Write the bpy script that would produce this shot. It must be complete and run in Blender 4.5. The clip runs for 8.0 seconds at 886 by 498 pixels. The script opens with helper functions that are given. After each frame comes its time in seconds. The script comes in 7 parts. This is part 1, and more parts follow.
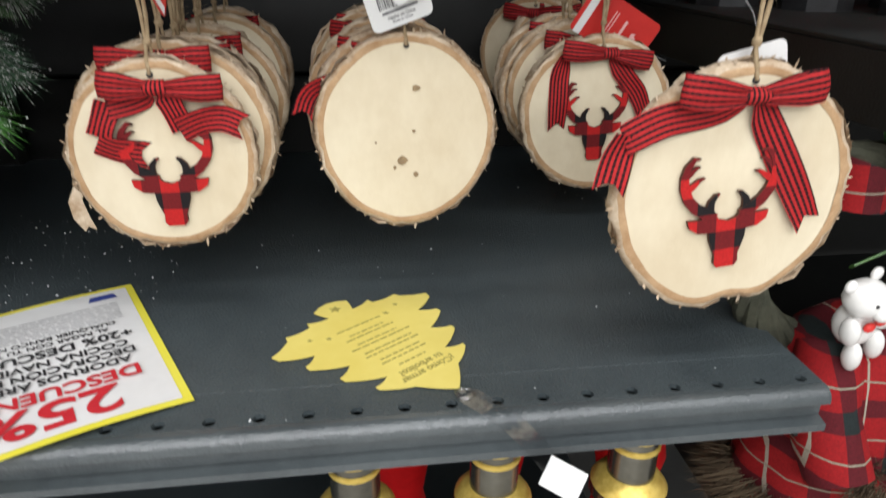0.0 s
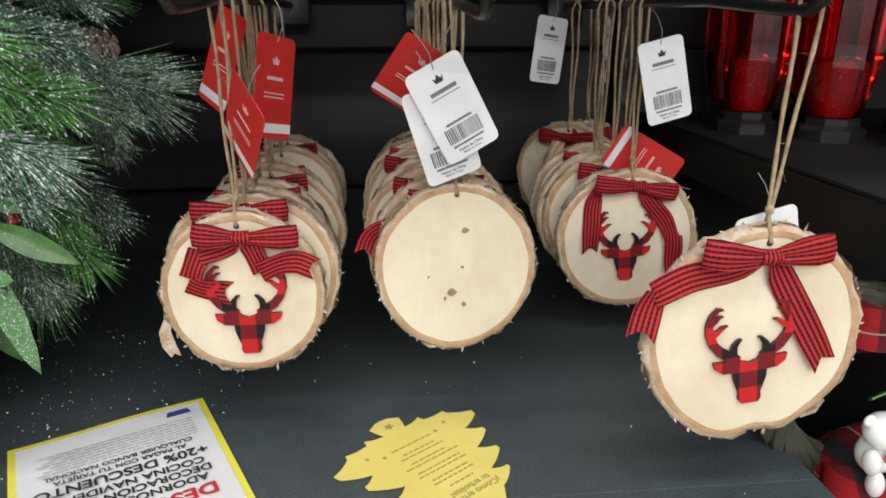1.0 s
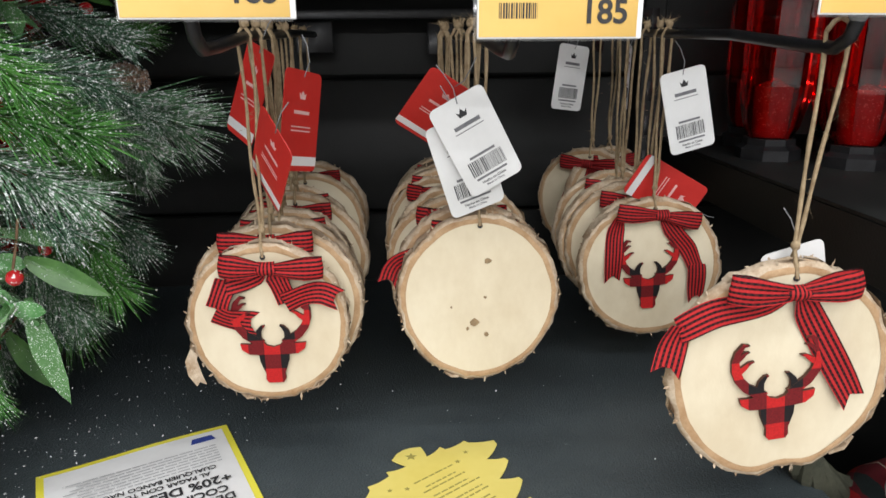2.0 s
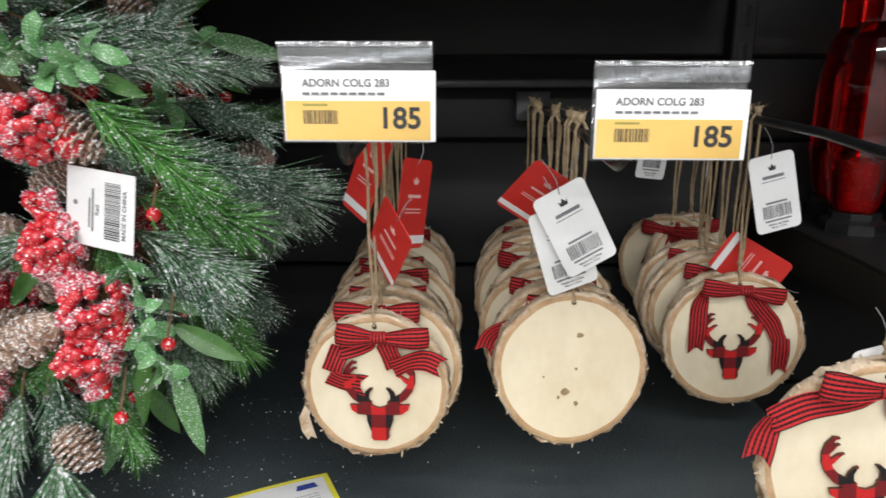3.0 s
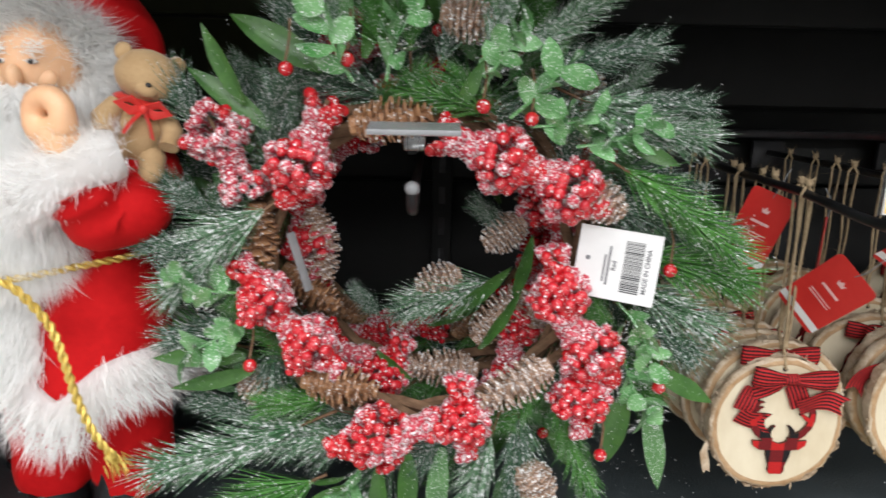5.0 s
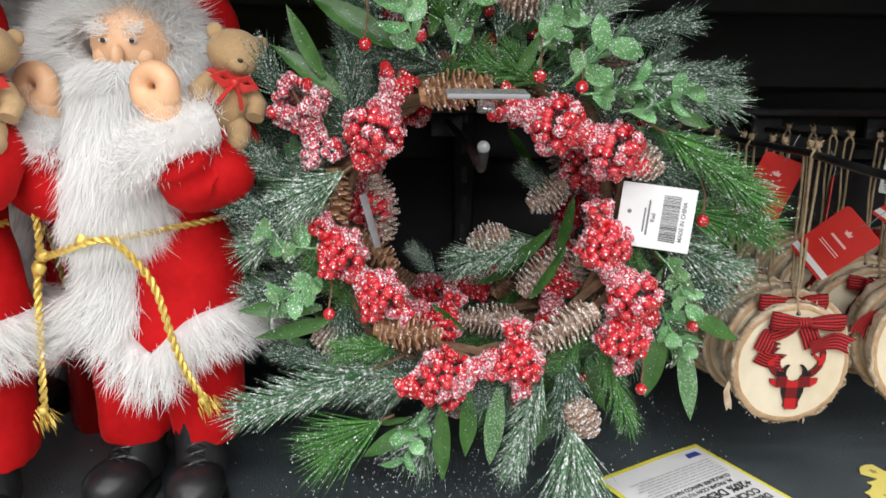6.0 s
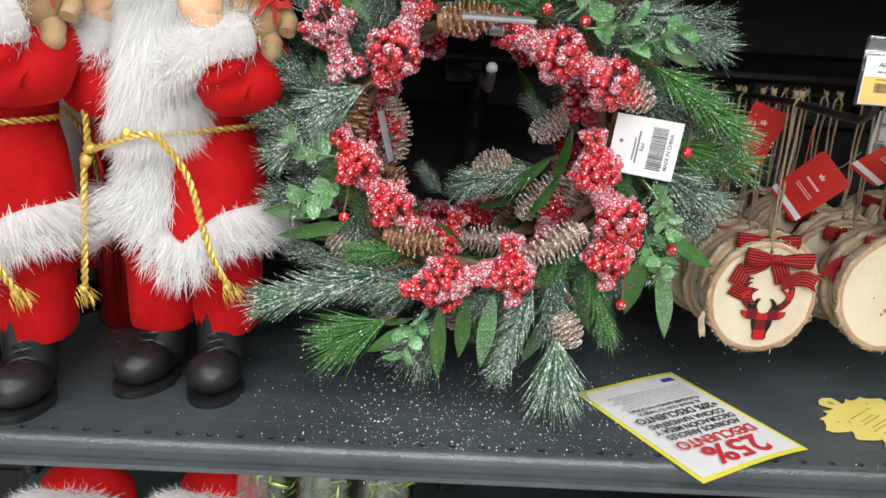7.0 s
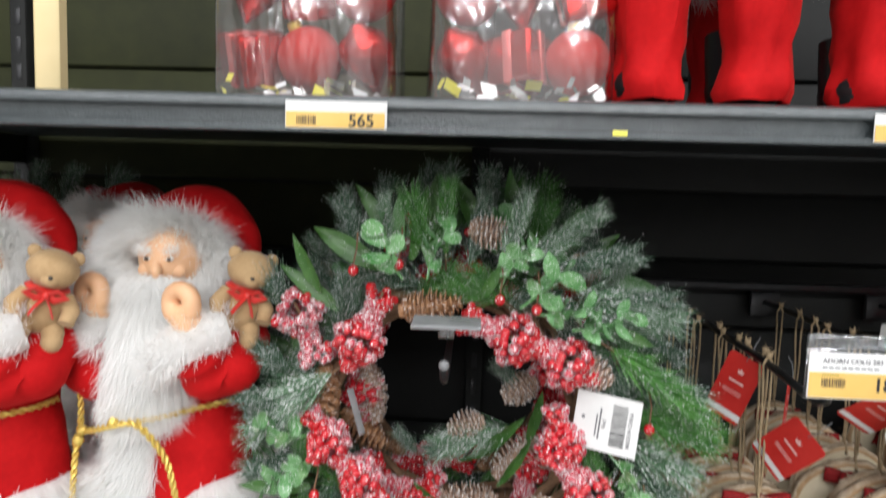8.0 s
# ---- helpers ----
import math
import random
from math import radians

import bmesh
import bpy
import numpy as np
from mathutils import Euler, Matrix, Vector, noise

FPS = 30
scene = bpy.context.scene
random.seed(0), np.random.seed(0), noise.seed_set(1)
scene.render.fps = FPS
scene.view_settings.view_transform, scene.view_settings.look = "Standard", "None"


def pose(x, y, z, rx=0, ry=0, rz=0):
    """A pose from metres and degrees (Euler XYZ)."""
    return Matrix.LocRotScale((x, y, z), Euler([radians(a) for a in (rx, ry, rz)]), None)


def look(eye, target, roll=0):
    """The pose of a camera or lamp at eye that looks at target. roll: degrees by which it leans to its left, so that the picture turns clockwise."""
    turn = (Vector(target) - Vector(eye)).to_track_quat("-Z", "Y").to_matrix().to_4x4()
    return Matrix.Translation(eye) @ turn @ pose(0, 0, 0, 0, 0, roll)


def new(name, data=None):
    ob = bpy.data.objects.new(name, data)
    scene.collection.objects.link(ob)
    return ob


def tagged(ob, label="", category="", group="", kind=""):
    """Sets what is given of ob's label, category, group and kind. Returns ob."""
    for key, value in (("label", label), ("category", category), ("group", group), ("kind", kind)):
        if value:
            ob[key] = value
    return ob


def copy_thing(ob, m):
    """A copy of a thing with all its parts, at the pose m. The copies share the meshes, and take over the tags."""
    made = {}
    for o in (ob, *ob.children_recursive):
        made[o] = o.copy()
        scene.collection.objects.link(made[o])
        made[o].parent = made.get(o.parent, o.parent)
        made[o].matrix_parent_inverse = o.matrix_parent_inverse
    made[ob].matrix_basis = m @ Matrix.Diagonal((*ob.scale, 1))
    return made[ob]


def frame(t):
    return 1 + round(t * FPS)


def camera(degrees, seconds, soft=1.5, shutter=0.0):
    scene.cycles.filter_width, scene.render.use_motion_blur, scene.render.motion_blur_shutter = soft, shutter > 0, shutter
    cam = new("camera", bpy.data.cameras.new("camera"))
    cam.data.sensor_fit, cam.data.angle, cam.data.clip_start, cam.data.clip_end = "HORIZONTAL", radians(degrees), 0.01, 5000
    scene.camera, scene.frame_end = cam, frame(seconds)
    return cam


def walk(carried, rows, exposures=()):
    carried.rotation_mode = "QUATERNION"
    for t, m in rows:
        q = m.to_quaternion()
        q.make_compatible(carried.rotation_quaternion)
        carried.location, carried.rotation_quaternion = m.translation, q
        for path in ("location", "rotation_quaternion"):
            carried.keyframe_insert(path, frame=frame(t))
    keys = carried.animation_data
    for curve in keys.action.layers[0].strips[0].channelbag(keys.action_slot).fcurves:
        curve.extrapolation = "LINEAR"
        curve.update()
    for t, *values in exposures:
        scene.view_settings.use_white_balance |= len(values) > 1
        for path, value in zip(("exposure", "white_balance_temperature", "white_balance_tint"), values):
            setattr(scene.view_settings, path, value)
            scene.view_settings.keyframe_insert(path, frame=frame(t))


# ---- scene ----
cam = camera(66.3, 8.0, shutter=0.3)
PATH = [
    (0, (-0.07, -0.292, 1.223), (0.175, 1.517, 0.405), 0.5),
    (0.3, (-0.072, -0.294, 1.259), (0.155, 1.534, 0.481), -0.3),
    (0.5, (-0.079, -0.307, 1.263), (0.144, 1.559, 0.576), -0.4),
    (1, (-0.086, -0.318, 1.279), (0.083, 1.571, 0.645), -0.2),
    (1.2, (-0.088, -0.319, 1.28), (0.054, 1.584, 0.682), -0.7),
    (2.3, (-0.09, -0.317, 1.302), (0.006, 1.596, 0.724), -0.4),
    (2.5, (-0.097, -0.322, 1.314), (-0.028, 1.598, 0.759), -0.4),
    (3, (-0.119, -0.343, 1.332), (-0.172, 1.59, 0.822), -0.1),
    (3.5, (-0.159, -0.347, 1.339), (-0.331, 1.577, 0.819), -0.2),
    (4, (-0.272, -0.361, 1.342), (-0.441, 1.57, 0.851), -1.1),
    (4.5, (-0.361, -0.365, 1.353), (-0.372, 1.573, 0.859), -1.1),
    (5, (-0.456, -0.38, 1.361), (-0.419, 1.567, 0.906), 1.2),
    (5.2, (-0.484, -0.384, 1.361), (-0.456, 1.567, 0.921), 1.0),
    (6.3, (-0.516, -0.459, 1.338), (-0.407, 1.478, 0.854), 0.4),
    (6.5, (-0.517, -0.471, 1.338), (-0.428, 1.458, 0.818), 0.8),
    (7, (-0.514, -0.501, 1.309), (-0.436, 1.425, 0.774), 3.9),
    (7.3, (-0.495, -0.504, 1.319), (-0.46, 1.432, 0.82), 2.7),
    (7.5, (-0.477, -0.502, 1.364), (-0.487, 1.448, 0.921), 1.4),
    (7.8, (-0.453, -0.504, 1.418), (-0.531, 1.472, 1.119), 1.6),
    (8, (-0.446, -0.501, 1.441), (-0.542, 1.488, 1.262), 1.7),
]
walk(cam, [(t, look(eye, target, roll)) for t, eye, target, roll in PATH])

# ---- light: rows of fluorescent lamps under the hall's ceiling ----
scene.view_settings.exposure = 0.0
world = bpy.data.worlds.new("hall_air")
world.use_nodes = True
world.node_tree.nodes["Background"].inputs[0].default_value = (0.9, 0.95, 1.0, 1)
world.node_tree.nodes["Background"].inputs[1].default_value = 0.05
scene.world = world
LAMP_POWER = 128.0
# the unseen far row is added, strongest, to reach under the upper shelf
for y, share in ((-1.1, 0.55), (-2.7, 0.9), (-4.6, 1.4), (-7.6, 3.4)):
    lamp = bpy.data.lights.new("ceiling_lamp", "AREA")
    lamp.shape, lamp.size, lamp.size_y, lamp.energy = "RECTANGLE", 6.0, 0.22, LAMP_POWER * share
    lamp.color = (0.97, 0.975, 1.0)
    ob = new("lamp_row_light", lamp)
    ob.matrix_world = pose(-0.3, y, 3.93, 0, 0, 0)


# ---- materials ----
def nodes_of(name):
    m = bpy.data.materials.new(name)
    m.use_nodes = True
    nt = m.node_tree
    return m, nt, nt.nodes["Principled BSDF"]


def link(nt, a, b):
    nt.links.new(a, b)


def noise_node(nt, scale, detail=4.0, stretch=(1, 1, 1), coords="Object"):
    tc = nt.nodes.new("ShaderNodeTexCoord")
    mp = nt.nodes.new("ShaderNodeMapping")
    mp.inputs["Scale"].default_value = stretch
    info = nt.nodes.new("ShaderNodeObjectInfo")
    mul = nt.nodes.new("ShaderNodeMath")
    mul.operation = "MULTIPLY"
    mul.inputs[1].default_value = 37.0
    n = nt.nodes.new("ShaderNodeTexNoise")
    n.noise_dimensions = "4D"
    n.inputs["Scale"].default_value = scale
    n.inputs["Detail"].default_value = detail
    link(nt, tc.outputs[coords], mp.inputs["Vector"])
    link(nt, mp.outputs[0], n.inputs["Vector"])
    link(nt, info.outputs["Random"], mul.inputs[0])
    link(nt, mul.outputs[0], n.inputs["W"])
    return n.outputs[0]


def ramp(nt, fac, stops):
    r = nt.nodes.new("ShaderNodeValToRGB")
    els = r.color_ramp.elements
    while len(els) < len(stops):
        els.new(0.5)
    for e, (p, c) in zip(els, stops):
        e.position, e.color = p, (*c, 1)
    link(nt, fac, r.inputs[0])
    return r.outputs[0]


def mixed(nt, fac, a, b):
    m = nt.nodes.new("ShaderNodeMix")
    m.data_type = "RGBA"
    link(nt, fac, m.inputs[0])
    for sock, v in ((m.inputs[6], a), (m.inputs[7], b)):
        if isinstance(v, tuple):
            sock.default_value = (*v, 1)
        else:
            link(nt, v, sock)
    return m.outputs[2]


def bumped(nt, bsdf, height, strength, distance=0.001):
    b = nt.nodes.new("ShaderNodeBump")
    b.inputs["Strength"].default_value = strength
    b.inputs["Distance"].default_value = distance
    link(nt, height, b.inputs["Height"])
    link(nt, b.outputs[0], bsdf.inputs["Normal"])


def surface(name, c1, c2, scale=60, rough=0.5, metal=0.0, bump=0.0, bump_scale=400, stretch=(1, 1, 1),
            frost=0.0, frost_scale=500, coat=0.0, sheen=0.0, sheen_tint=(1, 1, 1), trans=0.0, ior=1.45, spec=0.5, subsurf=0.0):
    """A surface whose colour drifts between c1 and c2 at two scales, with fine relief and, where asked, white frost."""
    m, nt, b = nodes_of(name)
    n1 = noise_node(nt, scale, 5, stretch)
    n2 = noise_node(nt, scale * 7.3, 3, stretch)
    add = nt.nodes.new("ShaderNodeMath")
    add.operation = "MULTIPLY_ADD"
    add.inputs[1].default_value = 0.35
    link(nt, n2, add.inputs[0])
    link(nt, n1, add.inputs[2])
    col = ramp(nt, add.outputs[0], [(0.45, c1), (0.9, c2)])
    if frost:
        f = noise_node(nt, frost_scale, 3)
        mask = ramp(nt, f, [(0.62 - frost * 0.3, (0, 0, 0)), (0.70 - frost * 0.3, (1, 1, 1))])
        col = mixed(nt, mask, col, (0.86, 0.88, 0.88))
    link(nt, col, b.inputs["Base Color"])
    b.inputs["Roughness"].default_value = rough
    b.inputs["Metallic"].default_value = metal
    b.inputs["Coat Weight"].default_value = coat
    b.inputs["Coat Roughness"].default_value = 0.12
    b.inputs["Sheen Weight"].default_value = sheen
    b.inputs["Sheen Roughness"].default_value = 0.4
    b.inputs["Sheen Tint"].default_value = (*sheen_tint, 1)
    b.inputs["Transmission Weight"].default_value = trans
    b.inputs["IOR"].default_value = ior
    b.inputs["Specular IOR Level"].default_value = spec
    if subsurf:
        b.inputs["Subsurface Weight"].default_value = subsurf
        b.inputs["Subsurface Radius"].default_value = (0.01, 0.006, 0.004)
        b.inputs["Subsurface Scale"].default_value = 0.2
    if bump:
        bumped(nt, b, noise_node(nt, bump_scale, 3, stretch), bump)
    return m


def checks(name, red, dark, black, freq, coords="Object", line=0.5, axes=(0, 2), rough=0.8, extra=False, bands=(1, 1)):
    """Woven check: two sets of bands that cross, dark where one lies and black where both do."""
    m, nt, b = nodes_of(name)
    tc = nt.nodes.new("ShaderNodeTexCoord")
    sep = nt.nodes.new("ShaderNodeSeparateXYZ")
    link(nt, tc.outputs[coords], sep.inputs[0])
    masks = []
    for k, ax in enumerate(axes):
        mul = nt.nodes.new("ShaderNodeMath")
        mul.operation = "MULTIPLY_ADD"
        mul.inputs[1].default_value = freq[k]
        mul.inputs[2].default_value = 100.3
        link(nt, sep.outputs[ax], mul.inputs[0])
        fr = nt.nodes.new("ShaderNodeMath")
        fr.operation = "FRACT"
        link(nt, mul.outputs[0], fr.inputs[0])
        gt = nt.nodes.new("ShaderNodeMath")
        gt.operation = "GREATER_THAN"
        gt.inputs[1].default_value = 1 - line
        link(nt, fr.outputs[0], gt.inputs[0])
        w = nt.nodes.new("ShaderNodeMath")
        w.operation = "MULTIPLY"
        w.inputs[1].default_value = bands[k]
        link(nt, gt.outputs[0], w.inputs[0])
        masks.append((w.outputs[0], fr.outputs[0]))
    add = nt.nodes.new("ShaderNodeMath")
    add.operation = "MULTIPLY_ADD"
    add.inputs[1].default_value = 0.5
    link(nt, masks[0][0], add.inputs[0])
    half = nt.nodes.new("ShaderNodeMath")
    half.operation = "MULTIPLY"
    half.inputs[1].default_value = 0.5
    link(nt, masks[1][0], half.inputs[0])
    link(nt, half.outputs[0], add.inputs[2])
    r = nt.nodes.new("ShaderNodeValToRGB")
    r.color_ramp.interpolation = "CONSTANT"
    els = r.color_ramp.elements
    els.new(0.5)
    for e, (p, c) in zip(els, ((0.0, red), (0.3, dark), (0.6, black))):
        e.position, e.color = p, (*c, 1)
    link(nt, add.outputs[0], r.inputs[0])
    col = r.outputs[0]
    if extra:
        for (w, fr), c in zip(masks, ((0.34, 0.30, 0.24), (0.26, 0.24, 0.18))):
            lo = nt.nodes.new("ShaderNodeMath")
            lo.operation = "COMPARE"
            lo.inputs[1].default_value, lo.inputs[2].default_value = 0.30, 0.014
            link(nt, fr, lo.inputs[0])
            col = mixed(nt, lo.outputs[0], col, c)
    grain = ramp(nt, noise_node(nt, 900, 2), [(0.3, (0.75, 0.75, 0.75)), (0.7, (1.1, 1.1, 1.1))])
    mu = nt.nodes.new("ShaderNodeMix")
    mu.data_type, mu.blend_type = "RGBA", "MULTIPLY"
    mu.inputs[0].default_value = 1.0
    link(nt, col, mu.inputs[6])
    link(nt, grain, mu.inputs[7])
    link(nt, mu.outputs[2], b.inputs["Base Color"])
    b.inputs["Roughness"].default_value = rough
    b.inputs["Specular IOR Level"].default_value = 0.25
    bumped(nt, b, noise_node(nt, 1600, 2), 0.3, 0.0004)
    return m


def clear(name, colour, wrinkle=0.1, wrinkle_scale=40, shine_most=0.04):
    """A thin clear sheet: light passes straight on, and the surface shines."""
    m = bpy.data.materials.new(name)
    m.use_nodes = True
    nt = m.node_tree
    nt.nodes.remove(nt.nodes["Principled BSDF"])
    out = nt.nodes["Material Output"]
    see = nt.nodes.new("ShaderNodeBsdfTransparent")
    see.inputs[0].default_value = (*colour, 1)
    shine = nt.nodes.new("ShaderNodeBsdfGlossy")
    shine.inputs["Roughness"].default_value = 0.12
    fres = nt.nodes.new("ShaderNodeLayerWeight")
    fres.inputs["Blend"].default_value = 0.2
    gloss = nt.nodes.new("ShaderNodeMath")
    gloss.operation = "MULTIPLY_ADD"
    gloss.inputs[1].default_value, gloss.inputs[2].default_value = 0.6, shine_most
    link(nt, fres.outputs["Facing"], gloss.inputs[0])
    bump = nt.nodes.new("ShaderNodeBump")
    bump.inputs["Strength"].default_value = wrinkle
    bump.inputs["Distance"].default_value = 0.004
    link(nt, noise_node(nt, wrinkle_scale, 3, (1.6, 1.6, 0.5)), bump.inputs["Height"])
    link(nt, bump.outputs[0], shine.inputs["Normal"])
    link(nt, bump.outputs[0], fres.inputs["Normal"])
    mx = nt.nodes.new("ShaderNodeMixShader")
    link(nt, gloss.outputs[0], mx.inputs[0])
    link(nt, see.outputs[0], mx.inputs[1])
    link(nt, shine.outputs[0], mx.inputs[2])
    link(nt, mx.outputs[0], out.inputs["Surface"])
    return m


M = {}
M["shelf"] = surface("charcoal powder-coated steel", (0.044, 0.056, 0.061), (0.074, 0.091, 0.096), 9, 0.34, 0.0, 1.0, 650)
# lighter grey lip; part of its edge highlight is put into the base colour
M["lip"] = surface("grey powder-coated steel", (0.050, 0.060, 0.064), (0.084, 0.098, 0.102), 14, 0.22, 0.0, 0.6, 520, spec=0.9)
M["panel"] = surface("matt black steel panel", (0.0080, 0.0085, 0.0082), (0.0145, 0.0150, 0.0140), 6, 0.55, 0, 0.2, 500, spec=0.28)
# olive stands in for dull greenish light reflected by the upper left panels
M["olive"] = surface("olive-grey panel with dull light in its colour", (0.016, 0.018, 0.008), (0.034, 0.038, 0.013), 5, 0.6, 0, 0.15, 300, spec=0.2)
M["rod"] = surface("black steel rod", (0.012, 0.012, 0.013), (0.03, 0.03, 0.032), 80, 0.33, 0.3, 0.1, 700)
M["wood"] = surface("pale birch end grain", (0.63, 0.53, 0.365), (0.76, 0.675, 0.50), 16, 0.62, 0, 0.10, 500, (1.3, 1, 0.8))
M["cambium"] = surface("tan inner bark", (0.36, 0.21, 0.10), (0.55, 0.37, 0.21), 90, 0.75, 0, 0.5, 700)
M["bark"] = surface("peeling birch bark", (0.33, 0.21, 0.115), (0.72, 0.61, 0.46), 75, 0.85, 0, 0.9, 420)
M["stain"] = surface("brown knot stain", (0.22, 0.15, 0.08), (0.34, 0.24, 0.13), 300, 0.7)
M["plaid"] = checks("red and black buffalo check", (0.50, 0.016, 0.016), (0.16, 0.010, 0.012), (0.012, 0.010, 0.011), (48, 48), line=0.5)
M["ribbon"] = checks("red ribbon woven with black lines", (0.47, 0.020, 0.022), (0.075, 0.008, 0.009), (0.012, 0.004, 0.005), (340, 5.5), "UV", 0.50, (0, 1), 0.75, bands=(0.3, 1))
M["edge"] = surface("burnt board edge", (0.05, 0.02, 0.012), (0.10, 0.04, 0.02), 200, 0.8)
M["twine"] = surface("jute twine", (0.27, 0.19, 0.105), (0.47, 0.36, 0.22), 260, 0.9, 0, 0.9, 1400)
M["tag_red"] = surface("red coated card", (0.52, 0.022, 0.018), (0.60, 0.035, 0.028), 30, 0.4, 0, 0.04, 300)
M["tag_white"] = surface("white coated card", (0.72, 0.72, 0.71), (0.80, 0.80, 0.79), 25, 0.42, 0, 0.05, 250)
M["ink"] = surface("black print", (0.02, 0.02, 0.022), (0.04, 0.04, 0.042), 200, 0.5)
M["grey_ink"] = surface("grey print", (0.13, 0.13, 0.14), (0.20, 0.20, 0.21), 200, 0.5)
M["faint_ink"] = surface("faint grey print", (0.36, 0.36, 0.37), (0.44, 0.44, 0.45), 200, 0.5)
M["pale_ink"] = surface("pale pink print", (0.72, 0.42, 0.40), (0.78, 0.5, 0.48), 200, 0.5)
M["red_ink"] = surface("red print", (0.50, 0.02, 0.03), (0.58, 0.03, 0.04), 200, 0.5)
M["blue_ink"] = surface("blue print", (0.03, 0.05, 0.25), (0.05, 0.08, 0.32), 200, 0.5)
M["price_yellow"] = surface("amber price card", (0.78, 0.49, 0.13), (0.83, 0.55, 0.17), 18, 0.45)
M["flyer_yellow"] = surface("yellow flyer border", (0.78, 0.70, 0.05), (0.84, 0.77, 0.10), 18, 0.4)
M["tree_card"] = surface("yellow card", (0.72, 0.59, 0.13), (0.80, 0.68, 0.19), 16, 0.5, 0, 0.08, 220)
M["tree_ink"] = surface("olive print", (0.30, 0.26, 0.06), (0.38, 0.33, 0.09), 100, 0.5)
M["clear"] = clear("clear plastic", (0.96, 0.97, 0.98), 0.25, 40, 0.10)
M["hinge_clear"] = clear("frosted clear plastic", (0.80, 0.82, 0.83), 0.5, 120, 0.22)
M["film"] = clear("crinkled clear film", (0.95, 0.95, 0.95), 0.9, 26, 0.20)
M["milky"] = surface("milky plastic", (0.36, 0.37, 0.38), (0.46, 0.47, 0.48), 60, 0.25, 0, 0, 1, trans=0.5)
M["needle"] = surface("green artificial needles", (0.035, 0.14, 0.026), (0.11, 0.31, 0.06), 90, 0.40, frost=0.10, frost_scale=500, spec=0.3)
M["needle_frost"] = surface("frosted needles", (0.045, 0.14, 0.055), (0.17, 0.30, 0.17), 70, 0.5, frost=0.32, frost_scale=380, spec=0.3)
M["needle_dark"] = surface("grey-green needles", (0.026, 0.080, 0.042), (0.09, 0.17, 0.10), 70, 0.55, frost=0.24, frost_scale=420, spec=0.3)
M["leaf"] = surface("green fabric leaf", (0.026, 0.085, 0.016), (0.070, 0.175, 0.036), 45, 0.34, 0, 0.3, 300)
M["leaf_frost"] = surface("frosted leaf", (0.040, 0.13, 0.030), (0.11, 0.25, 0.085), 50, 0.42, 0, 0.3, 300, frost=0.12, frost_scale=1500)
M["sprig"] = surface("bright green leaf with frosted rim", (0.050, 0.23, 0.045), (0.22, 0.45, 0.19), 60, 0.32, 0, 0.3, 300, frost=0.14, frost_scale=1100, coat=0.3)
M["berry"] = surface("glossy red berry", (0.46, 0.008, 0.014), (0.60, 0.016, 0.024), 90, 0.22, coat=0.6, frost=0.12, frost_scale=450, bump=0.15, bump_scale=600)
M["berry_frost"] = surface("sugared red berry", (0.46, 0.010, 0.030), (0.55, 0.050, 0.085), 90, 0.35, frost=0.34, frost_scale=620, bump=0.8, bump_scale=900, coat=0.3)
M["berry_one"] = surface("glossy red berry skin", (0.46, 0.006, 0.014), (0.60, 0.014, 0.026), 0.5, 0.20, coat=0.6, frost=0.02, frost_scale=5)
M["berry_frost_one"] = surface("sugared berry skin", (0.46, 0.010, 0.030), (0.55, 0.050, 0.085), 0.8, 0.35, frost=0.34, frost_scale=2.4, coat=0.3, bump=0.6, bump_scale=4)
M["ice"] = surface("frost crystals", (0.80, 0.82, 0.83), (0.92, 0.93, 0.93), 200, 0.25, coat=0.5)
M["cone"] = surface("brown pine cone scales", (0.20, 0.085, 0.036), (0.47, 0.25, 0.12), 130, 0.6, 0, 0.5, 500, frost=0.10, frost_scale=700)
M["cone_frost"] = surface("frosted pine cone scales", (0.24, 0.14, 0.085), (0.46, 0.30, 0.21), 130, 0.7, 0, 0.6, 500, frost=0.30, frost_scale=700)
M["vine"] = surface("brown twisted vine", (0.10, 0.055, 0.03), (0.24, 0.14, 0.08), 80, 0.85, 0, 0.8, 350, (1, 1, 3))
M["velvet"] = surface("red velvet", (0.40, 0.004, 0.006), (0.60, 0.010, 0.012), 28, 0.75, sheen=0.22, sheen_tint=(1, 0.12, 0.10), bump=0.9, bump_scale=48, spec=0.15)
M["fur"] = surface("white plush", (0.93, 0.93, 0.915), (0.97, 0.97, 0.955), 60, 0.95, bump=0.1, bump_scale=500, spec=0.1, sheen=0.5, sheen_tint=(1, 1, 1))
nt = M["fur"].node_tree
through_fur = nt.nodes.new("ShaderNodeBsdfTranslucent")
through_fur.inputs[0].default_value = (0.96, 0.96, 0.945, 1)
fur_mix = nt.nodes.new("ShaderNodeMixShader")
fur_mix.inputs[0].default_value = 0.42
link(nt, nt.nodes["Principled BSDF"].outputs[0], fur_mix.inputs[1])
link(nt, through_fur.outputs[0], fur_mix.inputs[2])
link(nt, fur_mix.outputs[0], nt.nodes["Material Output"].inputs["Surface"])
M["boot"] = surface("black moulded plastic", (0.010, 0.010, 0.011), (0.022, 0.022, 0.023), 30, 0.33, bump=0.12, bump_scale=260)
M["skin"] = surface("peach plastic", (0.76, 0.43, 0.24), (0.84, 0.52, 0.31), 40, 0.42, subsurf=0.15)
M["teddy"] = surface("tan short plush", (0.42, 0.27, 0.135), (0.54, 0.37, 0.20), 70, 0.9, bump=0.6, bump_scale=900, sheen=0.25, spec=0.15)
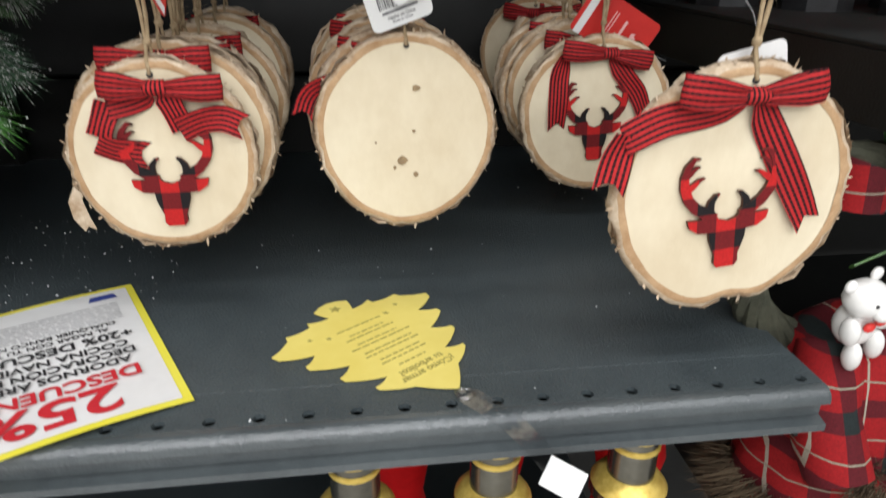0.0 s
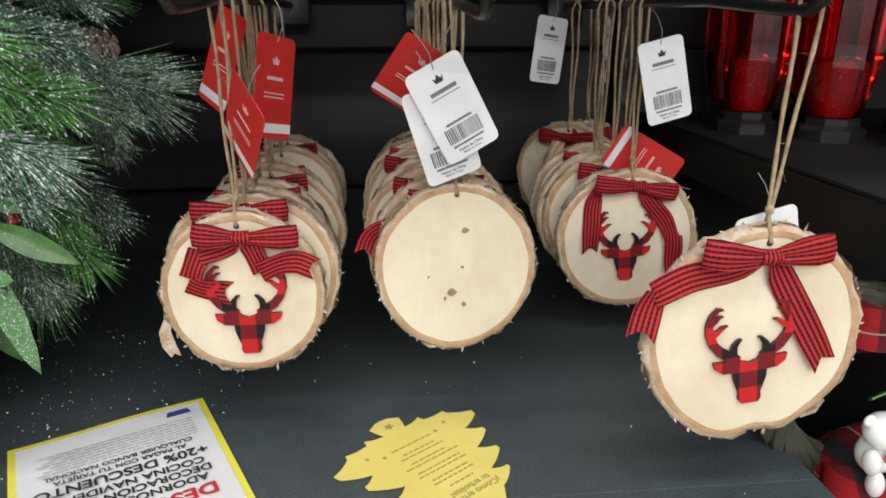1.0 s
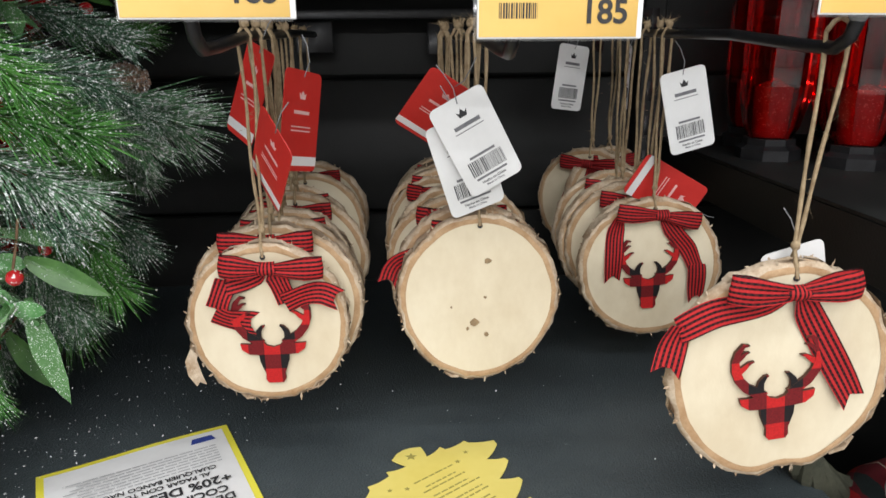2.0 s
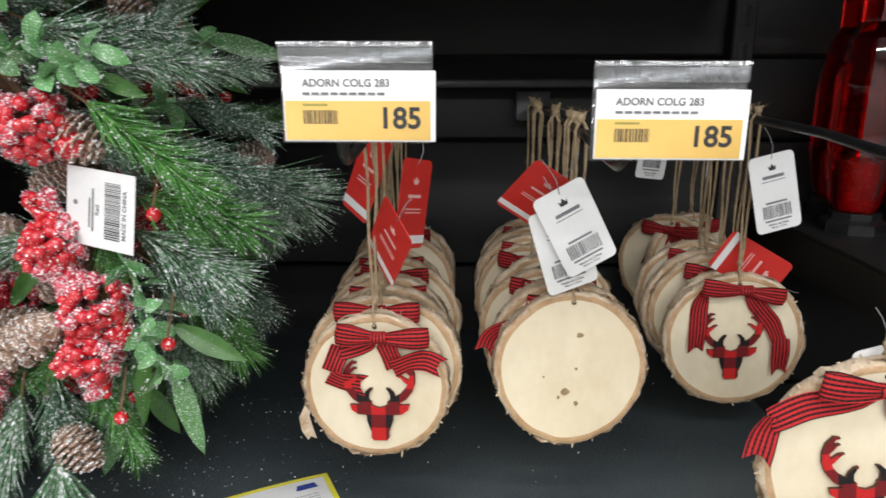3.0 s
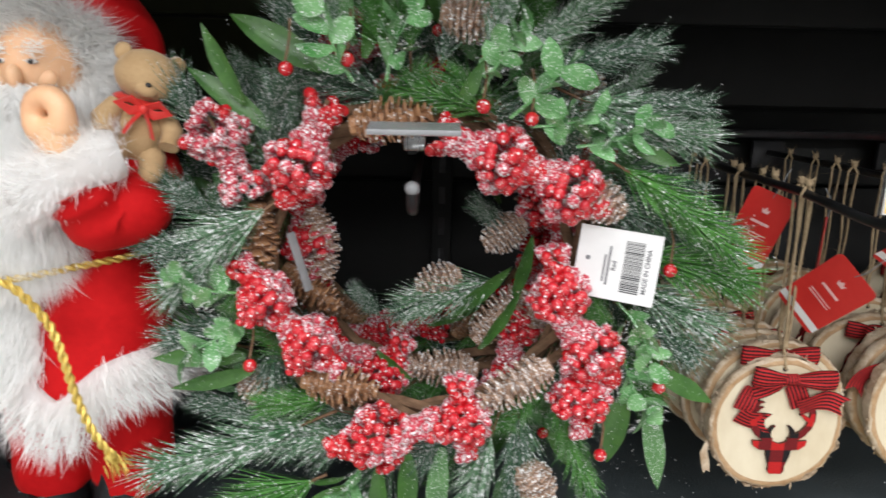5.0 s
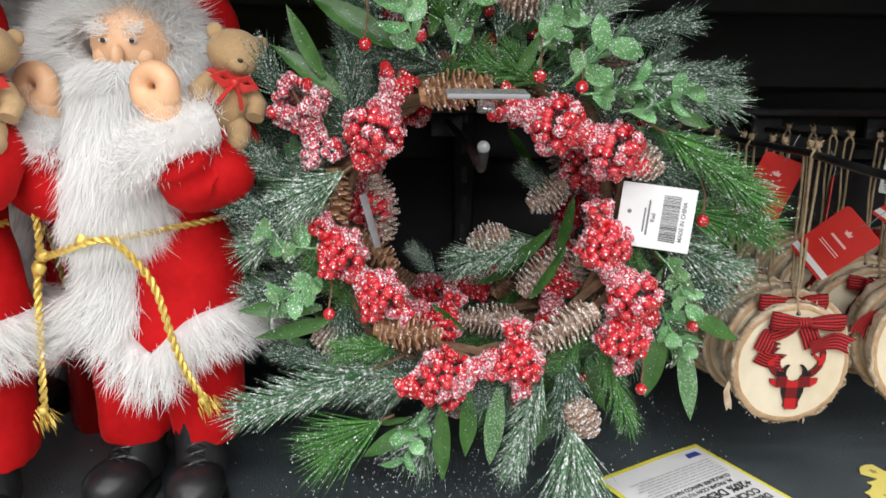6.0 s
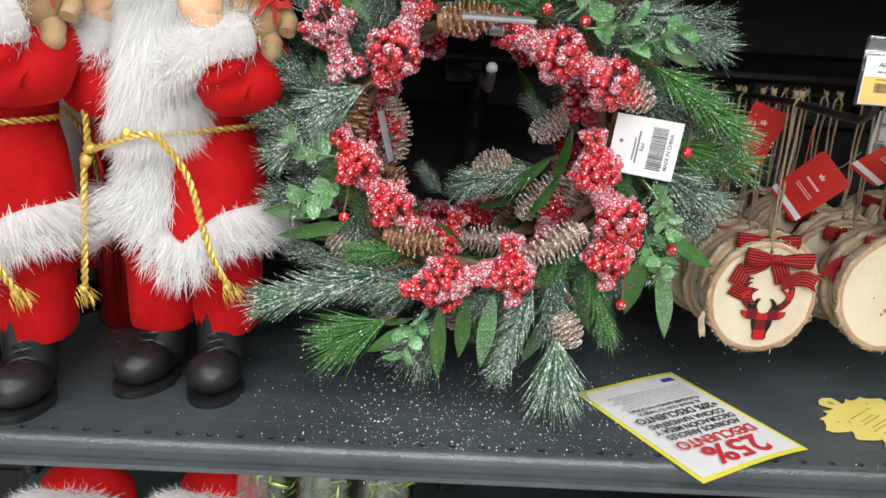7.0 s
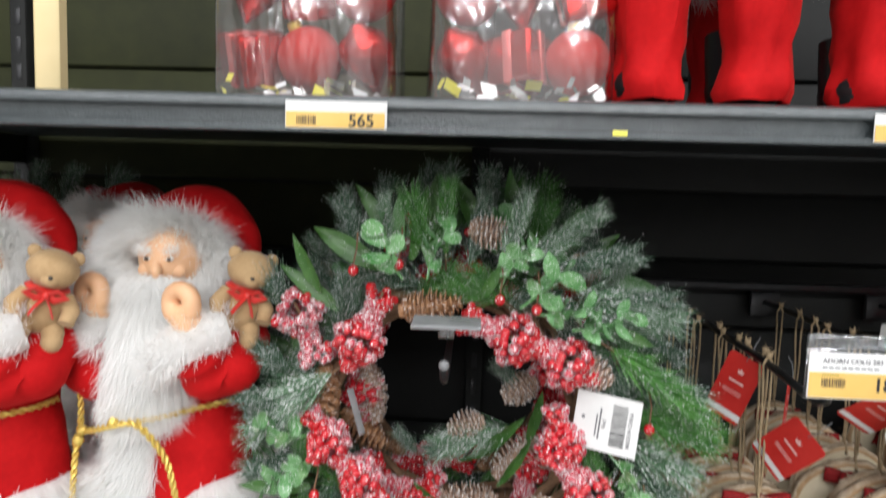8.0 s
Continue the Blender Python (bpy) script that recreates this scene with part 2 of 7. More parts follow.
M["satin"] = surface("red satin ribbon", (0.58, 0.022, 0.018), (0.68, 0.04, 0.03), 60, 0.38, sheen=0.2)
M["gold"] = surface("gold cord", (0.62, 0.42, 0.08), (0.86, 0.66, 0.18), 240, 0.34, 0.45, 0.4, 1200)
M["pewter"] = surface("dark pewter", (0.12, 0.115, 0.095), (0.24, 0.23, 0.19), 30, 0.22, 0.9, 0.08, 200)
M["red_glass"] = surface("red glass", (0.62, 0.004, 0.003), (0.75, 0.008, 0.006), 8, 0.03, trans=1.0, ior=1.5, bump=0.05, bump_scale=60)
# tartan reds are darkened, with the shade low in the bay put into them
M["tartan"] = checks("red tartan cloth", (0.27, 0.008, 0.010), (0.09, 0.007, 0.011), (0.014, 0.020, 0.020), (26, 26), "Object", 0.30, (0, 2), 0.85, True)
M["china"] = surface("white glazed china", (0.78, 0.77, 0.74), (0.84, 0.83, 0.80), 30, 0.18, coat=0.4)
M["brown_fur"] = surface("brown long plush", (0.050, 0.034, 0.020), (0.14, 0.10, 0.060), 60, 0.95)
M["twig"] = surface("dark green-grey twigs", (0.035, 0.038, 0.025), (0.09, 0.09, 0.06), 60, 0.85, 0, 0.7, 300)
M["bauble"] = surface("red metallic bauble", (0.46, 0.008, 0.008), (0.58, 0.02, 0.015), 40, 0.2, 0.7, 0.05, 300)
M["bauble_matt"] = surface("red glitter bauble", (0.42, 0.015, 0.015), (0.62, 0.05, 0.04), 600, 0.6, 0.3, 0.6, 900)
M["pink_foil"] = surface("pink-red foil ribbon", (0.62, 0.10, 0.10), (0.74, 0.20, 0.18), 120, 0.25, 0.5, 0.2, 300)
M["silver_foil"] = surface("silver paper", (0.62, 0.62, 0.62), (0.80, 0.80, 0.80), 200, 0.22, 0.5, 0.4, 300)
M["tinsel"] = surface("green tinsel", (0.10, 0.30, 0.03), (0.42, 0.60, 0.10), 200, 0.25, 0.7)
M["cream"] = surface("cream card strip", (0.70, 0.55, 0.28), (0.78, 0.64, 0.36), 9, 0.5)
M["floor"] = surface("polished grey floor tile", (0.42, 0.41, 0.39), (0.5, 0.49, 0.47), 3, 0.25)
M["wall"] = surface("off-white hall paint", (0.55, 0.55, 0.54), (0.62, 0.62, 0.61), 2, 0.8)
M["far_goods"] = surface("dark stocked shelving", (0.06, 0.05, 0.05), (0.22, 0.15, 0.13), 4, 0.6)
M["tube"] = bpy.data.materials.new("lamp diffuser")
M["tube"].use_nodes = True
M["tube"].node_tree.nodes["Principled BSDF"].inputs["Emission Color"].default_value = (1, 0.97, 0.93, 1)
M["tube"].node_tree.nodes["Principled BSDF"].inputs["Emission Strength"].default_value = 3.0


# ---- mesh tools ----
class Geo:
    """Collects vertices and faces, each face with the number of its material, and one UV a vertex where ribbons need it."""

    def __init__(self):
        self.v, self.f, self.m, self.uv = [], [], [], {}

    def add(self, verts, faces, mat=0):
        n = len(self.v)
        self.v += [tuple(p) for p in verts]
        self.f += [tuple(n + i for i in f) for f in faces]
        self.m += [mat] * len(faces)
        return n

    def ball(self, c, r, seg=14, rings=9, mat=0, rough=0.0, freq=40.0, turn=None):
        r = (r, r, r) if isinstance(r, (int, float)) else r
        vs = []
        for i in range(rings + 1):
            a = math.pi * i / rings
            for j in range(seg):
                b = 2 * math.pi * j / seg
                p = Vector((math.sin(a) * math.cos(b), math.sin(a) * math.sin(b), math.cos(a)))
                k = 1 + (rough * noise.noise(p * 2.3 + Vector(c) * freq) if rough else 0)
                q = Vector((p.x * r[0] * k, p.y * r[1] * k, p.z * r[2] * k))
                if turn:
                    q = turn @ q
                vs.append(q + Vector(c))
        fs = [(i * seg + j, (i + 1) * seg + j, (i + 1) * seg + (j + 1) % seg, i * seg + (j + 1) % seg) for i in range(rings) for j in range(seg)]
        self.add(vs, fs, mat)

    def tube(self, pts, radii, n=8, mat=0, cap=True, closed=False):
        pts = [Vector(p) for p in pts]
        if isinstance(radii, (int, float)):
            radii = [radii] * len(pts)
        vs, up = [], None
        for i, p in enumerate(pts):
            if closed:
                d = (pts[(i + 1) % len(pts)] - pts[i - 1]).normalized()
            else:
                d = (pts[min(i + 1, len(pts) - 1)] - pts[max(i - 1, 0)]).normalized()
            if up is None:
                up = d.orthogonal().normalized()
            up = (up - d * up.dot(d))
            up = up.normalized() if up.length > 1e-6 else d.orthogonal().normalized()
            side = d.cross(up)
            r = radii[i]
            rx, ry = (r, r) if isinstance(r, (int, float)) else r
            for j in range(n):
                a = 2 * math.pi * j / n
                vs.append(p + up * (math.cos(a) * rx) + side * (math.sin(a) * ry))
        k = len(pts)
        last = k if closed else k - 1
        fs = [(i * n + j, i * n + (j + 1) % n, ((i + 1) % k) * n + (j + 1) % n, ((i + 1) % k) * n + j) for i in range(last) for j in range(n)]
        if cap and not closed:
            fs.append(tuple(range(n - 1, -1, -1)))
            fs.append(tuple((k - 1) * n + j for j in range(n)))
        self.add(vs, fs, mat)

    def lathe(self, profile, n=24, c=(0, 0, 0), mat=0, sx=1.0, sy=1.0, wob=0.0, mats=None):
        vs = []
        for i, (r, z) in enumerate(profile):
            for j in range(n):
                a = 2 * math.pi * j / n
                k = 1
                if wob:
                    k += wob * noise.noise(Vector((math.cos(a) * 2, math.sin(a) * 2, z * 30)) + Vector(c) * 10) + 0.4 * wob * noise.noise(Vector((math.cos(a) * 5, math.sin(a) * 5, z * 70)) + Vector(c) * 25)
                vs.append((c[0] + r * k * sx * math.cos(a), c[1] + r * k * sy * math.sin(a), c[2] + z))
        base = len(self.v)
        self.v += vs
        for i in range(len(profile) - 1):
            for j in range(n):
                self.f.append((base + i * n + j, base + i * n + (j + 1) % n, base + (i + 1) * n + (j + 1) % n, base + (i + 1) * n + j))
                self.m.append(mats[i] if mats else mat)
        if profile[0][0] > 1e-5:
            self.f.append(tuple(base + j for j in range(n - 1, -1, -1)))
            self.m.append(mats[0] if mats else mat)
        if profile[-1][0] > 1e-5:
            self.f.append(tuple(base + (len(profile) - 1) * n + j for j in range(n)))
            self.m.append(mats[-1] if mats else mat)

    def box(self, lo, hi, mat=0, ch=0.0015):
        """A box with chamfered edges."""
        lo, hi = Vector(lo), Vector(hi)
        ch = min(ch, *(0.45 * (hi[k] - lo[k]) for k in range(3)))
        idx, vs = {}, []
        for sx in (0, 1):
            for sy in (0, 1):
                for sz in (0, 1):
                    s = (sx, sy, sz)
                    for ax in range(3):
                        p = [hi[k] if s[k] else lo[k] for k in range(3)]
                        for k in range(3):
                            if k != ax:
                                p[k] += -ch if s[k] else ch
                        idx[s, ax] = len(vs)
                        vs.append(p)
        fs = []
        for ax in range(3):
            u, w = [k for k in range(3) if k != ax]
            for e in (0, 1):
                ring = []
                for a, b in ((0, 0), (1, 0), (1, 1), (0, 1)):
                    s = [0, 0, 0]
                    s[ax], s[u], s[w] = e, a, b
                    ring.append(idx[tuple(s), ax])
                flip = (e == 0) != (ax == 1)
                fs.append(tuple(reversed(ring)) if flip else tuple(ring))
            for a in (0, 1):
                for b in (0, 1):
                    s0, s1 = [0, 0, 0], [0, 0, 0]
                    s0[ax], s1[ax] = 0, 1
                    for s in (s0, s1):
                        s[u], s[w] = a, b
                    fs.append((idx[tuple(s0), u], idx[tuple(s1), u], idx[tuple(s1), w], idx[tuple(s0), w]))
        for s in {k[0] for k in idx}:
            fs.append((idx[s, 0], idx[s, 1], idx[s, 2]))
        self.add(vs, fs, mat)

    def prism(self, poly, y0, y1, mat=0, side=None):
        """An outline in x and z, given thickness from y0 (front) to y1."""
        n = len(poly)
        b = self.add([(x, y0, z) for x, z in poly] + [(x, y1, z) for x, z in poly], [tuple(range(n)), tuple(range(2 * n - 1, n - 1, -1))], mat)
        self.f += [(b + i, b + n + i, b + n + (i + 1) % n, b + (i + 1) % n) for i in range(n)]
        self.m += [mat if side is None else side] * n

    def stroke(self, pts, widths, y0, y1, mat=0, side=None):
        """A flat curved bar of changing width, in x and z."""
        left, right = [], []
        for i, (x, z) in enumerate(pts):
            a, c = pts[max(i - 1, 0)], pts[min(i + 1, len(pts) - 1)]
            d = Vector((c[0] - a[0], c[1] - a[1])).normalized()
            w = widths[i] / 2
            left.append((x - d.y * w, z + d.x * w))
            right.append((x + d.y * w, z - d.x * w))
        self.prism(left + right[::-1], y0, y1, mat, side)

    def strip(self, pts, across, width, mat=0, notch=0.0, rows=5):
        """A ribbon along pts; across gives the way of its width at each point. UV runs along it in metres and across it from 0 to 1."""
        pts = [Vector(p) for p in pts]
        n = len(pts)
        base, u = len(self.v), 0.0
        for i, p in enumerate(pts):
            u += (p - pts[i - 1]).length if i else 0
            w = width[i] if isinstance(width, (list, tuple)) else width
            d = (pts[min(i + 1, n - 1)] - pts[max(i - 1, 0)]).normalized()
            for k in range(rows):
                s = k / (rows - 1) - 0.5
                q = p + Vector(across[i]) * (s * w)
                if notch and i == n - 1:
                    q = q + d * (notch * (abs(s) * 2 - 0.5))
                self.uv[len(self.v)] = (u, s + 0.5)
                self.v.append(tuple(q))
        for i in range(n - 1):
            for k in range(rows - 1):
                a = base + i * rows + k
                self.f.append((a, a + 1, a + rows + 1, a + rows))
                self.m.append(mat)

    def blade(self, p, q, w, mat=0, side=None):
        """A thin pointed blade from p to q."""
        p, q = Vector(p), Vector(q)
        d = q - p
        s = side or d.cross(Vector((random.gauss(0, 1), random.gauss(0, 1), random.gauss(0, 1))))
        if s.length < 1e-9:
            return
        s = s.normalized() * w
        m = p + d * 0.45
        self.add([p - s * 0.6, m - s, q, m + s, p + s * 0.6], [(0, 1, 2, 3, 4)], mat)

    def bit(self, c, r, mat=0):
        """A small uneven crystal."""
        c = Vector(c)
        a = [Vector((random.gauss(0, 1), random.gauss(0, 1), random.gauss(0, 1))).normalized() * r * random.uniform(0.7, 1.2) for _ in range(2)]
        e = a[0].cross(a[1]).normalized() * r
        self.add([c + a[0], c - a[0] * 0.8 + e * 0.3, c + e, c + a[1], c - a[1]], [(0, 2, 3), (0, 4, 2), (1, 3, 2), (1, 2, 4), (0, 3, 4), (1, 4, 3)], mat)

    def mesh(self, name, materials, smooth=True, angle=45):
        me = bpy.data.meshes.new(name)
        me.from_pydata(self.v, [], self.f)
        for m in materials:
            me.materials.append(m)
        me.polygons.foreach_set("material_index", self.m)
        me.polygons.foreach_set("use_smooth", [smooth] * len(self.f))
        if self.uv:
            layer = me.uv_layers.new(name="UVMap")
            for loop in me.loops:
                layer.data[loop.index].uv = self.uv.get(loop.vertex_index, (0, 0))
        me.validate()
        me.update()
        if smooth and angle:
            me.set_sharp_from_angle(angle=radians(angle))
        return me


def mats(*keys):
    return [M[k] for k in keys]


def part(name, geo, materials, parent, label="", at=None, angle=45):
    """Links a mesh as one part under a thing or under a part."""
    me = geo if isinstance(geo, bpy.types.Mesh) else geo.mesh(name, mats(*materials.split()), angle=angle)
    ob = new(name, me)
    ob.parent = parent
    if at is not None:
        ob.matrix_basis = at
    return tagged(ob, label)


def thing(name, label, category, group="", at=None, kind=""):
    ob = new(name)
    ob.empty_display_size = 0.02
    if at is not None:
        ob.matrix_basis = at
    return tagged(ob, label, category, group, kind)


def solid(name, geo, materials, label, category, group="", at=None, kind="", angle=45):
    ob = new(name, geo.mesh(name, mats(*materials.split()), angle=angle))
    if at is not None:
        ob.matrix_basis = at
    return tagged(ob, label, category, group, kind)


def words(text, size, material, parent, at, name="lettering", align="LEFT", wide=1.0, bold=0.022):
    """Flat lettering as a mesh part; it faces -y with x to the right."""
    cu = bpy.data.curves.new("letters", "FONT")
    cu.body, cu.size, cu.align_x, cu.extrude, cu.offset = text, size, align, 0.00004, size * bold
    ob = bpy.data.objects.new("letters", cu)
    scene.collection.objects.link(ob)
    bpy.context.view_layer.update()
    me = bpy.data.meshes.new_from_object(ob.evaluated_get(bpy.context.evaluated_depsgraph_get()))
    bpy.data.objects.remove(ob)
    me.materials.clear()
    me.materials.append(M[material])
    out = new(name, me)
    out.parent = parent
    out.matrix_basis = at @ pose(0, 0, 0, 90) @ Matrix.Diagonal((wide, 1, 1, 1))
    return out


def bars(parent, material, rects, y, name="print_bar", deep=0.00012):
    """Printed bars (x, z, width, height) on a card's front, one mesh."""
    g = Geo()
    for x, z, w, hgt in rects:
        g.prism([(x, z), (x + w, z), (x + w, z + hgt), (x, z + hgt)], y - deep, y)
    return part(name, g, material, parent)


def barcode(x, z, w, hgt, seed):
    rnd = random.Random(seed)
    out, p = [], 0.0
    while p < w:
        a = rnd.choice((0.0003, 0.0005, 0.0008))
        out.append((x + p, z, min(a, w - p), hgt))
        p += a + rnd.choice((0.0004, 0.0006))
    return out


def arc(n, f):
    return [f(i / (n - 1)) for i in range(n)]

# ---- the hall round the shelves ----
SHELF_Z = 1.0


def slab(name, lo, hi, material, label, category):
    g = Geo()
    g.box(lo, hi, 0, 0.004)
    return solid(name, g, material, label, category, kind="structure")


slab("floor", (-6, -10, -0.1), (6, 1.0, 0.0), "floor", "polished grey tiled shop floor", "floor")
slab("ceiling", (-6, -10, 4.0), (6, 1.0, 4.1), "wall", "off-white ceiling of the shop hall", "ceiling")
slab("wall_south", (-6, -10.1, 0), (6, -10.0, 4.0), "wall", "plain off-white hall wall", "wall")
slab("wall_west", (-6.1, -10.1, 0), (-6.0, 1.0, 4.0), "wall", "plain off-white hall wall", "wall")
slab("wall_east", (6.0, -10.1, 0), (6.1, 1.0, 4.0), "wall", "plain off-white hall wall", "wall")
slab("wall_north", (-6, 0.9, 0), (6, 1.0, 4.0), "wall", "plain off-white hall wall", "wall")

# housings out of view; the farthest goes with the added lamp row
for y in (-1.1, -2.7, -4.6, -7.6):
    lamp_thing = thing("ceiling_light", "white linear fluorescent lamp under the ceiling", "ceiling light", "hall lamps", pose(-0.3, y, 3.95))
    g = Geo()
    g.box((-3.05, -0.14, 0.0), (3.05, 0.14, 0.05), 0, 0.01)
    part("housing", g, "wall", lamp_thing)


# ---- the shelving unit: back panels, shelves, uprights ----
BACK_Y = 0.50


def back_panels():
    unit = thing("back_panel", "matt black steel back panels with horizontal joints", "shelf back", kind="structure", at=pose(0, BACK_Y, 0))
    z, i = 0.45, 0
    while z < 2.05:
        top = z + (0.098 if 1.1 < z < 1.42 else 0.16)
        for x0, x1, key in ((-1.45, -0.445, "panel"), (-0.44, 0.20, "panel"), (0.205, 1.2, "panel")):
            g = Geo()
            g.box((x0, 0.0, z), (x1, 0.012, top - 0.004), 0, 0.0025)
            part("panel", g, "olive" if (key == "panel" and x0 < -1 and 1.31 < z) else "panel", unit)
        z, i = top, i + 1
    g = Geo()
    g.box((-1.45, 0.02, 0.0), (1.2, 0.03, 2.1))
    part("backing", g, "panel", unit)
    return unit


back_panels()

for x in (-1.12, -0.4425, 0.2025):
    g = Geo()
    g.box((x - 0.013, BACK_Y - 0.025, 0.0), (x + 0.013, BACK_Y - 0.001, 2.1), 0, 0.002)
    for k in range(40):
        g.box((x - 0.004, BACK_Y - 0.0256, 0.5 + k * 0.04), (x + 0.004, BACK_Y - 0.0252, 0.522 + k * 0.04), 1, 0.0001)
    solid("upright", g, "panel rod", "black slotted steel shelf upright", "upright", "shelf uprights", kind="structure")


def lip_profile(g, x0, x1, z, y, mat, depth=0.026, drop=0.026):
    """The folded front edge of a shelf: rounded top, recessed channel, bottom fold."""
    prof = [(y + 0.004, z)]
    for k in range(9):
        a = math.pi / 2 * k / 8
        prof.append((y + 0.002 - 0.007 * math.sin(a), z - 0.007 + 0.007 * math.cos(a)))
    prof += [(y - 0.005, z - 0.0085), (y + 0.0015, z - 0.0095), (y + 0.0015, z - drop + 0.006), (y - 0.0060, z - drop + 0.0045), (y - 0.0060, z - drop), (y + 0.012, z - drop), (y + 0.012, z - drop + 0.002), (y + 0.003, z - drop + 0.002), (y + 0.003, z - 0.004), (y + 0.004, z - 0.003)]
    n = len(prof)
    b = g.add([(x0, py, pz) for py, pz in prof] + [(x1, py, pz) for py, pz in prof], [(i, (i + 1) % n, n + (i + 1) % n, n + i) for i in range(n)], mat)
    g.f += [tuple(b + i for i in range(n - 1, -1, -1)), tuple(b + n + i for i in range(n))]
    g.m += [mat, mat]


def shelf_plate(name, x0, x1, y_front, y_back, z, label, holes=True, drop=0.026):
    unit = thing(name, label, "shelf", "shelves", kind="structure")
    g = Geo()
    g.box((x0, y_front + 0.034, z - 0.003), (x1, y_back, z), 0, 0.0004)
    # strip with a row of round holes every 25 mm
    lo, hi = y_front + 0.004, y_front + 0.034
    yc, r, p = y_front + 0.0095, 0.0036, 0.025
    k0, k1 = math.floor(x0 / p) + 1, math.ceil(x1 / p) - 1
    xs = [k * p for k in range(k0, k1 + 1)]
    edge = [x0] + [(a + b) / 2 for a, b in zip(xs, xs[1:])] + [x1]
    for i, xc in enumerate(xs):
        a0, a1 = edge[i], edge[i + 1]
        outer = [(a1, yc), (a1, hi), (xc, hi), (a0, hi), (a0, yc), (a0, lo), (xc, lo), (a1, lo)]
        ring = [(xc + r * math.cos(math.pi / 4 * k), yc + r * math.sin(math.pi / 4 * k)) for k in range(8)]
        g.add([(*q, z) for q in outer] + [(*q, z) for q in ring] + [(*q, z - 0.003) for q in ring],
              [(k, (k + 1) % 8, 8 + (k + 1) % 8, 8 + k) for k in range(8)] + [(8 + k, 8 + (k + 1) % 8, 16 + (k + 1) % 8, 16 + k) for k in range(8)], 0)
    plate = g.mesh("plate", mats("panel" if name.startswith("shelf_side") else "shelf"))
    bm = bmesh.new()
    bm.from_mesh(plate)
    bmesh.ops.remove_doubles(bm, verts=bm.verts, dist=0.00002)
    bm.to_mesh(plate)
    bm.free()
    part("plate", plate, "", unit)
    # dark strip added below the hole row, standing in for the shade under it
    g = Geo()
    g.box((x0 + 0.004, y_front + 0.006, z - drop + 0.0035), (x1 - 0.004, y_front + 0.040, z - 0.009), 0, 0.001)
    part("stiffener", g, "panel", unit)
    g = Geo()
    lip_profile(g, x0, x1, z, y_front, 0, drop=drop)
    part("front_lip", g, "panel" if name.startswith("shelf_side") else "lip", unit, "rounded front edge")
    for x in (x0, x1 - 0.003):
        g = Geo()
        g.box((x, y_front + 0.012, z - 0.045), (x + 0.003, y_back, z - 0.0035), 0, 0.0004)
        part("side_plate", g, "panel", unit)
    return unit


shelf_plate("shelf_middle", -1.115, 0.186, -0.009, 0.495, SHELF_Z, "charcoal steel shelf with punched front holes")
shelf_plate("shelf_upper", -1.115, 0.186, -0.020, 0.495, 1.504, "charcoal steel shelf above with a grey front edge")
shelf_plate("shelf_lower", -1.115, 0.186, -0.040, 0.495, 0.62, "charcoal steel shelf below, mostly in shade")
shelf_plate("shelf_side", 0.222, 1.10, -0.02, 0.495, 1.175, "black steel shelf of the next bay")
# unseen shelf, added to keep lamp light off the next bay
shelf_plate("shelf_side_upper", 0.222, 1.10, -0.020, 0.495, 1.56, "unseen black shelf added to shade the next bay")
shelf_plate("shelf_side_lower", 0.222, 1.10, -0.04, 0.495, 0.83, "black steel shelf of the next bay, lower")


# ---- display hooks ----
def display_hook(x, z, y_tip, label, ball=False):
    hook = thing("display_hook", label, "hook", "display hooks", pose(x, 0, z))
    g = Geo()
    pts = [(0, BACK_Y - 0.03, 0.004), (0, 0.30, 0.003), (0, 0.12, 0.0), (0, y_tip + 0.04, -0.006), (0, y_tip + 0.014, -0.007), (0, y_tip + 0.004, -0.002), (0, y_tip, 0.006)]
    g.tube(pts, 0.0034, 10)
    g.ball((0, y_tip, 0.008), 0.0044, 12, 8, 1)
    part("rod", g, "rod milky", hook)
    g = Geo()
    g.box((-0.02, BACK_Y - 0.034, -0.016), (0.02, BACK_Y - 0.027, 0.018), 0, 0.001)
    part("back_plate", g, "rod", hook)
    return hook


display_hook(-0.180, 1.293, 0.005, "black steel display hook full of hanging wood slices")
display_hook(-0.036, 1.290, 0.005, "black steel display hook full of hanging wood slices")
display_hook(0.122, 1.291, -0.002, "black steel display hook with one slice near its tip")
display_hook(-0.985, 1.330, 0.24, "black steel display hook at the shelf's dim end", True)
display_hook(-0.467, 1.298, 0.006, "black steel display hook carrying the wreaths", True)
g = Geo()
g.box((-0.62, BACK_Y - 0.045, 1.312), (0.19, BACK_Y - 0.034, 1.322), 0, 0.001)
solid("hook_rail", g, "rod", "black steel rail that carries the display hooks", "rail", kind="structure")


